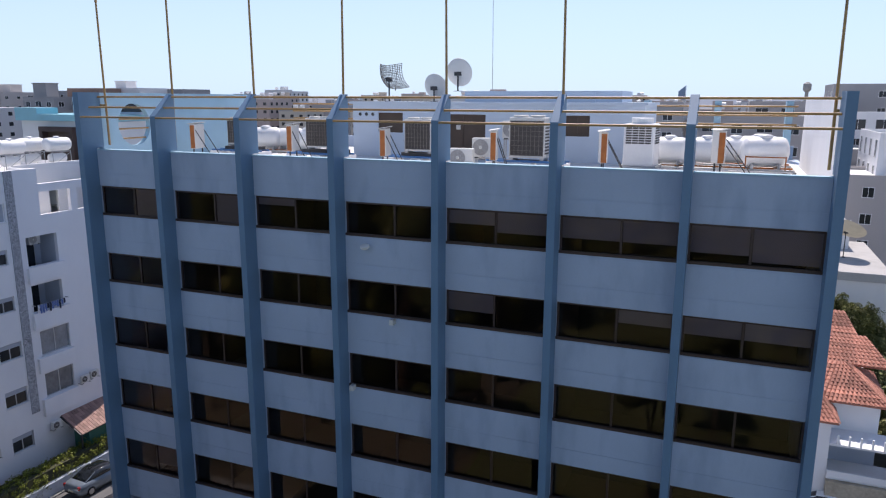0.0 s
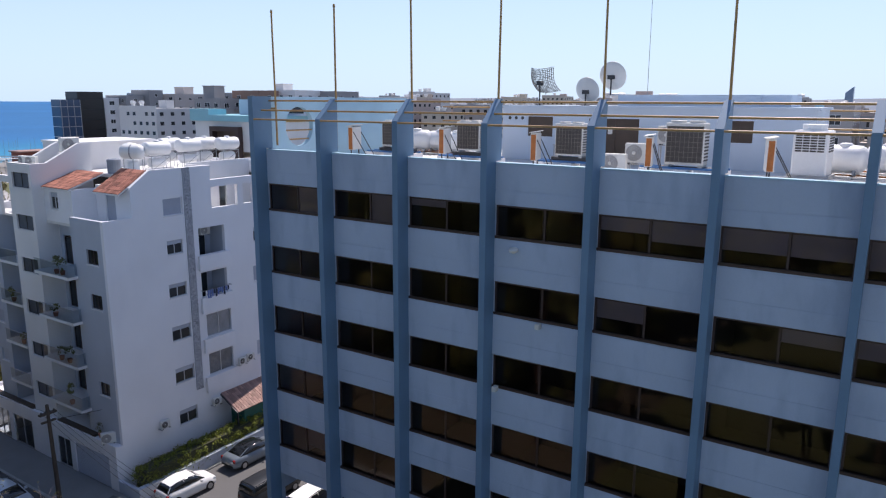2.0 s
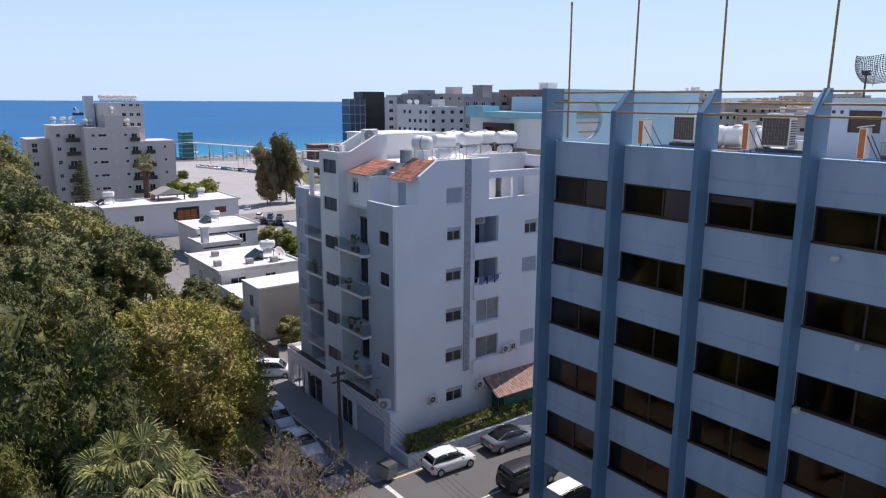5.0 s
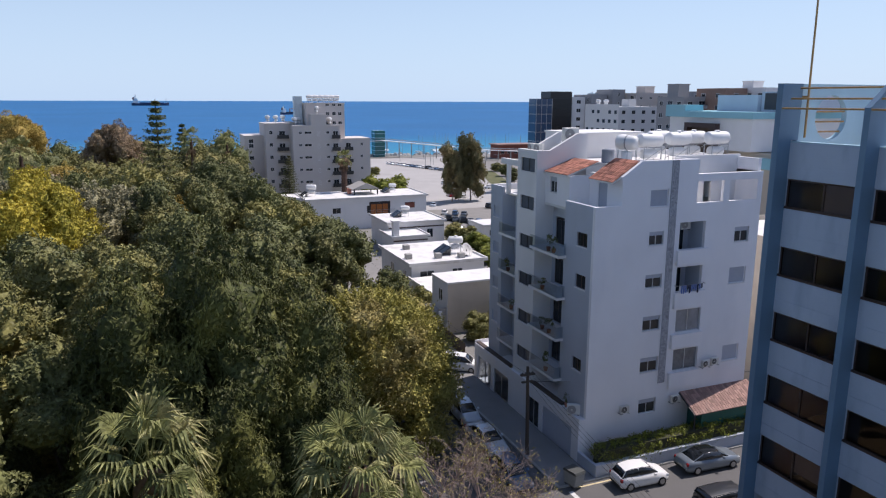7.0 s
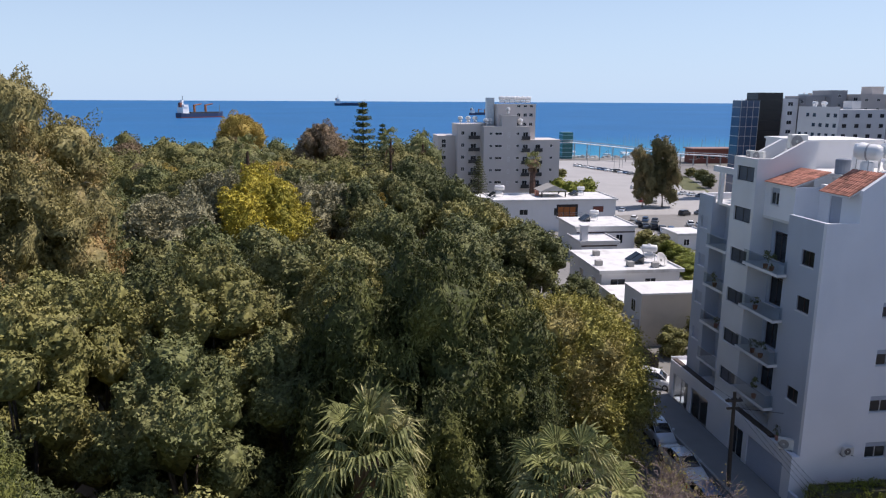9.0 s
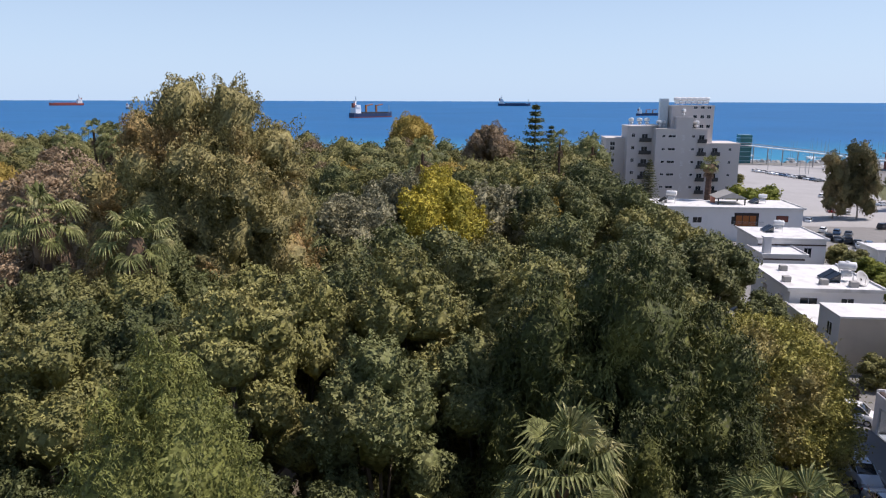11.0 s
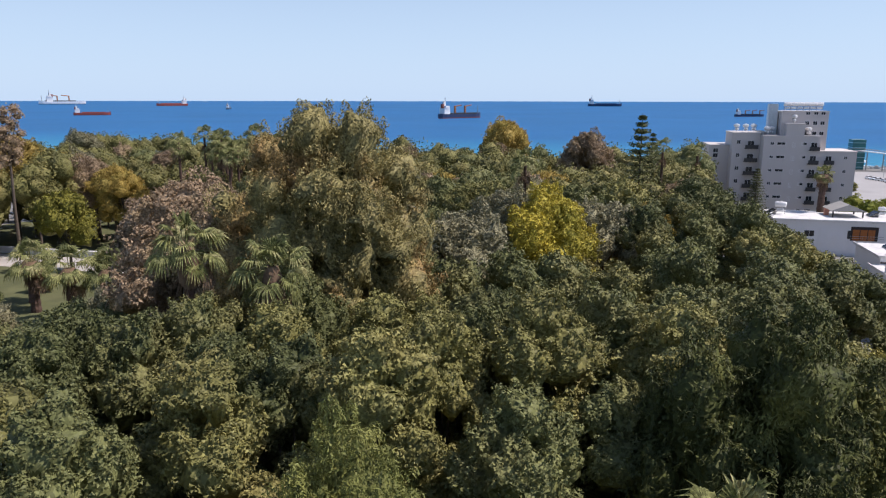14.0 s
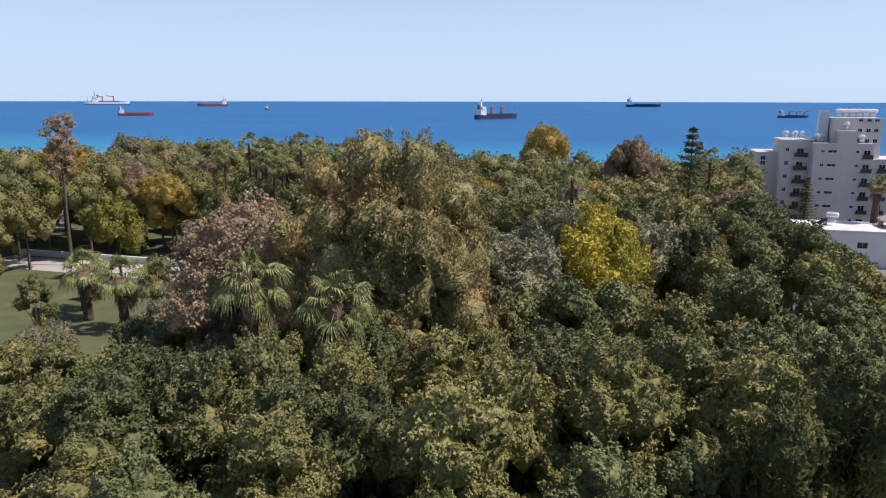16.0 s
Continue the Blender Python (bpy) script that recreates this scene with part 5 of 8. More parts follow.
part("cabinet", M().bevel_box(-0.72, 0.72, -0.72, 0.72, 0.0, 1.95, 0.06), TANK_WHITE, t)
part("top_fan", M().lathe([(0.5, 1.95), (0.52, 2.2), (0.46, 2.22), (0.44, 2.1)], None, 20), TANK_WHITE, t)
for i in range(7):
    for j in range(4):
        part("louvre", M().box(-0.60 + j * 0.30, -0.34 + j * 0.30, -0.735, -0.721, 1.02 + i * 0.115, 1.095 + i * 0.115), AC_COIL, t)
        if j < 3:
            part("louvre", M().box(0.721, 0.735, -0.6 + j * 0.4, -0.26 + j * 0.4, 1.02 + i * 0.115, 1.095 + i * 0.115), AC_COIL, t)
part("base_rail", M().box(-0.85, 0.85, -0.8, 0.8, ROOF - 22.98, 0.0), STEEL, t)


def lying_tank(label, group, r=0.62, L=1.9, material=TANK_WHITE):
    """A lying cylindrical tank with rounded ends and a lid, axis along x, lowest point at the origin's height."""
    t = thing("water_tank", label, "water tank", group)
    prof = [(0.02, -L / 2 - 0.02)] + [(r * math.sin(a), -L / 2 + 0.28 - 0.3 * math.cos(a)) for a in (0.45, 0.8, 1.15, 1.57)]
    prof += [(r * 1.02, -L / 6), (r * 1.02, L / 6)] + [(r * math.sin(a), L / 2 - 0.28 + 0.3 * math.cos(a)) for a in (1.57, 1.15, 0.8, 0.45)] + [(0.02, L / 2 + 0.02)]
    part("shell", M().lathe(prof, pose(0, 0, r, 0, 90, 0), 20), material, t, "", True)
    part("lid", M().lathe([(0.3, r * 2 - 0.06), (0.3, r * 2 + 0.04), (0.2, r * 2 + 0.1), (0.05, r * 2 + 0.11)], None, 16), material, t, "round screw lid", True)
    for x in (-L * 0.28, L * 0.28):
        part("cradle", M().box(x - 0.06, x + 0.06, -r * 0.8, r * 0.8, -0.1, 0.14), STEEL, t)
    return t


tank = lying_tank("white plastic water tank lying on a steel rack", "roof water tanks")
for i, (x, y, z, a, s) in enumerate(((-28.0, 36.6, 22.95, 20, 1.05), (-26.6, 37.3, 22.95, 10, 1.0), (-24.9, 36.6, 22.95, 0, 1.0), (-3.2, 35.6, 22.98, -10, 1.0), (-1.5, 36.2, 22.98, 5, 1.0), (-0.2, 36.8, 22.98, 5, 1.0), (1.1, 35.2, 22.98, 8, 1.1), (0.9, 37.4, 22.98, 5, 1.05))):
    at = pose(x, y, z, 0, 0, a) @ Matrix.Diagonal((s, s, s, 1))
    t = tank if i == 0 else copy_thing(tank, at)
    t.matrix_basis = at
for x0, x1, y0, y1 in ((-29.2, -23.8, 35.8, 38.0), (-4.6, 2.4, 34.4, 38.2)):
    t = thing("tank_rack", "low rusty steel rack carrying the tanks", "rack", "tank racks")
    for i in range(4):
        y = y0 + (y1 - y0) * i / 3
        part("beam", M().box(x0, x1, y - 0.04, y + 0.04, 22.80, 22.88), RUST if i % 2 else STEEL, t)
    for i in range(5):
        x = x0 + (x1 - x0) * i / 4
        part("bearer", M().box(x - 0.08, x + 0.08, y0 - 0.1, y1 + 0.1, ROOF, 22.80), CONC, t)
t = thing("pipe_barrier", "rusty pipe barrier in front of a tank", "barrier")
for p, q in (((0.3, 34.4, 22.72), (0.3, 34.4, 23.5)), ((2.0, 34.4, 22.72), (2.0, 34.4, 23.5)), ((0.3, 34.4, 23.45), (2.0, 34.4, 23.45))):
    part("pipe", M().tube(p, q, 0.03, seg=6), RUST, t)


WIRE_GREY = mat("weathered_wire", (0.22, 0.21, 0.19), 0.7, 0.15, 4, 0.1, 30, 0)


def dish(x, y, z, r, az, tilt, label, mesh_type=False, material=None, post=0.9):
    """A satellite dish on a post: shallow bowl, feed arm and mount."""
    t = thing("satellite_dish", label, "satellite dish", "satellite dishes")
    t.matrix_basis = pose(x, y, z)
    part("post", M().tube((0, 0, 0), (0, 0, post), 0.05, seg=8).box(-0.2, 0.2, -0.2, 0.2, 0, 0.03), STEEL_DARK, t)
    place = pose(0, 0, post + 0.1, 0, 0, az) @ pose(0, 0, 0, tilt, 0, 0)
    if mesh_type:
        m = M()
        n = 17
        for i in range(n):
            u = -1 + 2 * i / (n - 1)
            for k in range(8):
                a, b = -1 + k / 4, -1 + (k + 1) / 4
                m.tube(place @ Vector((u * r, a * r * 0.8, 0.28 * r * (u * u + a * a))), place @ Vector((u * r, b * r * 0.8, 0.28 * r * (u * u + b * b))), 0.02, seg=4, caps=False)
                m.tube(place @ Vector((a * r, u * r * 0.8, 0.28 * r * (u * u + a * a))), place @ Vector((b * r, u * r * 0.8, 0.28 * r * (u * u + b * b))), 0.02, seg=4, caps=False)
        part("grid", m, WIRE_GREY, t, "open wire reflector")
    else:
        prof = [(0.02, 0.0)] + [(r * k / 6, 0.24 * r * (k / 6) ** 2) for k in range(1, 7)] + [(r * 1.02, 0.24 * r + 0.02), (r, 0.24 * r + 0.03)] + [(r * k / 6, 0.24 * r * (k / 6) ** 2 + 0.03) for k in range(5, 0, -1)] + [(0.02, 0.03)]
        part("bowl", M().lathe(prof, place, 28), material or DISH, t, "", True)
    arm = place @ Vector((0, 0, r * 0.75))
    m = M().tube(place @ Vector((0, -r * 0.9, 0.2 * r)), arm, 0.02, seg=5).tube(place @ Vector((r * 0.5, r * 0.6, 0.15 * r)), arm, 0.012, seg=5)
    part("feed_arm", m, STEEL_DARK, t)
    part("feed_horn", M().lathe([(0.05, 0), (0.07, 0.12)], Matrix.Translation(arm), 10), AC_WHITE, t)
    part("mount", M().box(-0.22, 0.22, -0.05, 0.05, post - 0.05, post + 0.18).tube((0, 0, post), place @ Vector((0, 0, 0.02)), 0.06, seg=6), STEEL_DARK, t)


dish(-20.1, 38.4, 25.89, 0.95, 160, 66, "large square-edged wire mesh satellite dish", True, post=1.25)
dish(-17.2, 38.6, 25.89, 0.78, 170, 74, "cream satellite dish seen from behind", post=0.72)
dish(-15.75, 38.8, 26.5, 0.82, 175, 76, "white satellite dish on a tall post", post=0.95)
solid("mast", M().tube((-13.45, 38.4, 26.5), (-13.5, 38.4, 33), 0.02, 0.012, 6).box(-13.6, -13.3, 38.25, 38.55, 26.5, 26.53), STEEL, "thin steel antenna mast on the roof room", "mast")
# loose cables and pipes on the roof
for k, (pts, mt, nm, lb) in enumerate(((((-23.5, 31.5, 22.76), (-19.5, 31.3, 22.9), (-17.2, 31.6, 22.78)), STEEL, "pipe", "thin pipe lying on the roof"), (((-6.8, 31.6, 22.95), (-3.0, 31.9, 22.95), (2.2, 32.4, 22.95)), STEEL, "pipe", "long rusty steel bar across the roof"),
                                    (((1.8, 35, 22.73), (2.3, 33.6, 22.73), (2.6, 32.2, 22.73)), STEEL_DARK, "cable", "black cable trailing over the roof"), (((-28.6, 34, 23.0), (-27.9, 34.2, 25.6)), STEEL, "strut", "thin steel strut leaning on the roof"))):
    m = M()
    for p, q in zip(pts, pts[1:]):
        m.tube(p, q, 0.03, seg=6)
    solid(nm, m, mt, lb, nm)
for x, y in ((-27.0, 28.5), (-22.0, 28.3), (-19.3, 29.2), (-6.5, 29.2), (-3.4, 30.0), (0.9, 29.6), (1.9, 29.0), (-1.8, 29.4)):
    solid("roof_block", M().bevel_box(x - 0.32, x + 0.32, y - 0.25, y + 0.25, ROOF, ROOF + 0.34, 0.03), WHITE_WALL, "white-coated concrete block on the roof", "block", "roof blocks")
# lamps on the front wall
for x, z, nm in ((-14.62, 19.75, "floodlight"), (-13.35, 16.55, "camera_box"), (-15.4, 13.2, "camera_box")):
    t = thing(nm, "small white lamp fixed under the windows" if nm == "floodlight" else "small white box camera fixed to the wall", "wall lamp" if nm == "floodlight" else "camera")
    if nm == "floodlight":
        part("lamp_head", M().lathe([(0.12, -0.06), (0.2, 0.0), (0.2, 0.1), (0.1, 0.14)], pose(x, FY - 0.28, z, 20), 16), AC_WHITE, t)
    else:
        part("housing", M().bevel_box(x - 0.1, x + 0.1, FY - 0.42, FY - 0.12, z - 0.1, z + 0.14, 0.02), AC_WHITE, t)
    part("bracket", M().box(x - 0.03, x + 0.03, FY - 0.3, FY, z - 0.02, z + 0.04), STEEL, t)

# ---- things on the apartment roof and walls ----
def solar_tank(x, y, z, turn):
    """A hot-water set: steel stand, lower cylinder and a white upper tank across it."""
    t = thing("solar_water_heater", "white hot-water tank on a steel stand", "water tank", "roof hot-water tanks")
    t.matrix_basis = pose(x, y, z, 0, 0, turn)
    r, L = 0.53, 1.95
    prof = [(0.02, -L / 2 - 0.12), (r * 0.6, -L / 2 - 0.08), (r * 0.92, -L / 2), (r, -L / 2 + 0.12), (r, L / 2 - 0.12), (r * 0.92, L / 2), (r * 0.6, L / 2 + 0.08), (0.02, L / 2 + 0.12)]
    part("cold_tank", M().lathe(prof, pose(0, 0, 1.95, 0, 90, 0), 20), TANK_WHITE, t, "white upper tank", True)
    part("lid", M().lathe([(0.22, 2.42), (0.24, 2.55), (0.12, 2.6)], None, 12), TANK_WHITE, t)
    part("cylinder", M().lathe([(0.02, -0.7), (0.34, -0.64), (0.38, -0.5), (0.38, 0.5), (0.34, 0.64), (0.02, 0.7)], pose(0, 0.1, 0.85, 0, 90, 0), 16), TANK_WHITE, t, "", True)
    for dx in (-0.8, 0.8):
        for dy in (-0.5, 0.5):
            part("leg", M().tube((dx, dy, 0), (dx, dy, 1.42), 0.03, seg=5), STEEL, t)
    for dy in (-0.5, 0.5):
        part("rail", M().tube((-0.8, dy, 1.38), (0.8, dy, 1.38), 0.03, seg=5), STEEL, t)
        part("brace", M().tube((-0.8, dy, 0.3), (0.8, dy, 1.3), 0.02, seg=5), STEEL, t)
    for dx in (-0.8, 0.8):
        part("rail", M().tube((dx, -0.5, 1.38), (dx, 0.5, 1.38), 0.03, seg=5), STEEL, t)
    return t


first = solar_tank(-49.8, 32.3, 20.45, 86)
for x, y, turn in ((-51.1, 36.2, 88), (-52.4, 38.9, 84), (-53.6, 36.2, 92), (-51.0, 40.2, 86)):
    copy_thing(first, pose(x, y, 20.45, 0, 0, turn))
t = thing("solar_water_heater", "single white round tank on a low stand", "water tank", "roof hot-water tanks")
t.matrix_basis = pose(-50.4, 30.6, 20.45)
part("cold_tank", M().lathe([(0.02, -0.95), (0.42, -0.85), (0.56, -0.6), (0.56, 0.6), (0.42, 0.85), (0.02, 0.95)], pose(0, 0, 1.75, 0, 90, 30), 20), TANK_WHITE, t, "", True)
part("cylinder", M().lathe([(0.42, 0.0), (0.44, 0.1), (0.44, 1.0), (0.3, 1.1)], None, 16), TANK_WHITE, t)
for dx, dy in ((-0.6, -0.4), (0.6, -0.4), (0.6, 0.4), (-0.6, 0.4)):
    part("leg", M().tube((dx, dy, 0), (dx, dy, 1.2), 0.03, seg=5), STEEL, t)
part("strap", M().lathe([(0.575, -0.06), (0.575, 0.06)], pose(0, 0, 1.75, 0, 90, 30), 20), STEEL, t)
solid("water_drum", M().lathe([(0.5, 20.45), (0.52, 20.6), (0.52, 21.5), (0.48, 21.55), (0.1, 21.6)], pose(-52.6, 30.4, 0), 18), mat("grey_drum", (0.22, 0.25, 0.3), 0.6), "grey round water drum on the roof", "water drum")
solid("cylinder_tank", M().lathe([(0.55, 20.45), (0.58, 20.6), (0.58, 22.4), (0.5, 22.6), (0.1, 22.7)], pose(-53.4, 32.4, 0), 18), TANK_WHITE, "upright white tank beside the roof room", "water tank", smooth=True)
for x, y, z, a, s, lb in ((-56.2, 29.0, 22.0, 88, 1.5, "white outdoor unit on the stair tower parapet"),):
    put(ac_split(lb), x, y, z, a, s)
    solid("unit_stand", M().box(x - 0.5, x + 0.5, y - 0.7, y + 0.7, z - 0.5, z), WHITE_WALL, "white plinth under the outdoor unit", "stand")
wall_ac = ac_split("white outdoor unit bracketed to the side wall", group="wall air conditioners", fan=AC_COIL)
for i, (y, z, s) in enumerate(((29.0, 1.1, 0.82), (34.0, 1.2, 0.82), (36.9, 3.85, 0.78), (37.8, 3.95, 0.78))):
    at = pose(AX + 0.32, y, z, 0, 0, 90) @ Matrix.Diagonal((s, s, s, 1))
    t = wall_ac if i == 0 else copy_thing(wall_ac, at)
    t.matrix_basis = at
    solid("ac_bracket", M().box(AX, AX + 0.5, y - 0.4, y - 0.35, z - 0.05, z).box(AX, AX + 0.5, y + 0.35, y + 0.4, z - 0.05, z).box(AX + 0.02, AX + 0.06, y - 0.4, y + 0.4, z - 0.06, z - 0.05), STEEL, "steel wall bracket under an outdoor unit", "bracket", "wall brackets")
for x, y, z, a, lb in ((AX - 1.2, 35.0, 15.3, 90, "white outdoor unit high in a recess"), (-57.8, 26.2, 21.05, 0, "white outdoor unit on the stair tower roof"), (-56.8, 26.3, 21.05, 20, "white outdoor unit on the stair tower roof")):
    put(ac_split(lb), x, y, z, a, 1.0)
put(ac_split("white outdoor unit on the shop roof corner"), -48.2, 25.25, 1.0, 60, 1.1)
# washing on the line in the lower recess
rng = random.Random(5)
CLOTH = [mat("washing_blue", (0.14, 0.2, 0.42), 0.9), mat("washing_white", (0.7, 0.7, 0.72), 0.9), mat("washing_dark", (0.03, 0.035, 0.06), 0.9)]
for i in range(12):
    y = 33.6 + i * 0.2
    L = rng.uniform(0.35, 0.75)
    m = M()
    m.v = [(AX + 0.28 + 0.03 * math.sin(k * 2 + i), y + 0.16 * j, 11.1 - L * k / 3) for k in range(4) for j in (0, 1)]
    m.f = [(2 * k, 2 * k + 1, 2 * k + 3, 2 * k + 2) for k in range(3)]
    solid("washing", m, CLOTH[rng.choice((0, 0, 1, 2))], "damp garment hanging on the balcony line", "laundry", "washing on the line")
solid("washing_line", M().tube((AX + 0.28, 33.4, 11.1), (AX + 0.28, 36.2, 11.1), 0.012, seg=4).box(AX, AX + 0.3, 33.38, 33.42, 11.06, 11.12).box(AX, AX + 0.3, 36.18, 36.22, 11.06, 11.12), STEEL, "thin washing line on brackets", "washing line")
# potted plants on the balconies
for x, z, h in ((-52.8, 13.4, 1.0), (-52.0, 13.4, 0.9), (-53.6, 9.95, 0.6), (-52.3, 6.5, 1.0), (-53.4, 6.5, 0.7), (-52.6, 3.05, 1.3), (-60.4, 9.95, 1.0), (-59.6, 6.5, 0.7), (-49.6, 1.0, 0.8)):
    t = thing("potted_plant", "leafy green plant in a dark pot on a balcony", "plant", "balcony plants")
    y = AY - 0.4 if x > -59 and z > 2 else AY - 0.1
    part("pot", M().lathe([(0.13, z), (0.19, z + 0.3), (0.2, z + 0.32)], pose(x, y, 0), 12), TILE, t)
    p, n = shell_points(NPR, [(x, y, z + 0.3 + h * 0.5, 0.35, 0.3, h * 0.55)], 1100)
    part("foliage", leaves_mesh("foliage", p, n, 0.16, 0.08, LEAF_B, NPR), None, t)

# ---- street corner ----
# white wall given the grey colour to show it in shade
solid("boundary_wall", M().box(-44.75, -44.45, 25.0, 60, G, -1.6).box(-47.0, -44.75, 25.0, 25.25, G, -1.6).box(-44.8, -44.4, 24.95, 60, -1.6, -1.52), APT_GREY, "low white garden wall along the side street, greyed for shade", "wall")


def hedge(name, label, boxes, material, per=420, length=0.13, width=0.075):
    t = thing(name, label, "hedge")
    # dark core stands in for the shade between the leaves
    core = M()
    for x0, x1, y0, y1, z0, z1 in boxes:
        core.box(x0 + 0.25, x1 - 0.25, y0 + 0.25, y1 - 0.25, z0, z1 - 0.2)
    part("inner_growth", core, SHADE_IN, t)
    cl = []
    for x0, x1, y0, y1, z0, z1 in boxes:
        n = int(max(x1 - x0, y1 - y0) / 0.55)
        for i in range(n):
            u = (i + 0.5) / n
            cl.append((x0 + (x1 - x0) * (u if x1 - x0 > y1 - y0 else 0.5) + NPR.uniform(-0.1, 0.1), y0 + (y1 - y0) * (u if y1 - y0 > x1 - x0 else 0.5), (z0 + z1) / 2 + NPR.uniform(-0.08, 0.12), max(0.45, (x1 - x0) * 0.55 if x1 - x0 < 3 else 0.5), 0.55 if y1 - y0 > 3 else max(0.45, (y1 - y0) * 0.55), (z1 - z0) * 0.55))
    p, n = shell_points(NPR, cl, per)
    part("foliage", leaves_mesh("foliage", p, n, length, width, material, NPR), None, t)


hedge("hedge", "clipped green hedge behind the low wall", [(-46.3, -44.5, 25.6, 48.0, G, -0.45)], LEAF_H, 700, 0.15, 0.09)
solid("brick_planter", M().box(-46.9, -46.15, 27.0, 30.5, G, -1.2), BRICKRED, "low dark brick planter beside the house wall", "planter")
shed = thing("shed", "lean-to shed with green sides and weathered tile roof", "shed")
part("green_side", M().box(-46.9, -45.25, 35.6, 41.4, G, 0.55), GREEN_PANEL, shed, "dark green sheet sides")
part("roof_slab", M().prism([(-47.0, 1.75), (-44.95, 0.6), (-44.95, 0.68), (-47.0, 1.83)], "y", 34.6, 42.0), STEEL_DARK, shed)
m = M()
for i in range(27):
    y = 34.7 + i * 0.27
    for k in range(6):
        a, b = k / 6, (k + 1) / 6 + 0.03
        m.prism([(-47.0 + 2.05 * a, 1.85 - 1.15 * a), (-47.0 + 2.05 * b, 1.85 - 1.15 * b), (-47.0 + 2.05 * b, 1.91 - 1.15 * b), (-47.0 + 2.05 * a, 1.9 - 1.15 * a)], "y", y, y + 0.24)
tagged(part("tile_cover", m, TILE_PALE, shed, "faded pantile covering"), kind="stuff")
for yy in (34.8, 41.7):
    part("post", M().box(-45.25, -45.15, yy, yy + 0.1, G, 0.72), STEEL_DARK, shed)
pole = thing("utility_pole", "dark wooden utility pole with wires", "utility pole")
part("shaft", M().tube((-49.6, 21.95, G), (-49.8, 21.9, 4.9), 0.17, 0.12, 10), WOOD, pole)
part("crossarm", M().box(-49.95, -49.65, 21.3, 22.5, 4.2, 4.32).box(-49.9, -49.7, 21.4, 22.4, 3.6, 3.7), WOOD, pole)
for k in range(4):
    part("insulator", M().lathe([(0.05, 0), (0.07, 0.06), (0.05, 0.14)], pose(-49.8, 21.45 + 0.3 * k, 4.32), 8), STEEL_DARK, pole)


def wire(p, q, sag, r=0.012, n=10):
    """One sagging wire between two points."""
    m, p, q = M(), Vector(p), Vector(q)
    side = (q - p).cross(Vector((0, 0, 1))).normalized() * r
    for i in range(n + 1):
        c = p.lerp(q, i / n) - Vector((0, 0, 4 * sag * (i / n) * (1 - i / n)))
        m.v += [tuple(c + side), tuple(c + Vector((0, 0, r))), tuple(c - side), tuple(c - Vector((0, 0, r)))]
    m.f = [(4 * i + j, 4 * i + (j + 1) % 4, 4 * i + 4 + (j + 1) % 4, 4 * i + 4 + j) for i in range(n) for j in range(4)]
    return m


for k in range(4):
    part("wire", wire((-49.8, 21.45 + 0.3 * k, 4.44), (-20.0, 18.0 + 0.4 * k, 4.0), 0.8), STEEL_DARK, pole)
part("wire", wire((-49.8, 21.9, 3.7), (-46.95, 45, 2.5), 0.5, 0.02), STEEL_DARK, pole)
part("wire", wire((-49.8, 21.9, 4.3), (-95, 21.5, 4.6), 0.8), STEEL_DARK, pole)
b = thing("wheelie_bin", "grey wheeled waste container with dark lid on the corner", "waste container")
b.matrix_basis = pose(-44.2, 22.9, G + 0.12, 0, 0, 12)
part("body", M().prism([(-0.55, 0.15), (0.55, 0.15), (0.68, 1.1), (-0.68, 1.1)], "y", -0.45, 0.45), mat("bin_plastic", (0.30, 0.31, 0.30), 0.6, stain=0.4), b)
part("lid", M().prism([(-0.7, 1.1), (0.7, 1.1), (0.6, 1.28), (-0.6, 1.28)], "y", -0.5, 0.5), mat("bin_lid", (0.07, 0.075, 0.07), 0.5), b)
for x in (-0.45, 0.45):
    for y in (-0.35, 0.35):
        part("wheel", M().lathe([(0.1, -0.04), (0.1, 0.04)], pose(x, y, 0.1, 90), 10), STEEL_DARK, b)

# ---- cars ----
TYRE = mat("tyre_rubber", (0.015, 0.015, 0.016), 0.8)
RIM = mat("alloy_rim", (0.45, 0.45, 0.46), 0.35, metal=0.8)
CARGLASS = mat("car_glass", (0.012, 0.014, 0.016), 0.06, 0.1, 1, 0.02, 10, 0, spec=0.9)
TAIL = mat("tail_lamp", (0.35, 0.02, 0.02), 0.25, 0.05, 3, 0.03, 30, 0)
HEADL = mat("head_lamp", (0.6, 0.62, 0.64), 0.15, 0.05, 3, 0.03, 30, 0)
TRIMB = mat("black_trim", (0.02, 0.02, 0.02), 0.6, 0.1, 3, 0.03, 30, 0)
PLATE = mat("plate_plain", (0.6, 0.58, 0.5), 0.5, 0.03, 3, 0.03, 30, 0)
PAINTS = {}


def paint(name, c, metal=0.0):
    if name not in PAINTS:
        PAINTS[name] = mat("car_paint_" + name, c, 0.28, 0.03, 0.8, 0.02, 20, 0, metal=metal, spec=0.6)
    return PAINTS[name]


def hull(sections):
    """A body lofted through cross-sections: (y, half width low, half width high, z low, z mid, z high)."""
    m = M()
    for y, wl, wh, z0, z1, z2 in sections:
        m.v += [(-wl * 0.92, y, z0), (-wl, y, z0 + (z1 - z0) * 0.35), (-wl * 0.99, y, z1), (-wh, y, z2 - 0.02), (-wh * 0.8, y, z2), (0, y, z2 + 0.015), (wh * 0.8, y, z2), (wh, y, z2 - 0.02), (wl * 0.99, y, z1), (wl, y, z0 + (z1 - z0) * 0.35), (wl * 0.92, y, z0)]
    k, n = 11, len(sections)
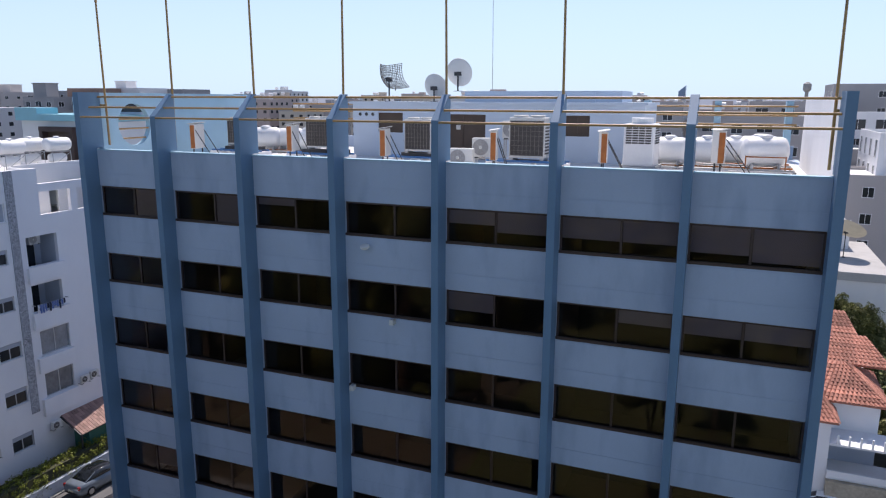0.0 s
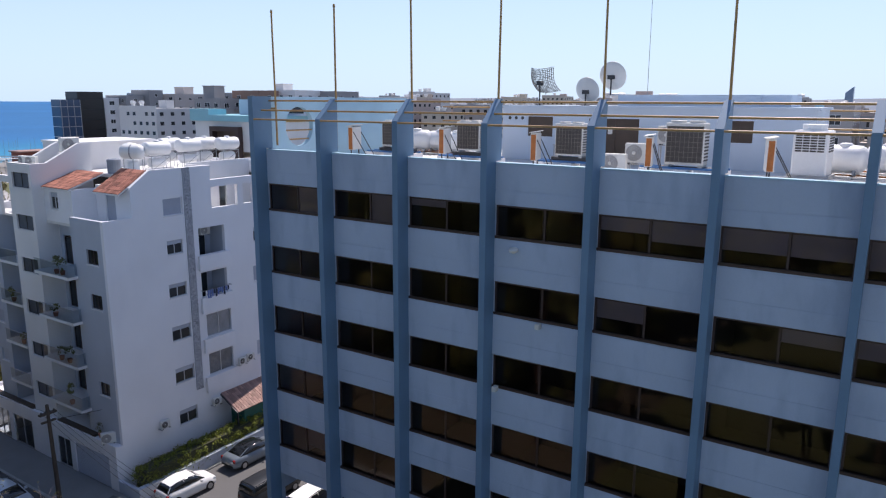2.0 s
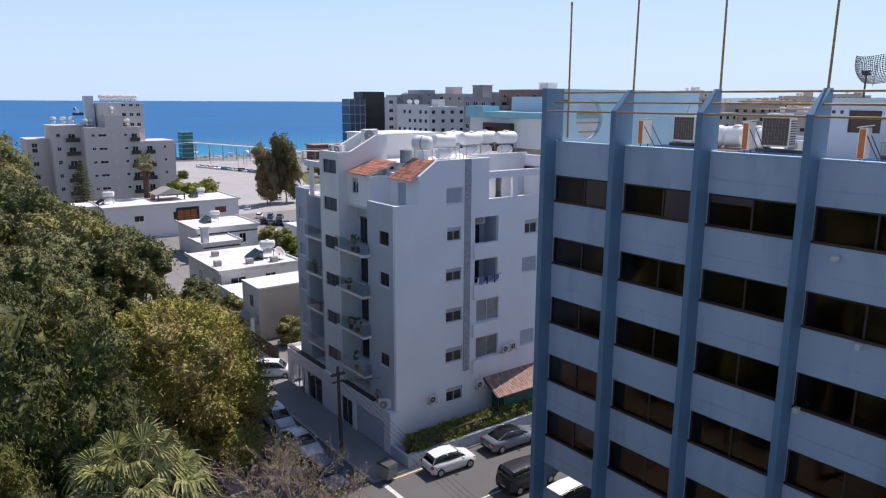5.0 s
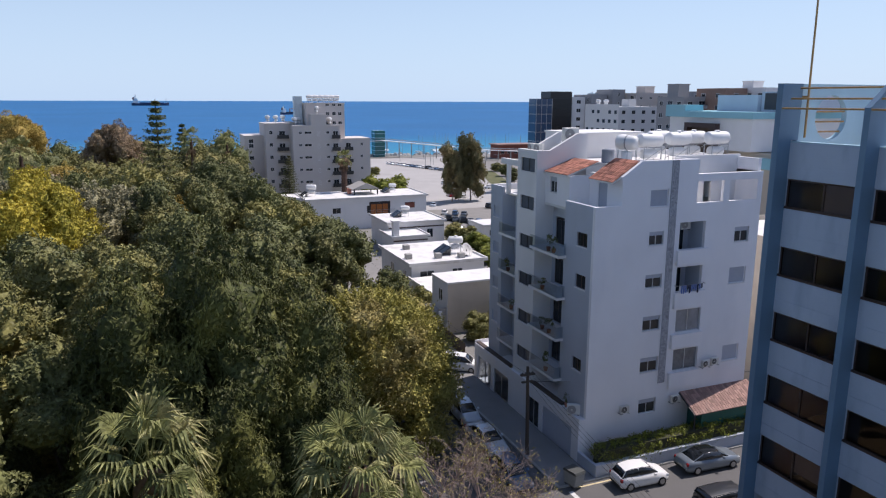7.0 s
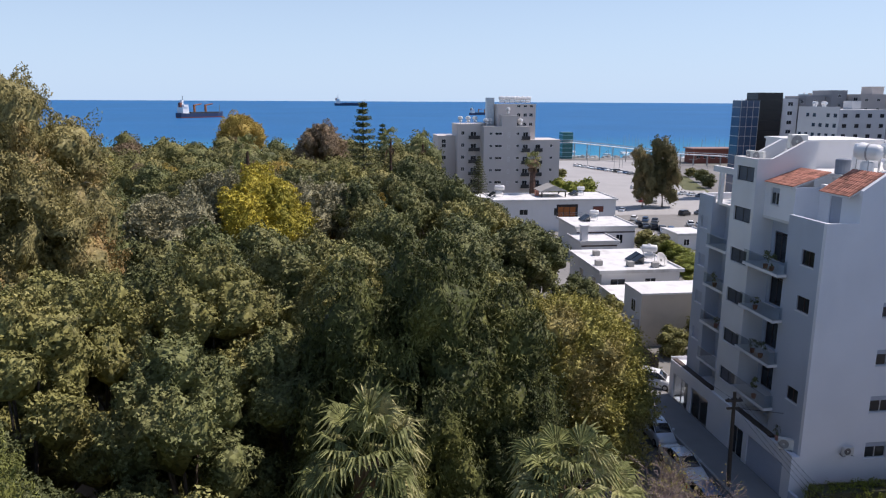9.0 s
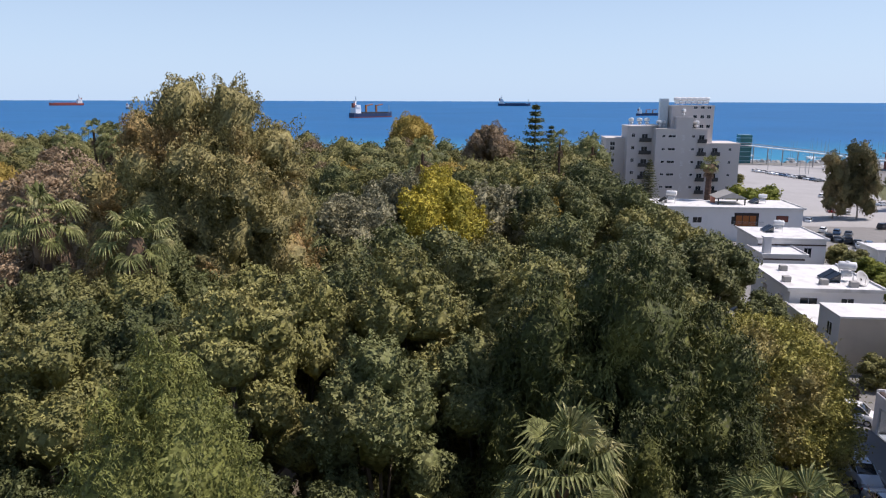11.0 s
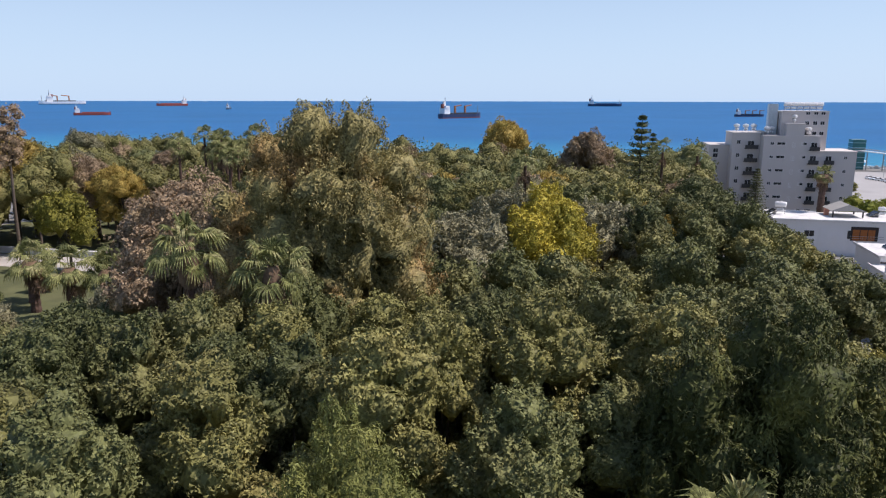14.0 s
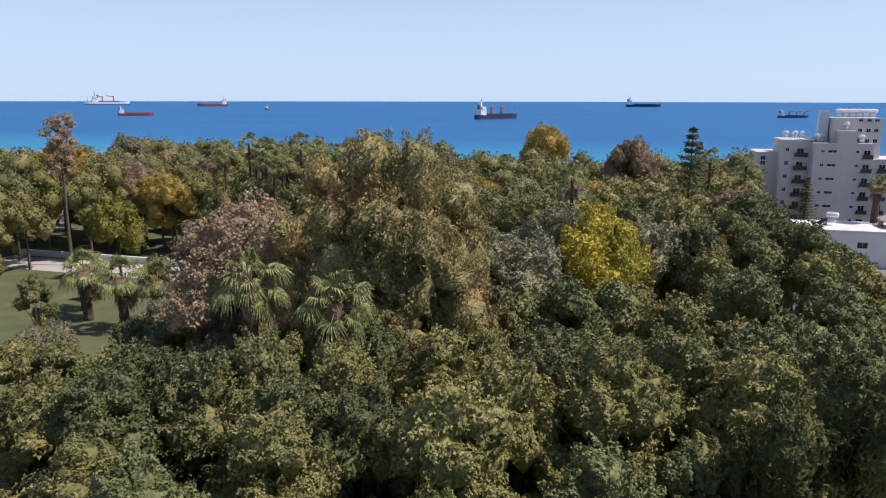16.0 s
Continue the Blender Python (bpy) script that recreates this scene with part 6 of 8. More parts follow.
    for i in range(n - 1):
        m.f += [(i * k + j, (i + 1) * k + j, (i + 1) * k + (j + 1) % k, i * k + (j + 1) % k) for j in range(k)]
    m.f += [tuple(range(k)), tuple(range(n * k - 1, (n - 1) * k - 1, -1))]
    return m


SHAPES = {  # y nose to tail, car faces +y; each: body sections, cabin sections
    "hatch": ([(1.95, 0.62, 0.5, 0.30, 0.5, 0.62), (1.8, 0.78, 0.66, 0.22, 0.52, 0.80), (1.2, 0.84, 0.72, 0.2, 0.62, 0.96), (0.7, 0.85, 0.78, 0.2, 0.66, 1.02), (-0.6, 0.86, 0.8, 0.2, 0.68, 1.04), (-1.5, 0.84, 0.78, 0.22, 0.68, 1.06), (-1.85, 0.78, 0.7, 0.28, 0.66, 1.0), (-1.95, 0.66, 0.6, 0.34, 0.6, 0.85)],
              [(1.0, 0.70, 0.64, 0.98, 1.0, 1.02), (0.35, 0.76, 0.60, 1.0, 1.22, 1.46), (-0.3, 0.78, 0.62, 1.0, 1.28, 1.56), (-1.0, 0.77, 0.61, 1.0, 1.27, 1.53), (-1.55, 0.74, 0.58, 1.0, 1.22, 1.42), (-1.82, 0.70, 0.64, 0.98, 1.0, 1.04)]),
    "sedan": ([(2.35, 0.66, 0.5, 0.32, 0.5, 0.62), (2.2, 0.82, 0.68, 0.24, 0.52, 0.76), (1.5, 0.88, 0.76, 0.2, 0.62, 0.92), (0.9, 0.89, 0.8, 0.2, 0.66, 0.98), (-0.8, 0.9, 0.82, 0.2, 0.68, 1.0), (-1.6, 0.89, 0.8, 0.2, 0.7, 1.02), (-2.2, 0.84, 0.72, 0.26, 0.7, 1.0), (-2.35, 0.74, 0.62, 0.34, 0.62, 0.86)],
              [(1.2, 0.72, 0.68, 0.95, 0.97, 0.99), (0.4, 0.8, 0.60, 0.97, 1.18, 1.38), (-0.3, 0.82, 0.62, 0.98, 1.22, 1.45), (-0.9, 0.81, 0.60, 0.98, 1.2, 1.40), (-1.75, 0.74, 0.68, 0.98, 1.0, 1.03)]),
    "van": ([(2.2, 0.78, 0.66, 0.3, 0.6, 0.86), (2.0, 0.86, 0.76, 0.22, 0.66, 1.0), (1.2, 0.9, 0.82, 0.2, 0.74, 1.12), (-1.8, 0.9, 0.84, 0.2, 0.76, 1.16), (-2.2, 0.84, 0.78, 0.26, 0.74, 1.12)],
            [(1.5, 0.76, 0.7, 1.05, 1.1, 1.14), (0.8, 0.82, 0.68, 1.1, 1.4, 1.72), (-0.5, 0.83, 0.7, 1.12, 1.46, 1.82), (-1.9, 0.82, 0.7, 1.12, 1.44, 1.78), (-2.15, 0.78, 0.68, 1.08, 1.3, 1.5)]),
}


def car(kind, color, label, group="parked cars", roof_mat=None, far=False):
    """A car on its wheels, facing +y; one far off has only its large parts."""
    body, cab = SHAPES[kind]
    t = thing("car", label, "car", group)
    part("body", hull(body), color, t, "", True)
    # cabin: painted roof over dark glass sides
    part("glasshouse", hull(cab), CARGLASS, t, "dark car windows", True)
    roof = M()
    mid = cab[1:-1]
    for y, wl, wh, z0, z1, z2 in mid:
        roof.v += [(-wh - 0.015, y, z2 - 0.035), (-wh * 0.8, y, z2 + 0.012), (0, y, z2 + 0.03), (wh * 0.8, y, z2 + 0.012), (wh + 0.015, y, z2 - 0.035)]
    roof.f = [(i * 5 + j, (i + 1) * 5 + j, (i + 1) * 5 + j + 1, i * 5 + j + 1) for i in range(len(mid) - 1) for j in range(4)]
    part("roof", roof, roof_mat or color, t, "", True)
    for side in (-1, 1) if not far else ():
        for a, b in ((0, 1), (-1, -2)):
            part("pillar", M().tube((side * (cab[a][2] + 0.02), cab[a][0], cab[a][5]), (side * (cab[b][2] + 0.005), cab[b][0], cab[b][5] - 0.02), 0.035, seg=5), color, t)
        yc = (cab[1][0] + cab[-2][0]) / 2
        part("pillar", M().tube((side * cab[2][1], yc, cab[2][3]), (side * (cab[2][2] + 0.01), yc, cab[2][5] - 0.03), 0.03, seg=5), color, t)
    L = body[0][0]
    wx = body[3][1] - 0.08
    for y in (L * 0.66, -L * 0.64):
        for s in (-1, 1):
            w = part("wheel", M().lathe([(0.24, -0.1), (0.31, -0.09), (0.32, 0.0), (0.31, 0.09), (0.24, 0.1)], pose(s * wx, y, 0.32, 0, 90), 16), TYRE, t)
            if not far:
                part("rim", M().lathe([(0.21, -0.02), (0.2, 0.02), (0.05, 0.03)], pose(s * (wx + 0.09), y, 0.32, 0, 90 * s), 12), RIM, w)
    for s in (-1, 1):
        part("headlight", M().bevel_box(s * 0.6 - 0.14, s * 0.6 + 0.14, L - 0.34, L - 0.06, 0.58, 0.74, 0.04), HEADL, t)
        if far:
            continue
        part("tail_light", M().bevel_box(s * 0.68 - 0.1, s * 0.68 + 0.1, -L + 0.0, -L + 0.16, 0.72, 0.94, 0.03), TAIL, t)
        part("mirror", M().bevel_box(s * 0.95 - 0.09, s * 0.95 + 0.09, cab[1][0] + 0.15, cab[1][0] + 0.32, 0.98, 1.12, 0.03), color, t)
    if far:
        return t
    part("bumper", M().box(-0.6, 0.6, L - 0.12, L + 0.03, 0.3, 0.42).box(-0.6, 0.6, -L - 0.03, -L + 0.1, 0.34, 0.46), TRIMB, t)
    part("plate", M().box(-0.26, 0.26, -L - 0.035, -L - 0.02, 0.5, 0.61), PLATE, t)
    return t


def park(t, x, y, turn, s=1.08):
    t.matrix_basis = pose(x, y, gz(x) + 0.03, 0, 0, turn) @ Matrix.Diagonal((s, s, s, 1))
    return t


WHITE_P, GREY_P, DARK_P, BLUE_P, RED_P, SILV_P = (paint("white", (0.78, 0.78, 0.77)), paint("grey", (0.13, 0.15, 0.17), 0.4), paint("black", (0.02, 0.022, 0.025)), paint("blue", (0.08, 0.15, 0.26), 0.3), paint("red", (0.38, 0.02, 0.025)), paint("silver", (0.60, 0.65, 0.70), 0.2))
SLATE_P = paint("slate", (0.22, 0.26, 0.30), 0.4)
park(car("hatch", WHITE_P, "small white hatchback parked by the garden wall"), -42.75, 27.7, -3)
park(car("sedan", SLATE_P, "blue-grey saloon with dark roof parked by the garden wall", roof_mat=CARGLASS), -42.8, 34.2, -3)
park(car("van", DARK_P, "black four-wheel-drive parked across the side street"), -37.4, 31.0, -2, 1.05)
park(car("van", WHITE_P, "white van parked beside the office building"), -33.3, 31.4, 2)
c1 = park(car("hatch", SILV_P, "pale blue-grey hatchback parked by the park"), -57.6, 20.0, -92)
park(car("sedan", SILV_P, "silver saloon parked under the trees"), -52.2, 19.6, -88)
park(car("hatch", BLUE_P, "dark blue hatchback half hidden by bare branches"), -46.5, 18.9, -90)
park(car("van", WHITE_P, "white estate car at the street corner"), -68.6, 24.2, -32, 0.98)
park(car("sedan", WHITE_P, "white saloon parked in a driveway"), 7.6, 50.6, 80)
lot = [car("hatch", WHITE_P, "white car in the car park", "car park cars", far=True), car("sedan", GREY_P, "grey car in the car park", "car park cars", far=True), car("sedan", RED_P, "red car in the car park", "car park cars", far=True), car("hatch", BLUE_P, "blue car in the car park", "car park cars", far=True), car("van", DARK_P, "dark car in the car park", "car park cars", far=True), car("sedan", SILV_P, "silver car in the car park", "car park cars", far=True)]
rng = random.Random(11)
spots = [(2, -260, 104, 75), (0, -255, 107, 75), (0, -213, 82, 60), (3, -209, 84, 60), (1, -205.5, 85.5, 60), (5, -184, 80.5, 70), (0, -181, 77, 70), (3, -175, 76, 70), (4, -166, 72, 50), (5, -238, 88, 60), (4, -224, 104, 30), (1, -227, 111, 30), (0, -231, 118, 30), (5, -254, 136, 40), (4, -250, 131, 40)]
spots += [(rng.choice((1, 3, 4, 0, 5, 4)), -406 + i * 3.6, 126 + i * 1.1, 20) for i in range(14)] + [(rng.choice((0, 5, 1)), -330 + i * 3.4, 82 - i * 0.5, 10) for i in range(6)]
spots += [(rng.choice((0, 1, 3, 4, 5)), -196 + i * 2.9, 92 + i * 1.2, 70) for i in range(7)] + [(rng.choice((0, 1, 3, 4, 5)), -235 + i * 2.9, 128 + i * 1.5, 60) for i in range(7)]
spots += [(rng.choice((0, 1, 3, 5, 0, 4)), -172 + i * 3.0, 67 + i * 1.3, 60) for i in range(5)] + [(rng.choice((0, 1, 3, 5, 4)), -196 + i * 3.2, 76 + i * 1.0, 75) for i in range(6)] + [(rng.choice((0, 1, 5, 4)), -300 + i * 3.6, 118 + i * 2.0, 20) for i in range(9)]
done = set()
for i, x, y, a in spots:
    if i in done:
        at = pose(x, y, gz(x) + 0.05, 0, 0, a) @ Matrix.Diagonal((1.08, 1.08, 1.08, 1))
        copy_thing(lot[i], at).matrix_basis = at
    else:
        park(lot[i], x, y, a)
        done.add(i)
# dark slatted fence beside the cream house
fence = thing("fence", "dark brown slatted timber fence by the corner yard", "fence")
for i in range(22):
    part("slat", M().box(-79.6 + i * 0.36, -79.32 + i * 0.36, 26.3, 26.34, gz(-76), gz(-76) + 1.7), BROWN, fence)
for z in (0.35, 1.3):
    part("fence_rail", M().box(-79.7, -71.7, 26.34, 26.4, gz(-76) + z, gz(-76) + z + 0.09), BROWN, fence)

# ---- other buildings ----
PANE_MESH = {}


def window_mesh(w, h, axis):
    """A dark pane in a slim frame, standing proud of a wall, centred on the origin."""
    key = (round(w, 2), round(h, 2), axis)
    if key not in PANE_MESH:
        f, g = M(), M()
        d = 0.06
        def bx(m, u0, u1, z0, z1, t0, t1):
            if axis == "x":
                m.box(u0, u1, t0, t1, z0, z1)
            else:
                m.box(t0, t1, u0, u1, z0, z1)
        bx(g, -w / 2, w / 2, -h / 2, h / 2, -0.03, 0.03)
        for u0, u1, z0, z1 in ((-w / 2 - 0.06, w / 2 + 0.06, -h / 2 - 0.08, -h / 2), (-w / 2 - 0.06, w / 2 + 0.06, h / 2, h / 2 + 0.06), (-w / 2 - 0.06, -w / 2, -h / 2, h / 2), (w / 2, w / 2 + 0.06, -h / 2, h / 2), (-0.025, 0.025, -h / 2, h / 2)):
            bx(f, u0, u1, z0, z1, -d, d)
        PANE_MESH[key] = (g.mesh("pane", GLASS_DARK), f.mesh("window", WHITE_WALL))
    return PANE_MESH[key]


def add_window(parent, axis, pos, u, z, w, h):
    g, f = window_mesh(w, h, axis)
    loc = (u, pos, z) if axis == "x" else (pos, u, z)
    fr = part("window", f, None, parent)
    fr.location = loc
    part("pane", g, None, fr)


def block(label, x0, x1, y0, y1, z1, wall, faces, storey=3.4, bay=3.6, win=(1.5, 1.2), balcony=(), parapet=0.6, roof=None, z0=None, skip=0.0, seed=1, name="building", category="building", top_room=None):
    """A building with storeys: walls, roof, windows on the faces named (-y, +y, +x, -x), balconies on some bays."""
    rnd = random.Random(seed)
    z0 = gz((x0 + x1) / 2) - 1.5 if z0 is None else z0
    t = thing(name, label, category)
    part("wall", M().box(x0, x1, y0, y1, z0, z1), wall, t)
    p = M()
    for a in ((x0, x1, y0, y0 + 0.2), (x0, x1, y1 - 0.2, y1), (x0, x0 + 0.2, y0 + 0.2, y1 - 0.2), (x1 - 0.2, x1, y0 + 0.2, y1 - 0.2)):
        p.box(*a, z1 + 0.002, z1 + parapet)
    part("parapet", p, wall, t)
    part("roof", M().box(x0 + 0.2, x1 - 0.2, y0 + 0.2, y1 - 0.2, z1 + 0.002, z1 + 0.1), roof or ROOF_WHITE, t)
    rows = max(1, int((z1 - z0 - 2.0) / storey))
    for face in faces:
        axis, pos, u0, u1 = {"-y": ("x", y0, x0, x1), "+y": ("x", y1, x0, x1), "+x": ("y", x1, y0, y1), "-x": ("y", x0, y0, y1)}[face]
        n = max(1, int((u1 - u0 - 0.8) / bay))
        for r in range(rows):
            z = z1 - 1.5 - r * storey
            for i in range(n):
                u = u0 + (u1 - u0) * (i + 0.5) / n
                if rnd.random() < skip:
                    continue
                if i in balcony:
                    s = -1 if face in ("-y", "-x") else 1
                    out = M()
                    w = (u1 - u0) / n * 0.46
                    lo, hi = sorted((pos, pos + s * 1.1))
                    def bb(a, b, c, d, e, f):
                        out.box(*((a, b, c, d) if axis == "x" else (c, d, a, b)), e, f)
                    bb(u - w, u + w, lo, hi, z - 1.45, z - 1.3)
                    edge = pos + s * 1.1
                    lo2, hi2 = sorted((edge, edge - s * 0.08))
                    bb(u - w, u + w, lo2, hi2, z - 1.3, z - 0.35)
                    part("balcony", out, wall, t)
                    add_window(t, axis, pos, u, z - 0.2, min(2.2, w * 1.5), 2.0)
                else:
                    add_window(t, axis, pos, u, z, *win)
    if top_room:
        a0, a1, b0, b1, h = top_room
        part("roof_room", M().box(a0, a1, b0, b1, z1 + 0.1, z1 + h).box(a0 - 0.2, a1 + 0.2, b0 - 0.2, b1 + 0.2, z1 + h, z1 + h + 0.2), wall, t)
    return t


# cream corner house and the flat-roofed houses beyond it
t = thing("cream_house", "cream two-storey house with blank side wall and white roof", "house")
part("wall", M().box(-86.0, -80.8, 28.0, 37.5, -4.5, 3.4), BEIGE, t, "plain cream side wall")
part("front_wall", M().box(-86.0, -80.85, 27.97, 28.0, -4.5, 3.4), WHITE_WALL, t)
part("roof", M().box(-86.1, -80.7, 27.9, 37.6, 3.4, 3.6), ROOF_WHITE, t)
part("balcony", M().box(-86.0, -81.2, 26.9, 27.97, -0.6, -0.4).box(-81.4, -81.2, 26.9, 27.97, -0.4, 0.3), CONC, t)
part("porch_pillar", M().box(-81.3, -80.9, 26.9, 27.3, -4.0, 0.0), WHITE_WALL, t)
add_window(t, "x", 27.97, -83.0, 1.6, 1.1, 1.4)
part("side_annex", M().box(-85.5, -80.9, 37.6, 42.0, -4.5, 0.6).box(-85.6, -80.8, 37.5, 42.1, 0.6, 0.75), WHITE_WALL, t)


def flat_house(label, rects, z, h, windows=(), band=None):
    """A one-storey flat-roofed house from rectangles (x0, x1, y0, y1) sharing a roof height."""
    t = thing("flat_roofed_house", label, "house", "flat-roofed houses")
    for x0, x1, y0, y1 in rects:
        part("wall", M().box(x0, x1, y0, y1, z - h, z), WHITE_WALL, t)
        part("roof", M().box(x0 - 0.5, x1 + 0.5, y0 - 0.5, y1 + 0.5, z, z + 0.22).box(x0 - 0.5, x1 + 0.5, y0 - 0.5, y0 - 0.3, z + 0.22, z + 0.5).box(x0 - 0.5, x1 + 0.5, y1 + 0.3, y1 + 0.5, z + 0.22, z + 0.5).box(x1 + 0.3, x1 + 0.5, y0 - 0.3, y1 + 0.3, z + 0.22, z + 0.5), ROOF_WHITE, t, "white flat roof with low upstand")
        if band:
            part("band", M().box(x1 + 0.01, x1 + 0.05, y0, y1, z - band - 0.3, z - band), FRAME, t)
    for axis, pos, u, zz, w, hh in windows:
        add_window(t, axis, pos, u, zz, w, hh)
    return t


flat_house("low white house with wide flat roof", [(-116, -101, 30.5, 42.5)], 1.0, 7.0, [("y", -101, 33, -0.4, 2.2, 0.9), ("y", -101, 38, -0.4, 1.6, 0.9), ("x", 30.5, -104, -1, 1.6, 1.4), ("x", 30.5, -110, -1, 1.6, 1.4)])
flat_house("small white lean-to with flat roof", [(-99.4, -88.6, 30.0, 34.0)], -0.7, 5.0, [("y", -88.6, 32, -2.0, 1.6, 1.2)])
flat_house("white two-level house with dark band under the roof", [(-165, -151.5, 43.2, 56.5)], -1.7, 7.0, [("y", -151.5, 53, -4.2, 1.4, 1.9), ("y", -151.5, 46.5, -3.6, 2.6, 1.0), ("y", -151.5, 50, -3.0, 0.6, 0.5)], 0.8)
flat_house("white annex with dark band and chimney", [(-151.0, -143, 41.5, 49.2)], -3.2, 5.0, [], 0.5)
h3 = flat_house("long white two-storey house with brown shutters", [(-206, -190.5, 33, 67), (-205, -195, 28, 33)], -1.2, 9.5, [("y", -190.5, 41, -4.2, 2.2, 1.4), ("y", -190.5, 52, -4.2, 5.0, 2.0), ("y", -190.5, 62, -3.6, 3.0, 1.6), ("y", -190.5, 56, -7.6, 3.0, 1.6)])
flat_house("small white house by the car park", [(-183, -170, 88, 104)], -3.2, 6.5, [("y", -170, 94, -5.2, 1.8, 1.4)])
# no real recess: a dark sheet on the wall paints its shade
part("terrace_recess", M().box(-190.49, -190.40, 50.2, 56.2, -5.6, -2.2), DARK, h3, "flat dark panel for terrace recess shade")
for k in range(3):
    part("door", M().box(-190.39, -190.34, 50.6 + k * 1.7, 52.1 + k * 1.7, -5.5, -2.9), RUST, h3, "red-brown timber door")
part("shutter", M().box(-190.45, -190.36, 60.6, 63.4, -4.3, -2.9), BRICKRED, h3, "red-brown window shutter")
part("terrace_rail", M().tube((-190.2, 50.0, -4.5), (-190.2, 57.5, -4.5), 0.05, seg=5).tube((-190.2, 50.0, -5.0), (-190.2, 57.5, -5.0), 0.04, seg=5), STEEL, h3)
part("chimney", M().box(-200.5, -199.5, 46.6, 47.6, -0.98, 0.6), TILE, h3, "red clay chimney")
flat_house("small cream outbuilding beside the parked cars", [(-160, -152, 67, 74)], -3.8, 5.5, [("y", -152, 69, -5.4, 1.2, 1.3), ("y", -152, 72, -5.4, 1.2, 1.3)])
t = thing("roof_canopy", "pitched grey canopy over a roof terrace", "canopy")
part("canopy", M().prism([(47, 0.7), (55, 0.7), (51, 2.3)], "x", -203.5, -196), CONC, t)
for x in (-203, -196.5):
    for y in (47.6, 54.4):
        part("post", M().box(x - 0.15, x + 0.15, y - 0.15, y + 0.15, -0.98, 0.7), STEEL_DARK, t)
solid("chimney", M().bevel_box(-144.6, -143.4, 41.6, 43.0, -2.98, 0.2, 0.05).box(-144.8, -143.2, 41.4, 43.2, 0.2, 0.45), WHITE_WALL, "white chimney stack on the annex roof", "chimney")
# solar sets on the houses
for x, y, z, s in ((-160, 50, -1.48, 1.0), (-106.5, 40.0, 1.22, 1.1), (-199, 36, -0.98, 1.3), (-200, 60, -0.98, 1.0)):
    t = copy_thing(first, pose(x, y, z, 0, 0, 70))
    t.matrix_basis = pose(x, y, z, 0, 0, 70) @ Matrix.Diagonal((s, s, s, 1))
    c = thing("solar_collector", "dark tilted solar collector on a flat roof", "solar collector", "solar collectors")
    for k in range(2):
        part("collector", M().prism([(y - 3.2, z + 0.15), (y - 1.4, z + 1.3), (y - 1.46, z + 1.4), (y - 3.26, z + 0.25)], "x", x - 1.6 + k * 1.7, x - 0.1 + k * 1.7), GLASS_DARK, c)
    part("frame", M().box(x - 1.6, x + 1.6, y - 1.5, y - 1.4, z, z + 1.2).box(x - 1.6, x + 1.6, y - 3.2, y - 3.1, z, z + 0.14), STEEL, c)
dish(-104.0, 46.8 - 6, 1.22, 1.1, 120, 60, "large pale satellite dish on a house roof", post=0.8)
for x, y in ((-112.0, 33.5), (-105.2, 31.5), (-104.0, 36.0), (-103.0, 39.5)):
    solid("roof_vent", M().bevel_box(x - 0.5, x + 0.5, y - 0.5, y + 0.5, 1.22, 2.0, 0.05), CONC, "square grey roof vent", "vent", "roof vents")

# hotel block beyond the houses
hotel = thing("hotel_tower", "pinkish-grey ten-storey block with stepped roof and tanks", "apartment building")
hotel.matrix_basis = pose(0, 3.3, -3.2)
X = -236.0
for nm, x0, x1, y0, y1, z1, lb in (("main_wall", X - 16, X, 35.0, 50.5, 20.0, "plain pinkish-grey wall"), ("low_wing", X - 14, X - 0.5, 50.5, 61.0, 15.6, ""), ("rear_wing", X - 24, X - 10, 21.0, 29.0, 16.5, ""), ("upper_block", X - 14, X - 3, 40.0, 53.0, 27.2, ""), ("stair_block", X - 6, X + 0.05, 41.0, 46.0, 23.6, ""), ("side_wing", X - 18, X - 5, 27.0, 35.0, 20.6, "")):
    part(nm, M().box(x0, x1, y0, y1, -13, z1).box(x0 - 0.15, x1 + 0.15, y0 - 0.15, y1 + 0.15, z1, z1 + 0.35), HOTEL, hotel, lb)
for r in range(7):
    z = 18.0 - r * 4.0
    for y, w in ((37.4, 0.9), (40.0, 2.4), (46.2, 1.4)):
        add_window(hotel, "y", X + 0.0, y, z, w, 0.7)
    add_window(hotel, "y", X, 43.4, z - 0.4, 0.7, 1.3)
    part("balcony", M().box(X, X + 1.1, 47.6, 50.4, z - 2.0, z - 1.8).box(X + 1.0, X + 1.1, 47.6, 50.4, z - 1.8, z - 0.8), STEEL_DARK, hotel, "dark balcony rail")
    add_window(hotel, "y", X, 49.0, z - 0.6, 1.6, 2.0)
    if r > 0:
        add_window(hotel, "y", X - 0.5, 58.0, z, 0.8, 0.8)
        part("balcony", M().box(X - 0.5, X + 0.6, 52.0, 54.8, z - 2.0, z - 1.8).box(X + 0.5, X + 0.6, 52.0, 54.8, z - 1.8, z - 0.8), STEEL_DARK, hotel)
        add_window(hotel, "y", X - 0.5, 53.4, z - 0.6, 1.6, 2.0)
    part("balcony", M().box(X - 5, X - 3.8, 30.6, 34.4, z - 2.0, z - 1.8).box(X - 3.9, X - 3.8, 30.6, 34.4, z - 1.8, z - 0.8), STEEL_DARK, hotel)
    add_window(hotel, "y", X - 5, 32.4, z - 0.6, 1.8, 2.0)
    add_window(hotel, "y", X - 5, 28.8, z, 1.0, 1.1)
    add_window(hotel, "y", X - 10, 23.0, z - 0.5 if r else z - 3, 1.4, 1.2)
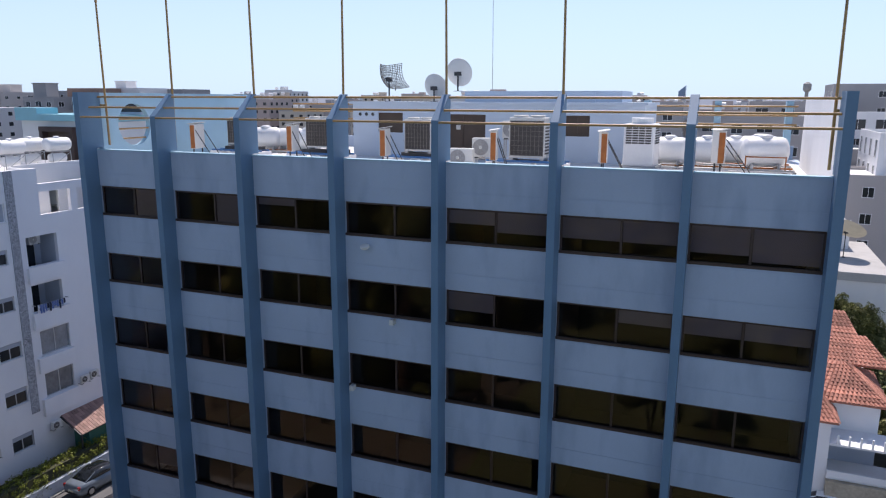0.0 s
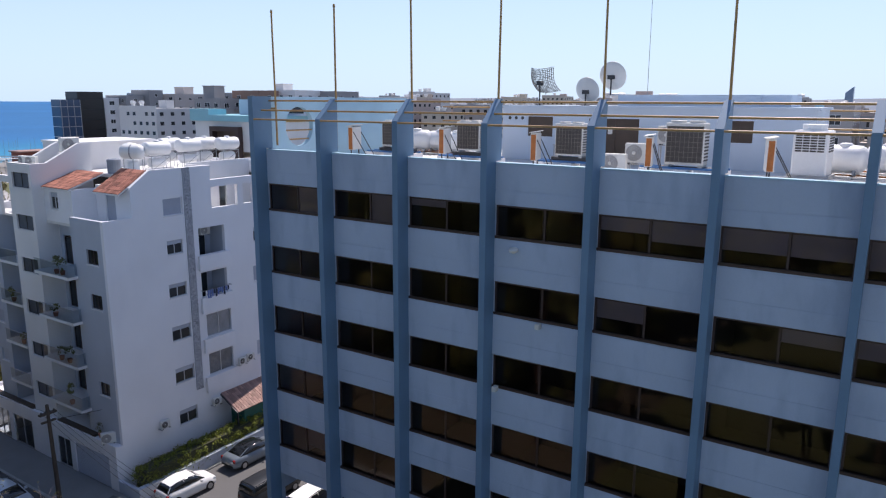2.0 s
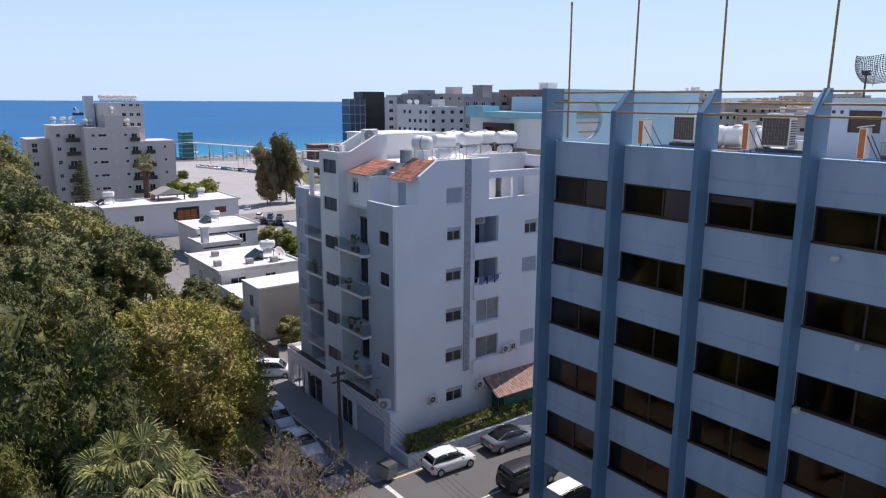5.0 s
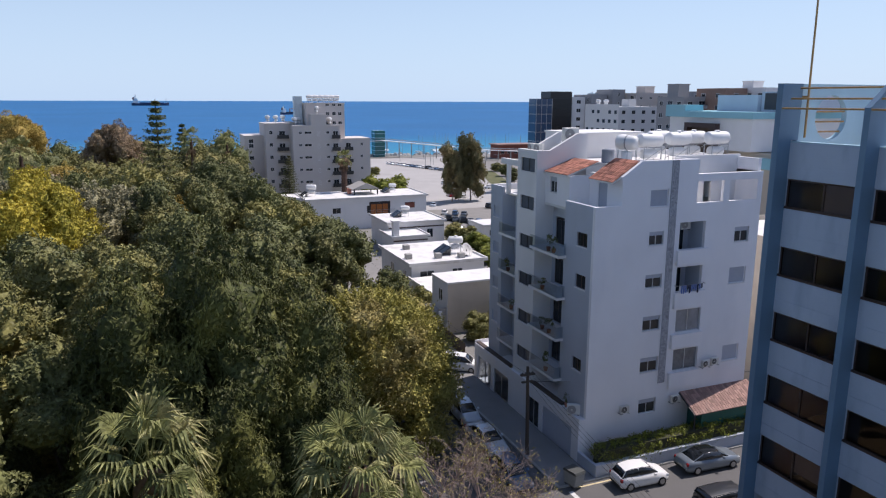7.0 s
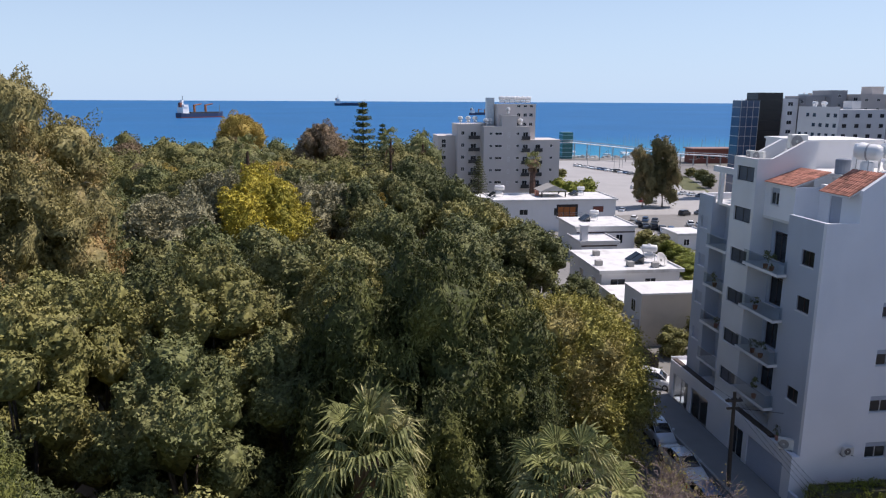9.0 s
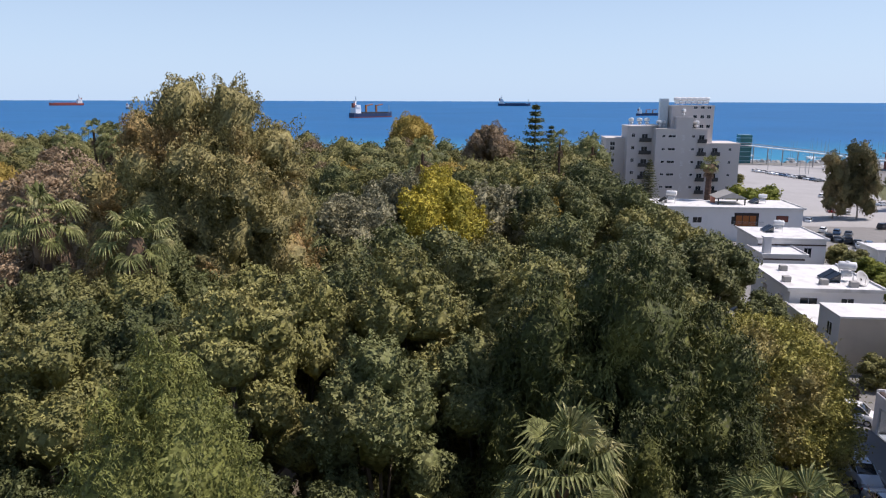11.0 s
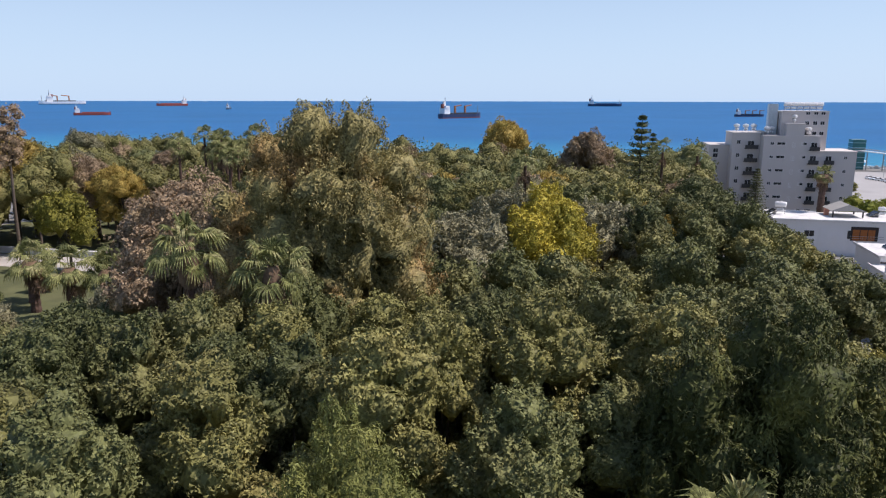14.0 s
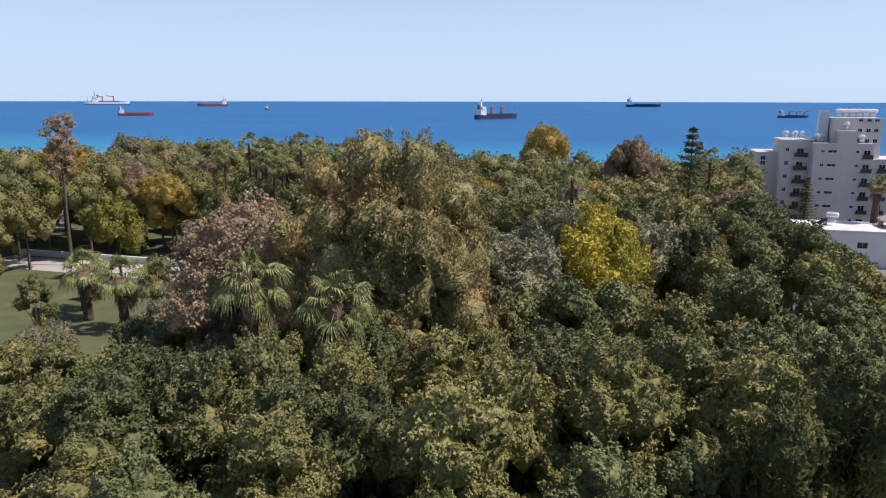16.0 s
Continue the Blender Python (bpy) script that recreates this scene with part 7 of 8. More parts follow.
for r in range(3):
    for y in (47.2, 49.4, 51.4):
        add_window(hotel, "y", X - 3, y, 27.0 - r * 3.0, 1.1, 1.0)
part("roof_rail", M().box(X - 14, X - 3, 36.0, 36.1, 20.35, 21.4).box(X - 16, X - 2, 35.2, 35.3, 20.35, 21.3), STEEL, hotel)
part("glass_shaft", M().box(X - 9, X - 6.5, 37.0, 39.6, 20.35, 29.6), mat("pale_shaft", (0.55, 0.62, 0.66), 0.4), hotel)
for y in (42, 43.8, 45.6, 47.4, 49.2, 51.0):
    copy_thing(first, pose(X - 6, y + 3.3, 24.35, 0, 0, 80))
for x, y, z in ((4, 36.4, 20.35), (6, 38.0, 20.35), (2, 47.5, 20.35), (9, 28.5, 20.95), (8, 31.0, 20.95), (9, 33.5, 20.95), (3, 43.4, 23.95)):
    copy_thing(first, pose(X - x, y + 3.3, z - 3.2, 0, 0, 20))

# building with turquoise parapets behind the apartment block
tb = thing("turquoise_building", "white building with turquoise parapet bands", "office building")
part("wall", M().box(-84, -68, 65.0, 85, G, 19.2), BEIGE, tb)
part("white_fascia", M().box(-85.0, -70.0, 63.4, 84, 19.3, 23.28), WHITE_WALL, tb)
part("turquoise_band", M().box(-85.4, -69.6, 62.9, 84.4, 23.3, 24.1).box(-70.5, -67.5, 64.3, 80, 17.3, 18.6), TURQ, tb, "turquoise parapet band")
part("turquoise_band", M().box(-85.4, -81.5, 62.9, 66, 24.1, 24.9), TURQ, tb)
part("roof_room", M().box(-80.5, -73.5, 67.5, 76, 24.1, 26.2).box(-73.4, -68.5, 68, 76, 24.1, 26.6), PENT_WALL, tb)
part("roof_plant", M().box(-72.8, -68.6, 67.9, 68.0, 24.4, 26.4), GLASS_DARK, tb)
part("portal", M().box(-81.0, -80.4, 62.5, 63.3, 14, 22.6).box(-75.9, -75.3, 62.5, 63.3, 14, 22.6).box(-80.4, -75.9, 62.5, 63.3, 22.0, 22.6), FRAME, tb, "dark portal frame")
part("portal_recess", M().box(-80.4, -75.9, 63.3, 63.38, 14, 22.0), BROWN, tb)
part("glazing", M().box(-84.8, -81.2, 63.3, 63.38, 19.6, 21.0), GLASS_DARK, tb)
add_window(tb, "y", -68, 70, 20.0 - 1.2, 1.4, 3.0)
add_window(tb, "x", 65.0, -72, 12.0, 2.0, 1.6)
block("beige rendered building behind the shed", -62, -49.5, 48, 62, 12.5, BEIGE, ("-y", "+x"), 3.4, 3.4, (1.3, 1.2), seed=3)
solid("garden_wall", M().box(-49.2, -44.8, 46, 46.3, G, 1.2), WHITE_WALL, "white yard wall behind the shed", "wall")

# blocks towards the harbour
bt = thing("black_tower", "black and blue glass office tower", "office tower")
part("black_wing", M().box(-276, -268, 152.5, 163.0, -13, 29.0), mat("black_cladding", (0.012, 0.012, 0.014), 0.25, 0.1, 0.3), bt)
BLUEGLASS = mat("blue_curtain_wall", (0.02, 0.06, 0.13), 0.12, 0.15, 0.2, 0.05, 2, 0, spec=0.8)
part("blue_wing", M().box(-272, -266, 144.5, 152.4, -13, 26.0), BLUEGLASS, bt)
for i in range(10):
    part("floor_band", M().box(-272.1, -265.9, 144.4, 152.42, -10 + i * 3.7, -9.8 + i * 3.7), STEEL, bt)
    part("floor_band", M().box(-276.1, -267.9, 152.5, 163.1, -9 + i * 3.9, -8.85 + i * 3.9), GLASS_DARK, bt)
for i in range(4):
    part("mullion", M().box(-265.95, -265.85, 144.6 + i * 2.5, 144.8 + i * 2.5, -13, 26.0), STEEL, bt)
GREYWALL = mat("grey_block_render", (0.30, 0.30, 0.31), 0.85, 0.06, 0.2, 0.04, 6, 0.1)
PINKWALL = mat("pale_pink_render", (0.46, 0.42, 0.40), 0.85, 0.06, 0.2, 0.04, 6, 0.1)
block("white apartment block near the harbour", -284, -270, 164.5, 171, 26.2, WHITE_WALL, ("+x", "-y"), 3.6, 3.2, (2.0, 1.4), seed=5)
block("grey apartment block with white balconies", -280, -266, 171.5, 179.5, 27.2, GREYWALL, ("+x", "-y"), 3.6, 4.0, (1.4, 1.2), balcony=(1,), seed=6)
block("tall grey stair block", -275, -263, 180, 186.5, 29.4, GREYWALL, ("+x",), 3.6, 5.0, (0.9, 1.0), seed=7)
block("pale pink apartment block with stacked balconies", -272, -256, 187, 207, 27.9, PINKWALL, ("+x", "-y"), 3.6, 4.0, (1.2, 1.0), balcony=(2,), seed=8, top_room=(-268, -262, 196, 201, 3.4))
block("grey apartment block with shaded balconies", -258, -246, 208, 222, 28.6, GREYWALL, ("+x", "-y"), 3.6, 3.8, (1.6, 1.2), balcony=(0, 2), seed=9)
block("grey and brick apartment block with roof rooms", -186, -174, 142, 160, 26.0, GREYWALL, ("+x", "-y"), 3.5, 3.6, (1.6, 1.3), balcony=(1, 3), seed=10, top_room=(-184, -179, 144, 148, 4.2))
block("brown rendered roof storey on a white block", -178, -166, 150, 158, 28.4, mat("brown_render", (0.27, 0.18, 0.145), 0.85), ("+x", "-y"), 3.5, 4, (1.5, 1.2), seed=11)
block("white upper block with dark windows", -172, -160, 159, 172, 28.6, WHITE_WALL, ("+x", "-y"), 3.5, 3.2, (1.4, 1.0), seed=12, top_room=(-170, -166, 160, 164, 2.4))
block("grey tower behind the office roof", -164, -154, 170, 182, 28.4, GREYWALL, ("+x", "-y"), 3.5, 4, (1.4, 1.2), seed=13)

# harbour: footbridge, green lift tower, brick hall, masts
br = thing("footbridge", "long white raised footbridge by the harbour", "bridge")
pts = [(-470, 118, -3.2), (-462, 138, -1.6), (-440, 165, -3.8), (-415, 190, -6.0), (-398, 215, -6.5), (-380, 250, -6.5), (-366, 290, -6.5)]
for p, q in zip(pts, pts[1:]):
    d = (Vector(q) - Vector(p)).normalized()
    s = Vector((-d.y, d.x, 0)) * 1.4
    m = M()
    m.v = [tuple(Vector(a) + e * s + Vector((0, 0, f))) for a in (p, q) for e, f in ((-1, 0), (1, 0), (1, 0.5), (-1, 0.5))]
    m.f = [(0, 1, 2, 3), (7, 6, 5, 4), (0, 4, 5, 1), (1, 5, 6, 2), (2, 6, 7, 3), (3, 7, 4, 0)]
    part("deck", m, WHITE_WALL, br)
    for e in (-1, 1):
        part("rail", M().tube(Vector(p) + e * s + Vector((0, 0, 1.5)), Vector(q) + e * s + Vector((0, 0, 1.5)), 0.12, seg=5), STEEL, br)
    for k in range(4):
        c = Vector(p).lerp(Vector(q), (k + 0.5) / 4)
        part("pier", M().tube((c.x, c.y, -12.6), (c.x, c.y, c.z), 0.35, seg=6), CONC, br)
lt = thing("lift_tower", "green-glazed lift tower of the footbridge", "tower")
part("shaft", M().box(-470, -462, 134, 141, -12.5, 5.0), mat("green_glazing", (0.03, 0.16, 0.17), 0.2, 0.1, 0.3), lt)
for i in range(6):
    part("band", M().box(-470.1, -461.9, 133.9, 141.1, -11 + i * 2.8, -10.7 + i * 2.8), TURQ, lt)
hall = thing("harbour_hall", "long red-brick harbour hall", "hall")
part("wall", M().box(-432, -420, 205, 245, -12.4, -3.5), BRICKRED, hall)
part("roof", M().box(-433, -419, 204, 246, -3.5, -2.9), TILE_PALE, hall)
for i in range(8):
    add_window(hall, "y", -420, 208 + i * 4.8, -8.0, 2.4, 2.2)
rng = random.Random(3)
for i in range(46):
    a, r = rng.uniform(2.62, 2.86), rng.uniform(480, 560)
    x, y = r * math.cos(a), r * math.sin(a)
    h = rng.uniform(9, 17)
    b = thing("sailing_boat", "small white sailing boat with bare mast in the harbour", "boat", "harbour boats")
    if i == 0:
        part("hull", M().prism([(-4.5, -12.2), (-4.0, -13.1), (3.5, -13.1), (5.0, -11.9)], "x", -1.2, 1.2), TANK_WHITE, b)
        part("mast", M().tube((0, 0, -12.2), (0, 0, 1.0), 0.12, 0.07, 5), STEEL, b)
        part("boom", M().tube((0, 0, -10.6), (0, -4, -10.5), 0.08, seg=5), STEEL, b)
        b.matrix_basis = pose(x, y, 0, 0, 0, 30)
        boat = b
    else:
        bpy.data.objects.remove(b)
        copy_thing(boat, pose(x, y, 0, 0, 0, rng.uniform(0, 360)))
for i in range(18):
    x, y = -380 + rng.uniform(-50, 50), 170 + rng.uniform(-35, 30)
    if i == 0:
        lamp = thing("lamp_post", "tall grey street lamp with twin arms", "street lamp", "street lamps")
        part("post", M().tube((0, 0, 0), (0, 0, 9), 0.14, 0.08, 6), STEEL, lamp)
        part("arm", M().tube((-1.4, 0, 9), (1.4, 0, 9), 0.06, seg=5), STEEL, lamp)
        part("head", M().box(-1.8, -1.2, -0.15, 0.15, 8.95, 9.1).box(1.2, 1.8, -0.15, 0.15, 8.95, 9.1), AC_WHITE, lamp)
        lamp.matrix_basis = pose(x, y, gz(x))
    else:
        copy_thing(lamp, pose(x, y, gz(x), 0, 0, rng.uniform(0, 90)))

# breakwater stones along the shore
m = M()
rng = random.Random(8)
for i in range(500):
    y = rng.uniform(-700, 520)
    x, s = -471 + rng.uniform(-5, 3), rng.uniform(0.8, 2.2)
    m.bevel_box(-s, s, -s * 0.8, s * 0.8, -s * 0.6, s * 0.6, s * 0.25, pose(x, y, -12.7, rng.uniform(0, 90), rng.uniform(0, 90), rng.uniform(0, 90)))
solid("breakwater", m, CONC, "grey boulders along the shore", "boulders", kind="stuff")


# ---- ships at anchor ----
def ship(label, x, y, z, L, turn, hull_mat, low_mat, aft=True, cranes=0, small=False):
    t = thing("ship", label, "ship", "ships at anchor")
    t.matrix_basis = pose(x, y, z, 0, 0, turn) @ Matrix.Diagonal((L, L, L, 1))
    def form(z0, z1, w0, w1, sheer):
        m = M()
        st = ((-0.5, 0.75), (-0.42, 1.0), (0.3, 1.0), (0.42, 0.7), (0.5, 0.06))
        for u, k in st:
            lift = sheer * max(0, (u - 0.25) / 0.25) ** 2 + sheer * 0.5 * max(0, (-0.35 - u) / 0.15)
            m.v += [(u, -w0 * k, z0), (u, -w1 * k, z1 + lift), (u, w1 * k, z1 + lift), (u, w0 * k, z0)]
        for i in range(len(st) - 1):
            m.f += [(i * 4 + j, (i + 1) * 4 + j, (i + 1) * 4 + (j + 1) % 4, i * 4 + (j + 1) % 4) for j in range(4)]
        m.f += [(0, 1, 2, 3), (19, 18, 17, 16)]
        return m
    part("hull", form(0.012, 0.062, 0.068, 0.075, 0.03), hull_mat, t, "", False)
    part("waterline", form(-0.02, 0.014, 0.06, 0.069, 0.0), low_mat, t, "red lower hull")
    h0 = -0.46 if aft else 0.2
    br = M().box(h0, h0 + 0.13, -0.055, 0.055, 0.06, 0.16).box(h0 + 0.02, h0 + 0.11, -0.065, 0.065, 0.16, 0.20).box(h0 + 0.03, h0 + 0.06, -0.02, 0.02, 0.2, 0.27)
    part("bridge", br, TANK_WHITE, t, "white superstructure")
    part("funnel", M().box(h0 - 0.01, h0 + 0.03, -0.02, 0.02, 0.16, 0.23), BRICKRED, t)
    part("mast", M().tube((h0 + 0.07, 0, 0.2), (h0 + 0.07, 0, 0.33), 0.006, seg=5).tube((0.43, 0, 0.08), (0.43, 0, 0.2), 0.006, seg=5), STEEL, t)
    for k in range(cranes):
        u = -0.15 + k * 0.25
        part("crane", M().box(u - 0.012, u + 0.012, -0.012, 0.012, 0.06, 0.2).tube((u, 0, 0.19), (u + 0.16, 0, 0.21), 0.01, seg=5), RUST, t)
    part("hatch", M().box(-0.28, 0.36, -0.05, 0.05, 0.062, 0.088), STEEL_DARK if cranes else hull_mat, t)


NAVY = mat("navy_hull", (0.03, 0.05, 0.11), 0.5)
REDH = mat("red_hull", (0.30, 0.06, 0.04), 0.6)
ship("dark blue cargo ship with white bridge and red cranes", -1544, -307, -13, 132, 150, NAVY, REDH, True, 2)
ship("long dark tanker low on the horizon", -3131, 5, -2, 140, 97, NAVY, NAVY, True, 0)
ship("cargo ship with yellow derricks behind the hotel", -1815, 332, -12, 72, 110, NAVY, REDH, True, 3)
ship("white coaster with dark red hull", -1493, -1185, -11, 80, 135, REDH, REDH, True, 0)
ship("large white work ship with crane", -2731, -2308, 2, 184, 320, TANK_WHITE, NAVY, False, 2)
ship("long red tanker at anchor", -2608, -1695, -2, 125, 325, REDH, REDH, True, 0)
ship("small white and grey ship", -2174, -1206, -7, 70, 200, GREY_P, NAVY, True, 0)

# ---- house with red tile roof beside the office ----
rh = thing("tiled_house", "two-storey white house with bright terracotta hip roofs", "house")
part("wall", M().box(4.6, 10.9, 53.4, 66, G, 4.9).box(4.6, 7.6, 50.8, 53.4, G, 4.3), WHITE_WALL, rh)
part("porch", M().box(7.6, 12.2, 50.6, 53.4, 0.1, 0.3).box(7.6, 12.2, 50.4, 50.6, 0.3, 0.8).box(7.6, 12.2, 50.6, 53.4, 2.6, 2.75), WHITE_WALL, rh)
part("porch_pillar", M().box(12.0, 12.35, 50.4, 50.8, G, 2.6), BRICKRED, rh)
part("stone_base", M().box(7.6, 12.3, 50.2, 50.6, G, 0.1), mat("stone_facing", (0.42, 0.36, 0.27), 0.9, 0.2, 1.5, 0.2, 5, 0.3), rh)
for i in range(6):
    part("baluster", M().box(8.0 + i * 0.7, 8.12 + i * 0.7, 50.42, 50.54, 2.75, 3.5), TANK_WHITE, rh)
# thin grey sheet darkens the white wall as the porch's shade
part("porch_back", M().box(7.65, 10.9, 53.38, 53.4, 0.3, 2.6), APT_GREY, rh)


def tiled_slope(parent, a, b, c, d):
    """A slope of separate tiles between eaves a-b and ridge c-d (a under d, b under c)."""
    a, b, c, d = map(Vector, (a, b, c, d))
    n = (b - a).cross(d - a).normalized()
    slab = M()
    slab.v = [tuple(p + n * 0.02) for p in (a, b, c, d)] + [tuple(p - n * 0.1) for p in (a, b, c, d)]
    slab.f = [(0, 1, 2, 3), (7, 6, 5, 4), (0, 4, 5, 1), (1, 5, 6, 2), (2, 6, 7, 3), (3, 7, 4, 0)]
    ob = part("roof_slope", slab, TILE, parent)
    rows = max(3, round(((d - a).length + (c - b).length) / 2 / 0.42))
    for j in range(rows):
        lo0, lo1 = a.lerp(d, j / rows), b.lerp(c, j / rows)
        hi0, hi1 = a.lerp(d, (j + 1.06) / rows), b.lerp(c, (j + 1.06) / rows)
        cols = max(2, round((lo1 - lo0).length / 0.30))
        m = M()
        for i in range(cols):
            k = len(m.v)
            for w0, w1, e in ((lo0, lo1, 0.05), (hi0, hi1, 0.01)):
                for f, h in ((0.02, 0.02), (0.3, 0.09), (0.7, 0.09), (0.98, 0.02)):
                    m.v.append(tuple(w0.lerp(w1, (i + f) / cols) + n * (h + e)))
            m.f += [(k, k + 1, k + 5, k + 4), (k + 1, k + 2, k + 6, k + 5), (k + 2, k + 3, k + 7, k + 6), (k, k + 1, k + 2, k + 3)]
        tagged(part("roof_cover", m, TILE, ob), kind="stuff")
    return ob


tiled_slope(rh, (7.2, 53.0, 4.9), (11.4, 53.0, 4.9), (8.9, 57.0, 6.6), (8.4, 57.0, 6.6))
tiled_slope(rh, (11.4, 53.0, 4.9), (11.4, 60.5, 4.9), (8.9, 57.0, 6.6), (8.9, 57.0, 6.61))
tiled_slope(rh, (4.2, 53.2, 4.9), (7.2, 53.0, 4.9), (8.4, 57.0, 6.6), (4.2, 57.0, 6.6))
tiled_slope(rh, (4.2, 50.4, 4.3), (8.0, 50.4, 4.3), (6.8, 53.0, 5.5), (4.2, 53.0, 5.5))
tiled_slope(rh, (8.0, 50.4, 4.3), (8.0, 53.4, 4.3), (6.8, 53.1, 5.5), (6.8, 53.0, 5.5))
tiled_slope(rh, (4.2, 57.5, 6.3), (12.2, 57.5, 6.3), (10.8, 61.0, 7.6), (4.2, 61.0, 7.6))
tiled_slope(rh, (4.2, 61.5, 7.3), (10.4, 61.5, 7.3), (9.6, 64.5, 8.6), (4.2, 64.5, 8.6))
CONC_PALE = mat("pale_roof_screed", (0.42, 0.41, 0.39), 0.9, 0.1, 0.4, 0.06, 6, 0.2, stain=0.4, stain_scale=0.5)
wh = thing("white_flat_building", "white flat-roofed building with a very large dish", "building")
part("wall", M().box(5.5, 14.5, 72.5, 92, G, 9.6), WHITE_WALL, wh)
part("roof", M().box(5.2, 14.8, 72.2, 92.2, 9.6, 9.9).box(5.2, 14.8, 72.2, 72.5, 9.9, 10.4), CONC_PALE, wh)
part("roof_room", M().box(7, 12.5, 87, 92, 9.9, 12.6), WHITE_WALL, wh)
dish(11.4, 82, 9.9, 1.8, 150, 38, "huge cream satellite dish on a roof", material=mat("cream_dish", (0.55, 0.5, 0.38), 0.6), post=2.6)
block("pale pink apartment block with flat roof", 9, 22, 98, 112, 16.6, PINKWALL, ("-y", "-x"), 3.3, 3.6, (1.2, 1.2), seed=21)
block("white modern block with tall window strips", 17, 30, 104, 120, 21.5, WHITE_WALL, ("-y", "-x"), 3.3, 3.4, (1.2, 2.2), seed=22)
block("dark grey office block with balconies", 13, 26, 128, 142, 18.0, GREYWALL, ("-y", "-x"), 3.3, 3.6, (1.8, 1.2), balcony=(1,), seed=23)
block("pale building with dark glazed front", 14, 34, 145, 160, 23.5, WHITE_WALL, ("-y", "-x"), 3.4, 3.4, (2.4, 1.8), seed=24)
block("dark roof-top block on the skyline", 18, 30, 168, 184, 29.0, GREYWALL, ("-y", "-x"), 3.4, 4.0, (1.4, 1.2), seed=25)
solid("water_tower", M().tube((33, 420, 8), (33, 420, 31), 0.9, seg=8).lathe([(1.2, 31), (2.0, 32), (2.0, 35), (0.6, 36)], pose(33, 420, 0), 14), CONC, "grey water tower on the skyline", "water tower")
block("pink-grey apartment block with stacked windows", -22, -8, 118, 134, 25.2, PINKWALL, ("-y", "+x"), 3.3, 3.6, (1.4, 1.4), seed=26)
block("beige apartment block with recessed balconies", -6, 10, 120, 136, 23.2, PINKWALL, ("-y", "-x", "+x"), 3.3, 3.8, (1.6, 1.3), balcony=(0, 2), seed=27)
block("pinkish block with wide balconies", 2, 20, 150, 170, 25.4, PINKWALL, ("-y", "-x"), 3.3, 4.2, (2.6, 1.6), balcony=(0, 1, 2, 3), seed=28)

# ---- the town to the skyline ----
CITY = [mat("town_white", (0.62, 0.62, 0.62), 0.85, 0.08, 0.1), mat("town_cream", (0.52, 0.47, 0.40), 0.85, 0.08, 0.1), mat("town_grey", (0.34, 0.34, 0.35), 0.85, 0.08, 0.1), mat("town_pink", (0.48, 0.40, 0.37), 0.85, 0.08, 0.1)]
rng = random.Random(17)
taken = []
count = 0
for tries in range(1500):
    if count >= 170:
        break
    r = 110 * (9.0 ** rng.random())
    a = radians(rng.uniform(62, 151))
    x, y = r * math.cos(a), 5 + r * math.sin(a)
    if y < 100 or (x < -40 and r < 260 and y < 240 and a > radians(115)) or (-26 < x < 36 and y < 190) or (x < -225 and y < 235):
        continue
    w, d = rng.uniform(9, 22), rng.uniform(9, 20)
    if any(abs(x - p) < (w + q) / 2 + 3 and abs(y - s) < (d + e) / 2 + 3 for p, s, q, e in taken):
        continue
    taken.append((x, y, w, d))
    count += 1
    top = 21.0 + 0.006 * r + rng.gauss(0, 1.6) + (4.5 if rng.random() < 0.1 else 0)
    z0 = -4
    t = thing("town_building", rng.choice(("flat-roofed town building with rows of windows", "pale town apartment block with roof clutter")), "building", "town buildings")
    mt = CITY[rng.randrange(4)]
    part("wall", M().box(x - w / 2, x + w / 2, y - d / 2, y + d / 2, z0, top), mt, t)
    rc = M().box(x - w / 2, x + w / 2, y - d / 2, y - d / 2 + 0.2, top + 0.002, top + 0.8)
    a0, b0 = x + rng.uniform(-0.3, 0.1) * w, y + rng.uniform(-0.2, 0.2) * d
    rc.box(a0, a0 + rng.uniform(2.5, 5), b0, b0 + 3, top + 0.002, top + rng.uniform(1.8, 3.0))
    part("roof_room", rc, CITY[rng.randrange(4)], t)
    for k in range(rng.randrange(1, 4)):
        u, v = x + rng.uniform(-0.4, 0.4) * w, y + rng.uniform(-0.45, -0.1) * d
        part("roof_tank", M().lathe([(0.05, -1.0), (0.6, -0.9), (0.6, 0.9), (0.05, 1.0)], pose(u, v, top + 1.9, 0, 90, 0), 8).box(u - 0.7, u + 0.7, v - 0.3, v + 0.3, top, top + 1.3), TANK_WHITE, t)
    win = M()
    n = max(2, int(w / 3.4))
    for q in range(5):
        z = top - 1.9 - q * 3.2
        for i in range(n):
            u = x - w / 2 + w * (i + 0.5) / n
            if rng.random() < 0.85:
                win.box(u - 0.75, u + 0.75, y - d / 2 - 0.05, y - d / 2, z - 0.6, z + 0.6)
        side = 1 if x < 0 else -1
        for i in range(max(2, int(d / 3.6))):
            v = y - d / 2 + d * (i + 0.5) / max(2, int(d / 3.6))
            e = x + side * w / 2
            win.box(min(e, e + side * 0.05), max(e, e + side * 0.05), v - 0.7, v + 0.7, z - 0.6, z + 0.6)
    tagged(part("glazing", win, GLASS_DARK, t), kind="stuff")
GLASS_BLUE_FAR = mat("pale_blue_glass", (0.16, 0.24, 0.36), 0.2, 0.1, 0.3)
bs = thing("blue_sail_tower", "blue glass tower with slanted top on the skyline", "office tower")
part("shaft", M().prism([(-58, 0), (-51, 0), (-51, 42), (-58, 36)], "y", 795, 807), GLASS_BLUE_FAR, bs)
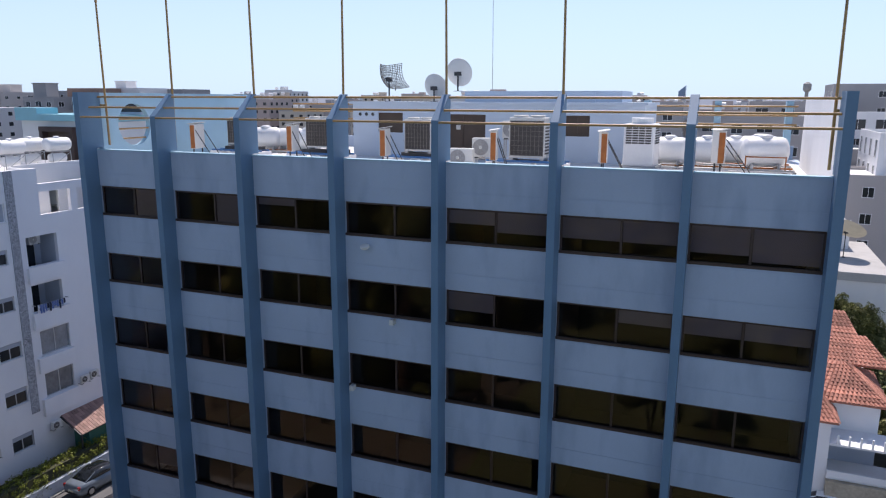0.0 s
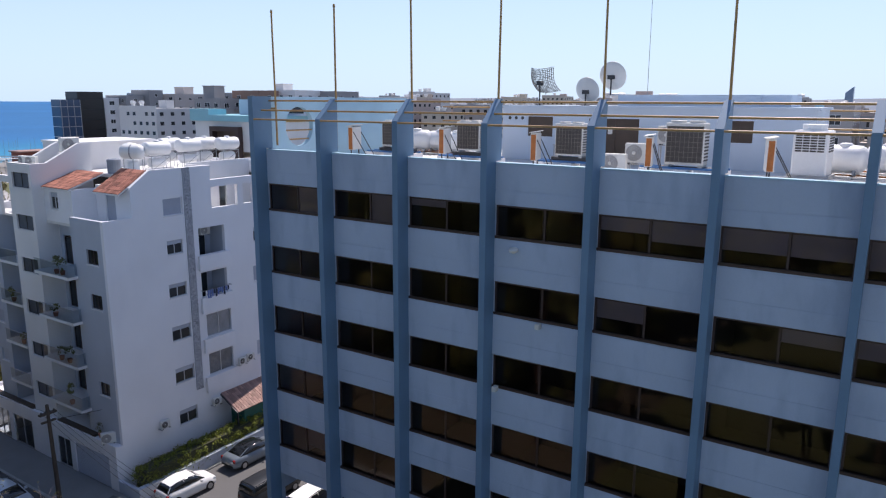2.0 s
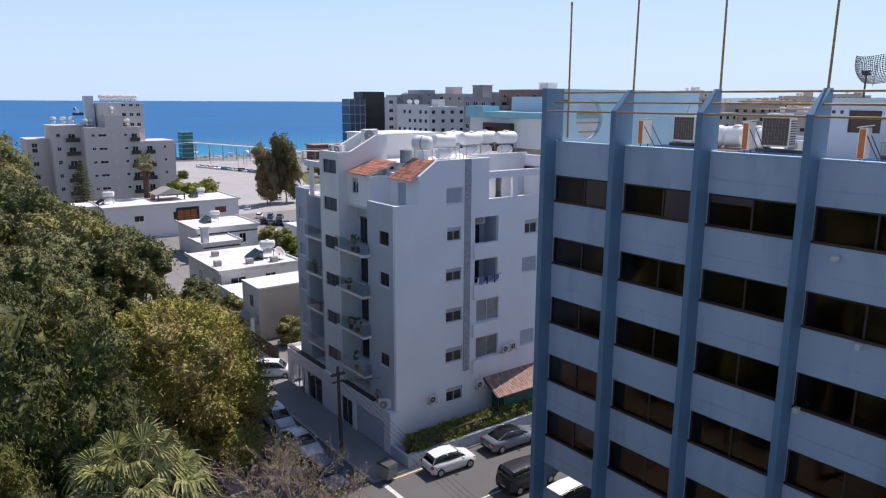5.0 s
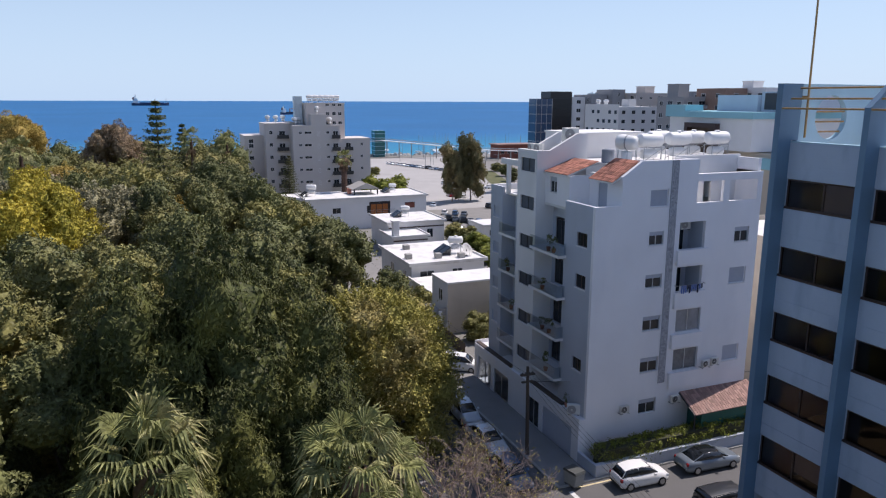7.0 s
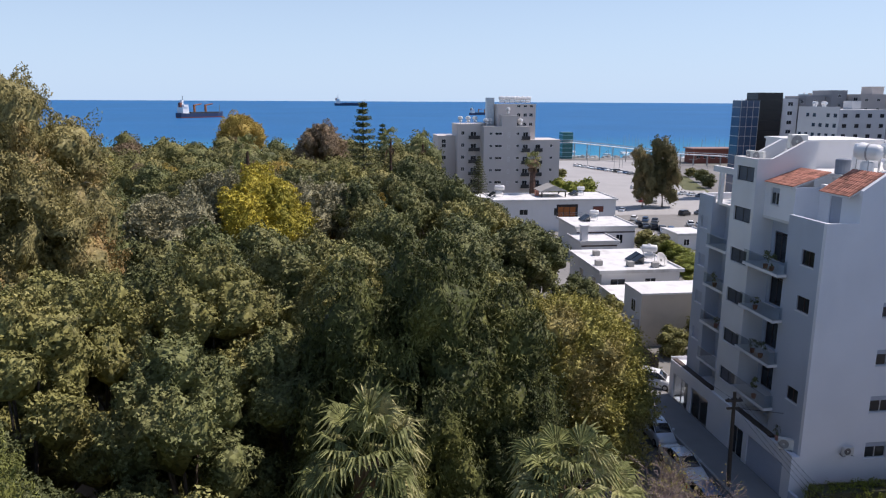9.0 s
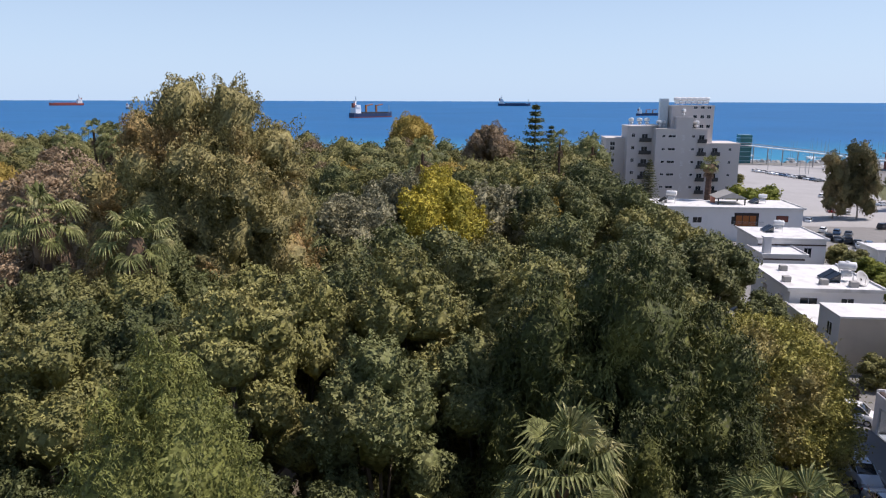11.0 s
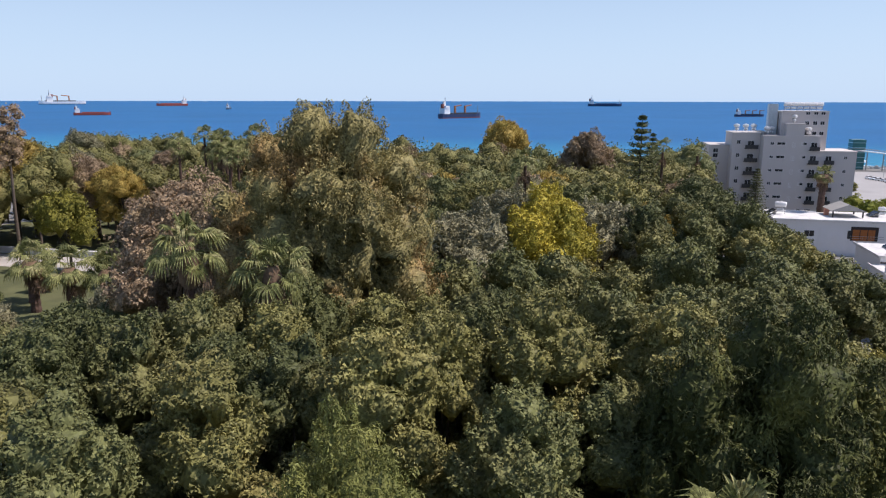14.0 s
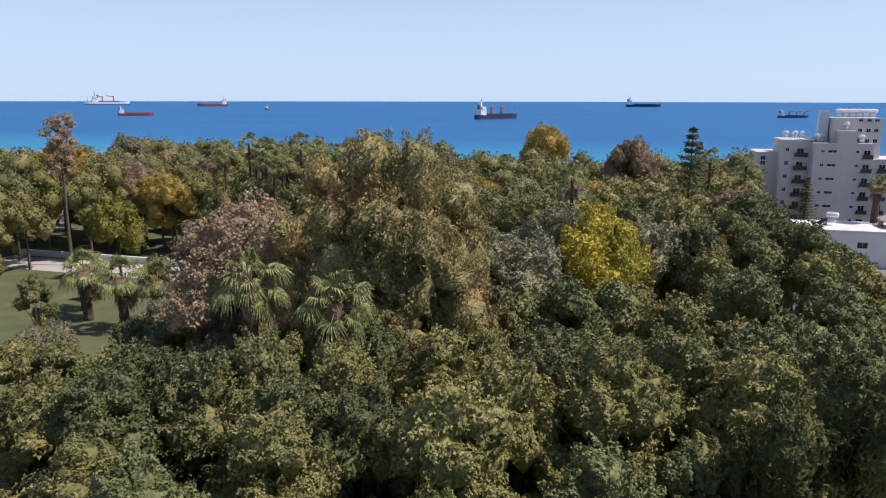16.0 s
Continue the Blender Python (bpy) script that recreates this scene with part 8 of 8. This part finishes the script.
# low hills far inland
m = M()
rng = random.Random(2)
n = 90
for i in range(n + 1):
    a = radians(50 + 100 * i / n)
    h = 28 + 10 * math.sin(i * 0.21) + 6 * math.sin(i * 0.53 + 1) + rng.uniform(-1, 1)
    m.v += [(3600 * math.cos(a), 3600 * math.sin(a), -10), (3700 * math.cos(a), 3700 * math.sin(a), 22 + h * 0.6), (4300 * math.cos(a), 4300 * math.sin(a), -10)]
for i in range(n):
    m.f += [(i * 3, i * 3 + 3, i * 3 + 4, i * 3 + 1), (i * 3 + 1, i * 3 + 4, i * 3 + 5, i * 3 + 2)]
# distance haze is painted into the hills as a bluish grey
solid("backdrop", m, mat("far_hill_haze", (0.30, 0.33, 0.38), 0.95), "low hills far inland, coloured bluish for haze", "hills", kind="structure")

# ---- single trees of their own shape ----
# eucalyptus group
t = thing("eucalyptus", "very tall eucalyptus with olive and rust-tinted hanging foliage", "tree")
lp = []
for cx, cy, top, R in ((0.1, -1.1, 29.8, 1.95), (-0.4, 1.8, 29.3, 2.0), (-3.4, -6.0, 27.6, 1.6), (-3.0, 4.2, 26.6, 1.8), (1.6, -3.4, 25.4, 1.8), (2.4, 0.4, 26.2, 1.9), (2.0, 3.2, 24.4, 1.8), (-1.6, -8.0, 23.6, 1.6), (1.2, 5.4, 21.6, 1.6), (3.4, -1.6, 20.6, 1.7), (3.2, 2.2, 19.4, 1.7), (1.8, -6.0, 20.0, 1.7)):
    deep = (top - 11.0) / 3
    for k in range(3):
        q = (1.0, 1.18, 1.08)[k] * NPR.uniform(0.9, 1.1) * R
        lp.append((cx + NPR.uniform(-0.4, 0.4), cy + NPR.uniform(-0.4, 0.4), top - deep * (0.42, 1.15, 2.15)[k], q, q, deep * (0.4, 0.62, 0.68)[k]))
m = M()
for bx, by, tx, ty, tz in ((0, 0, 0.1, -1.1, 24), (0.3, 0.5, -0.4, 1.9, 24), (-0.6, -0.6, -3.4, -6, 22), (0.4, 0.8, 1.2, 5.6, 18), (0.5, 0.2, 1.6, -3.0, 19)):
    p = Vector((bx, by, 0))
    for k in range(1, 7):
        q = Vector((bx + (tx - bx) * (k / 6) ** 1.3, by + (ty - by) * (k / 6) ** 1.3, tz * k / 6))
        m.tube(p, q, 0.42 * (1 - (k - 1) / 7), 0.42 * (1 - k / 7), 8, False)
        if k > 2:
            for e in (-1, 1):
                m.tube(q, q + Vector((e * 1.6, e * NPR.uniform(-1.5, 1.5), 1.6)), 0.10, 0.03, 5, False)
        p = q
tagged(part("trunk", m, BARK_PALE, t), "pale peeling trunks", kind="stuff")
p, n, inner = lump_leaves(NPR, lp, 115, -0.9, 1.0, 0.3, 1.8)
part("crown", leaves_mesh("crown", p, n, 0.23, 0.1, LEAF_E, NPR, -1.6, 0.35, inner, 0.36), None, t)
t.matrix_basis = pose(-52.2, -28.2, G, 0, 0, 0)
TREES.append((-52.2, -27.5, 9.0))

# broad dome tree by the street
lp = [(0, 0, 6.4, 5.6, 5.6, 5.2)] + [(5.6 * math.cos(i * 2.39996) * math.sqrt(i / 29), 5.6 * math.sin(i * 2.39996) * math.sqrt(i / 29), 10.6 - 8.4 * (i / 29) ** 1.7, 2.1, 2.1, 1.7) for i in range(30)]
t = leafy_tree("dome_tree", "wide dome-shaped tree with yellowish green sparse foliage", "tree", NPR, lp, 110, 0.2, 0.13, LEAF_D, BARK, 0.32, wave=0.6, depth=0.14, low=-0.6)
t.matrix_basis = pose(-57.2, 11.5, G) @ Matrix.Diagonal((1.04, 1.04, 1.02, 1))
TREES.append((-57.2, 11.4, 6.6))


def bare_tree(x, y, h, spread, seed, label, mtl=TWIG):
    """Forking branches down to fine twigs, with a few late leaves."""
    rnd = random.Random(seed)
    m = M()
    ends = []
    def grow(p, d, L, r, depth):
        q = p + d * L
        m.tube(p, q, r, r * 0.7, 6 if depth < 2 else 3, False)
        if depth >= 7:
            ends.append(q)
            return
        for _ in range(3 if depth < 3 else 2):
            e = (d + Vector((rnd.gauss(0, spread), rnd.gauss(0, spread), rnd.gauss(0.08, spread * 0.6)))).normalized()
            grow(q, e, L * rnd.uniform(0.68, 0.92), max(r * 0.6, 0.009), depth + 1)
    grow(Vector((0, 0, 0)), Vector((0, 0, 1)), h * 0.21, h * 0.016, 0)
    t = thing("bare_tree", label, "tree", "bare trees")
    part("crown_wood", m, mtl, t)
    pts = np.array([tuple(q) for q in ends for _ in range(2)]) + NPR.normal(size=(2 * len(ends), 3)) * 0.12
    tagged(part("late_leaf_scatter", leaves_mesh("late_leaf_scatter", pts[::3], np.tile((0.0, 0.0, 1.0), (len(pts[::3]), 1)), 0.14, 0.08, LEAF_D, NPR), None, t), "few yellowish leaves left on the twigs", kind="stuff")
    t.matrix_basis = pose(x, y, gz(x))
    return t


for k, (x, y, h) in enumerate(((-41.8, 14.2, 7.0), (-45.4, 13.6, 7.2), (-38.4, 12.4, 7.2), (-40.0, 16.2, 6.0), (-36.6, 15.0, 6.2), (-43.2, 11.6, 7.4))):
    bare_tree(x, y, h, 0.42, 3 + k * 5, "nearly leafless street tree with purplish-brown twigs")


mat("dry_fronds", (0.20, 0.13, 0.08), 0.95, 0.3, 3, 0.3, 14, 0.5)


def palm(x, y, top, label, crown=2.1, fronds=26, trunk_r=0.26, seed=1, skirt=True):
    """A fan palm: ringed trunk, dead skirt, and fans of pointed segments on arched stalks."""
    rnd = random.Random(seed)
    t = thing("fan_palm", label, "palm", "fan palms")
    h = top - gz(x)
    prof = []
    n = int(h / 0.5)
    for i in range(n + 1):
        prof.append((trunk_r * (1.25 - 0.35 * i / n) * (1.06 if i % 2 else 0.95), h * i / n * 0.97))
    part("trunk", M().lathe(prof, None, 10), PALM_BARK, t)
    if skirt:
        part("skirt", M().lathe([(trunk_r * 1.1, h * 0.97 - 2.4), (trunk_r * 2.1, h * 0.97 - 2.0), (trunk_r * 2.3, h * 0.97 - 0.8), (trunk_r * 1.2, h * 0.97)], None, 12), MATS["dry_fronds"], t)
    for i in range(fronds):
        a, u = i * 2.39996 + rnd.uniform(-0.5, 0.5), i / fronds
        el = (1.3 - 2.0 * u if i < fronds - 3 else -1.1) + rnd.uniform(-0.35, 0.35)
        d = Vector((math.cos(a) * math.cos(el), math.sin(a) * math.cos(el), math.sin(el)))
        base = Vector((0, 0, h * 0.97 - 0.5 * u))
        L = crown * rnd.uniform(0.55, 0.9)
        m = M()
        tip = base + d * L - Vector((0, 0, 0.12 * L))
        m.tube(base, tip, 0.03, 0.02, 4, False)
        d = (d - Vector((0, 0, 0.3 + 0.4 * u))).normalized()
        side = d.cross(Vector((0, 0, 1)))
        side = (side.normalized() if side.length > 0.05 else Vector((1, 0, 0))) + Vector((0, 0, rnd.uniform(-0.5, 0.5)))
        side = (side - d * side.dot(d)).normalized()
        nrm = side.cross(d).normalized()
        R = crown * rnd.uniform(0.52, 0.7)
        k = 21
        for j in range(k):
            b = -1.9 + 3.8 * j / (k - 1) + rnd.uniform(-0.06, 0.06)
            dd = (d * math.cos(b) + side * math.sin(b)).normalized()
            w = side * math.cos(b) - d * math.sin(b)
            r1 = R * (1.0 - 0.13 * abs(b))
            mid = tip + dd * r1 * 0.55 + nrm * 0.07 * R
            end = tip + dd * r1 * 0.95 - Vector((0, 0, r1 * rnd.uniform(0.15, 0.7)))
            s = len(m.v)
            m.v += [tuple(tip), tuple(mid - w * R * 0.046), tuple(end), tuple(mid + w * R * 0.046), tuple(mid - nrm * 0.05)]
            m.f += [(s, s + 1, s + 4), (s + 1, s + 2, s + 4), (s + 4, s + 2, s + 3), (s, s + 4, s + 3)]
        part("frond", m, LEAF_P if i < fronds - 3 else MATS["dry_fronds"], t)
    t.matrix_basis = pose(x, y, gz(x))
    TREES.append((x, y, 1.8))
    return t


palm(-39.4, -31.5, 20.6, "fan palm with drooping green fronds", 1.75, 28, seed=1)
palm(-40.9, -27.3, 19.3, "fan palm with drooping green fronds", 1.85, 28, seed=2)
palm(-27.2, -5.1, 14.0, "fan palm with grey-green fronds among the cypresses", 2.2, 36, seed=3)
palm(-24.6, 1.3, 14.0, "fan palm with bright green fronds near the street", 1.9, 36, seed=4)
low = palm(-92.0, -91.0, 4.4, "short thick fan palm on the lawn", 3.4, 26, 0.6, seed=5)
for x, y, s in ((-89.0, -82.0, 1.0), (-91.3, -77.7, 0.95), (-97, -96, 0.9)):
    at = pose(x, y, gz(x)) @ Matrix.Diagonal((s, s, s, 1))
    copy_thing(low, at).matrix_basis = at
far = palm(-205, 47.0, 9.5, "tall shaggy fan palm before the hotel", 2.6, 26, 0.8, seed=6)
fp = palm(-150, -92, 19.5, "tall fan palm in the far park", 2.6, 22, 0.3, seed=7, skirt=False)
rng = random.Random(31)
for i in range(16):
    x, y, s = rng.uniform(-172, -142), rng.uniform(-108, -80), rng.uniform(0.85, 1.05)
    at = pose(x, y, gz(x), 0, 0, rng.uniform(0, 360)) @ Matrix.Diagonal((s, s, s, 1))
    copy_thing(fp, at).matrix_basis = at
for x, y, s in ((-172, 4, 0.98), (-176, 12, 0.95), (-116, -21, 0.9)):
    at = pose(x, y, gz(x)) @ Matrix.Diagonal((s, s, s, 1))
    copy_thing(fp, at).matrix_basis = at


def norfolk(x, y, top, label, tiers=17):
    """A Norfolk pine: straight trunk with level tiers of branches."""
    t = thing("norfolk_pine", label, "tree", "norfolk pines")
    h = top - gz(x)
    part("trunk", M().tube((0, 0, 0), (0, 0, h), 0.35, 0.05, 8), BARK, t)
    pts, nrm = [], []
    m = M()
    for k in range(tiers):
        u = k / (tiers - 1)
        z, R = h * (0.4 + 0.58 * u), (4.4 * (1 - u) ** 0.8 + 0.4) * NPR.uniform(0.85, 1.1)
        for j in range(7):
            a = j * 0.8976 + k * 0.5
            e = Vector((math.cos(a) * R, math.sin(a) * R, z + 0.12 * R)) * 1.0
            m.tube((0, 0, z), e, 0.06, 0.02, 4, False)
            for q in range(46):
                f = 0.1 + 0.9 * q / 46
                pts.append([e.x * f + NPR.uniform(-0.35, 0.35), e.y * f + NPR.uniform(-0.35, 0.35), z + 0.12 * R * f + NPR.uniform(-0.4, 0.25)])
                nrm.append([0, 0, 1])
    tagged(part("crown_wood", m, BARK, t), kind="stuff")
    part("crown", leaves_mesh("crown", np.array(pts), np.array(nrm, float), 0.5, 0.26, LEAF_B, NPR), None, t)
    t.matrix_basis = pose(x, y, gz(x))
    return t


nf = norfolk(-128.0, -3.2, 25.4, "tall tiered Norfolk pine above the canopy")
copy_thing(nf, pose(-190.5, 3.0, gz(-190) - 2.0, 0, 0, 30))
at = pose(-209, 31.8, gz(-209), 0, 0, 10) @ Matrix.Diagonal((0.8, 0.8, 0.655, 1))
copy_thing(nf, at).matrix_basis = at
# round tree and thin tall trees in the far clearing
lp = crown_lumps(NPR, 3.8, 7.6, 15.4, 12, 2.1)
t = leafy_tree("round_tree", "round clipped bright green tree in the clearing", "tree", NPR, lp, 14, 0.5, 0.33, leaf_mat("leaf_round", (0.11, 0.11, 0.022), (0.33, 0.30, 0.055), None, 0, 0.2), BARK, 0.3, wave=1.4)
t.matrix_basis = pose(-121.3, -109.2, gz(-121))
cl = [(math.cos(k * 2.4) * NPR.uniform(0.6, 3.2), math.sin(k * 2.4) * NPR.uniform(0.6, 3.2), 18.5 + 0.42 * k, 1.1, 1.1, 0.9) for k in range(26)]
t = leafy_tree("tall_pine", "tall thin pine with a sparse reddish crown", "tree", NPR, cl, 16, 0.45, 0.25, LEAF_R, BARK, 0.35, inset=0.5)
t.matrix_basis = pose(-129, -128, gz(-129)) @ Matrix.Diagonal((1.1, 1.1, 1.08, 1))
# trees by the car park, near the hotel and in the yards
for key, x, y, top, wide in (("bush_green", -152, 59, -2.4, 1.5), ("bush_green", -146, 60, -2.2, 1.6), ("bush_lime", -140, 59.5, -2.4, 1.8), ("bush_darkgreen", -96, 25.5, 2.0, 1.2), ("bush_darkgreen", -91, 24.8, 1.6, 1.2), ("bush_darkgreen", -86.5, 24.6, 0.4, 1.0), ("bush_green", -89, 27.6, 1.2, 1.1), ("ragged", -246, 106.0, 12.6, 0.9), ("ragged", -245, 98.0, 9.5, 0.8), ("bush_lime", -211, 58, 2.4, 1.2), ("bush_lime", -214, 65, 2.0, 1.3), ("bush_lime", -137, 60, -3.0, 2.4), ("bush_lime", -131, 59, -3.0, 2.2), ("bush_lime", -126, 58, -2.5, 2.2), ("bush_green", -150, 62, -3.6, 1.6), ("bush_darkgreen", -300, 152, -6, 1.6), ("bush_darkgreen", -322, 160, -6, 1.8), ("bush_green", -345, 166, -7.5, 2.0), ("bush_green", -290, 60, -3, 1.6), ("bush_green", -310, 66, -4, 1.6), ("bush_darkgreen", -330, 70, -4, 1.8), ("bush_green", -350, 100, -8, 2.0), ("bush_green", -76.5, 30, 0.8, 1.5), ("bush_green", -77.5, 34, 1.5, 1.5), ("bush_green", -100, 50, -0.5, 2.2), ("bush_green", -108, 51, -1.0, 2.2), ("bush_lime", -116, 53, -1.0, 2.4), ("bush_lime", -124, 55, -2.0, 2.4), ("bush_lime", -134, 61, -4.0, 2.4), ("bush_darkgreen", -143, 58, -3.5, 1.5),
                             ("plume0", 9.5, 68.0, 9.0, 1.4), ("plume1", 11.5, 67.0, 8.6, 1.4), ("bush_darkgreen", 13.5, 66, 6.5, 1.4), ("bush_darkgreen", 14.5, 60, 4.0, 1.2), ("bush_green", 12.9, 51.2, 2.2, 0.8), ("bush_darkgreen", 15.0, 54, 3.0, 1.2), ("bush_green", -48, 66, 3.0, 1.5), ("bush_darkgreen", 4, 144, 18, 1.2), ("bush_darkgreen", -4, 146, 17, 1.2), ("bush_darkgreen", -96, 26.6, 1.0, 1.3), ("bush_darkgreen", -92, 26.0, 0.6, 1.3), ("bush_green", -88.5, 25.6, 0.0, 1.3)):
    plant(key, x, y, top, None, wide)
for key, x, y, top in (("ochre_mid", -255.0, -42.0, 20.0), ("brown_mid", -198.0, -13.6, 18.8), ("brown_mid", -59.0, -44.4, 20.4), ("brown_mid", -58.5, -38.8, 19.8), ("silver_mid", -70, -22, 17), ("ochre_mid", -92, -5, 14.6), ("olive_mid0", -37.0, -44.7, 13.5), ("olive_mid2", -33.5, -40.5, 14.5), ("olive_mid1", -46.0, -54.5, 8.0), ("silver_mid", -55.0, -62.0, 9.5), ("dark_mid2", -72.0, -80.0, 9.0), ("olive_mid0", -95.0, -113.0, 9.5), ("olive_mid2", -102.0, -119.0, 10.5), ("silver_mid", -84.0, -103.0, 6.0), ("bush_darkgreen", -100, -76, 2.0, ), ("bush_green", -104, -100, 1.5), ("bush_green", -84, -92, -0.5), ("bush_darkgreen", -110, -92, 2.5), ("bush_green", -80, -70, 0.0), ("silver_mid", -76, -66, 6.0), ("silver_mid", -83, -20, 17.5), ("silver_mid", -88, -9, 16)):
    plant(key, x, y, top)

# dense dark trees that line the street
for x, y, top, key in ((-67, 9.5, 13.8, "dark_mid0"), (-72, 13.0, 13.2, "dark_mid1"), (-79, 13.5, 12.6, "dark_mid2"), (-83, 12.0, 12.5, "olive_mid0"), (-89, 11.0, 13.0, "dark_mid1"), (-95, 12.5, 12.0, "dark_mid0"), (-101, 12.0, 12.5, "dark_mid2"), (-108, 13.0, 11.0, "olive_mid1"), (-115, 13.0, 10.5, "dark_mid0"), (-123, 13.0, 10.0, "dark_mid1"), (-131, 13.5, 9.0, "dark_mid2"), (-140, 14.0, 8.5, "olive_mid2"), (-150, 14.5, 8.0, "dark_mid0"), (-72, 5, 14.5, "dark_mid2"), (-64.5, 4.5, 15, "dark_mid1")):
    plant(key, x, y, top, None, 1.15)

# ---- the wood ----
rng = random.Random(23)
PARK_KEYS = ("olive", "dark", "dark", "olive", "dark")


def clear(x, y):
    """Lawn, path and street stay free."""
    return (-140 < x < -57 and -128 < y < -56 and y > -128 + (x + 57) * -0.1) or y > 11.5 - 0.02 * (x + 50) or (-52 < x < -22 and y > 2.2 + 0.165 * (-32 - x)) or (-32 < x < -20 and y > -11)


def free(x, y, gap):
    return all((x - a) ** 2 + (y - b) ** 2 > (gap * (0.5 if r < 4 else 1) + r * 0.45) ** 2 for a, b, r in TREES)


WOOD = {"olive": ([], [], []), "dark": ([], [], [])}


def far_tree(key, x, y, top, wide):
    """Adds the leaves of one far tree to the joined wood."""
    p, n, cl = FARS[key, rng.randrange(3)]
    s = (top - gz(x)) / 19.5
    a = rng.uniform(0, 6.28)
    c, q = math.cos(a), math.sin(a)
    turn = np.array(((c, q, 0), (-q, c, 0), (0, 0, 1)))
    WOOD[key][0].append((p * (s * wide, s * wide, s)) @ turn + (x, y, gz(x)))
    WOOD[key][1].append(n @ turn)
    for q in cl:
        o = (np.array(q[:3]) * (s * wide, s * wide, s)) @ turn
        WOOD[key][2].append((x + o[0], y + o[1], gz(x) + o[2], q[3] * s * wide, q[4] * s * wide, q[5] * s))
    FAR_TRUNKS.tube((x, y, gz(x)), (x, y, gz(x) + 12 * s), 0.3, 0.15, 5, False)
    TREES.append((x, y, 3.2 * s * wide))


FAR_TRUNKS = M()
for x0, x1, y0, y1, step, kind in ((-48, -17, -37, 9, 4.6, "near"), (-72, -48, -60, 12, 5.6, "mid"), (-112, -72, -75, 12, 6.4, "mid"), (-48, -17, -60, -37, 6.0, "mid"), (-240, -112, -60, 20, 7.4, "far"), (-260, -140, -190, -60, 8.2, "far"), (-140, -62, -190, -128, 8.2, "far"), (-80, -30, -110, -60, 7.0, "far"), (-15, 40, -70, 6, 12.0, "mid"), (-28, 46, -125, -72, 9.0, "far")):
    x = x0
    while x < x1:
        y = y0
        while y < y1:
            a, b = x + rng.uniform(-0.4, 0.4) * step, y + rng.uniform(-0.4, 0.4) * step
            y += step
            if clear(a, b) or not free(a, b, step * 0.74):
                continue
            pick, key = rng.random(), rng.choice(PARK_KEYS)
            if kind == "far":
                top = 11.5 + 7.0 * noise.noise(Vector((a * 0.03, b * 0.03, 0))) + rng.uniform(-2, 2.5) - (1.0 if b > 0 else 0)
                if -80 < a < -30:
                    top = min(top, 8.0)
                # mostly the lighter olive, so leaf colour imitates the haze over far trees
                key = rng.choice(("olive", "olive", "olive", "dark"))
                if pick < 0.09:
                    plant(("ochre_mid", "silver_mid", "brown_mid")[int(pick / 0.03)], a, b, top, None, 1.1)
                else:
                    far_tree(key, a, b, top, 1.15)
                continue
            top = (16.6 if kind == "near" else 15.2) + 2.2 * noise.noise(Vector((a * 0.06, b * 0.06, 1))) + rng.uniform(-1.8, 1.5)
            if a > -17:
                top = rng.uniform(6, 11)
            if kind == "near" and a > -31 and b > -24:
                top -= 2.5
            if -72 < a < -40 and -21 < b < -5:
                top = min(top, 15.2)
            if -84 < a < -66 and -22 < b < -8:
                top = min(top, 11.5)
            if b > 6 and a > -66:
                top = min(top, 6.0)
            if b < -37 and a > -80:
                top = min(top, 13.5 if b > -42 else 10.5)
            plant(key + f"_{kind}{rng.randrange(3)}", a, b, top)
        x += step
for key, mtl, lb in (("olive", LEAF_A, "far olive-green treetops of the park wood"), ("dark", LEAF_B, "far dark green treetops of the park wood")):
    ob = new("far_wood", leaves_mesh("far_wood", np.concatenate(WOOD[key][0]), np.concatenate(WOOD[key][1]), 0.62, 0.42, mtl, NPR, 0.0, 0.35, cores(WOOD[key][2], NPR, BALL_ROUGH, 0.9), 0.5))
    tagged(ob, lb, "trees", kind="stuff")
solid("far_trunks", FAR_TRUNKS, BARK, "dark trunks of the far park wood", "trees", kind="stuff")

# prototypes that stand nowhere are taken away
for key, t in PROTO.items():
    if key not in USED:
        for o in (*t.children_recursive, t):
            bpy.data.objects.remove(o)
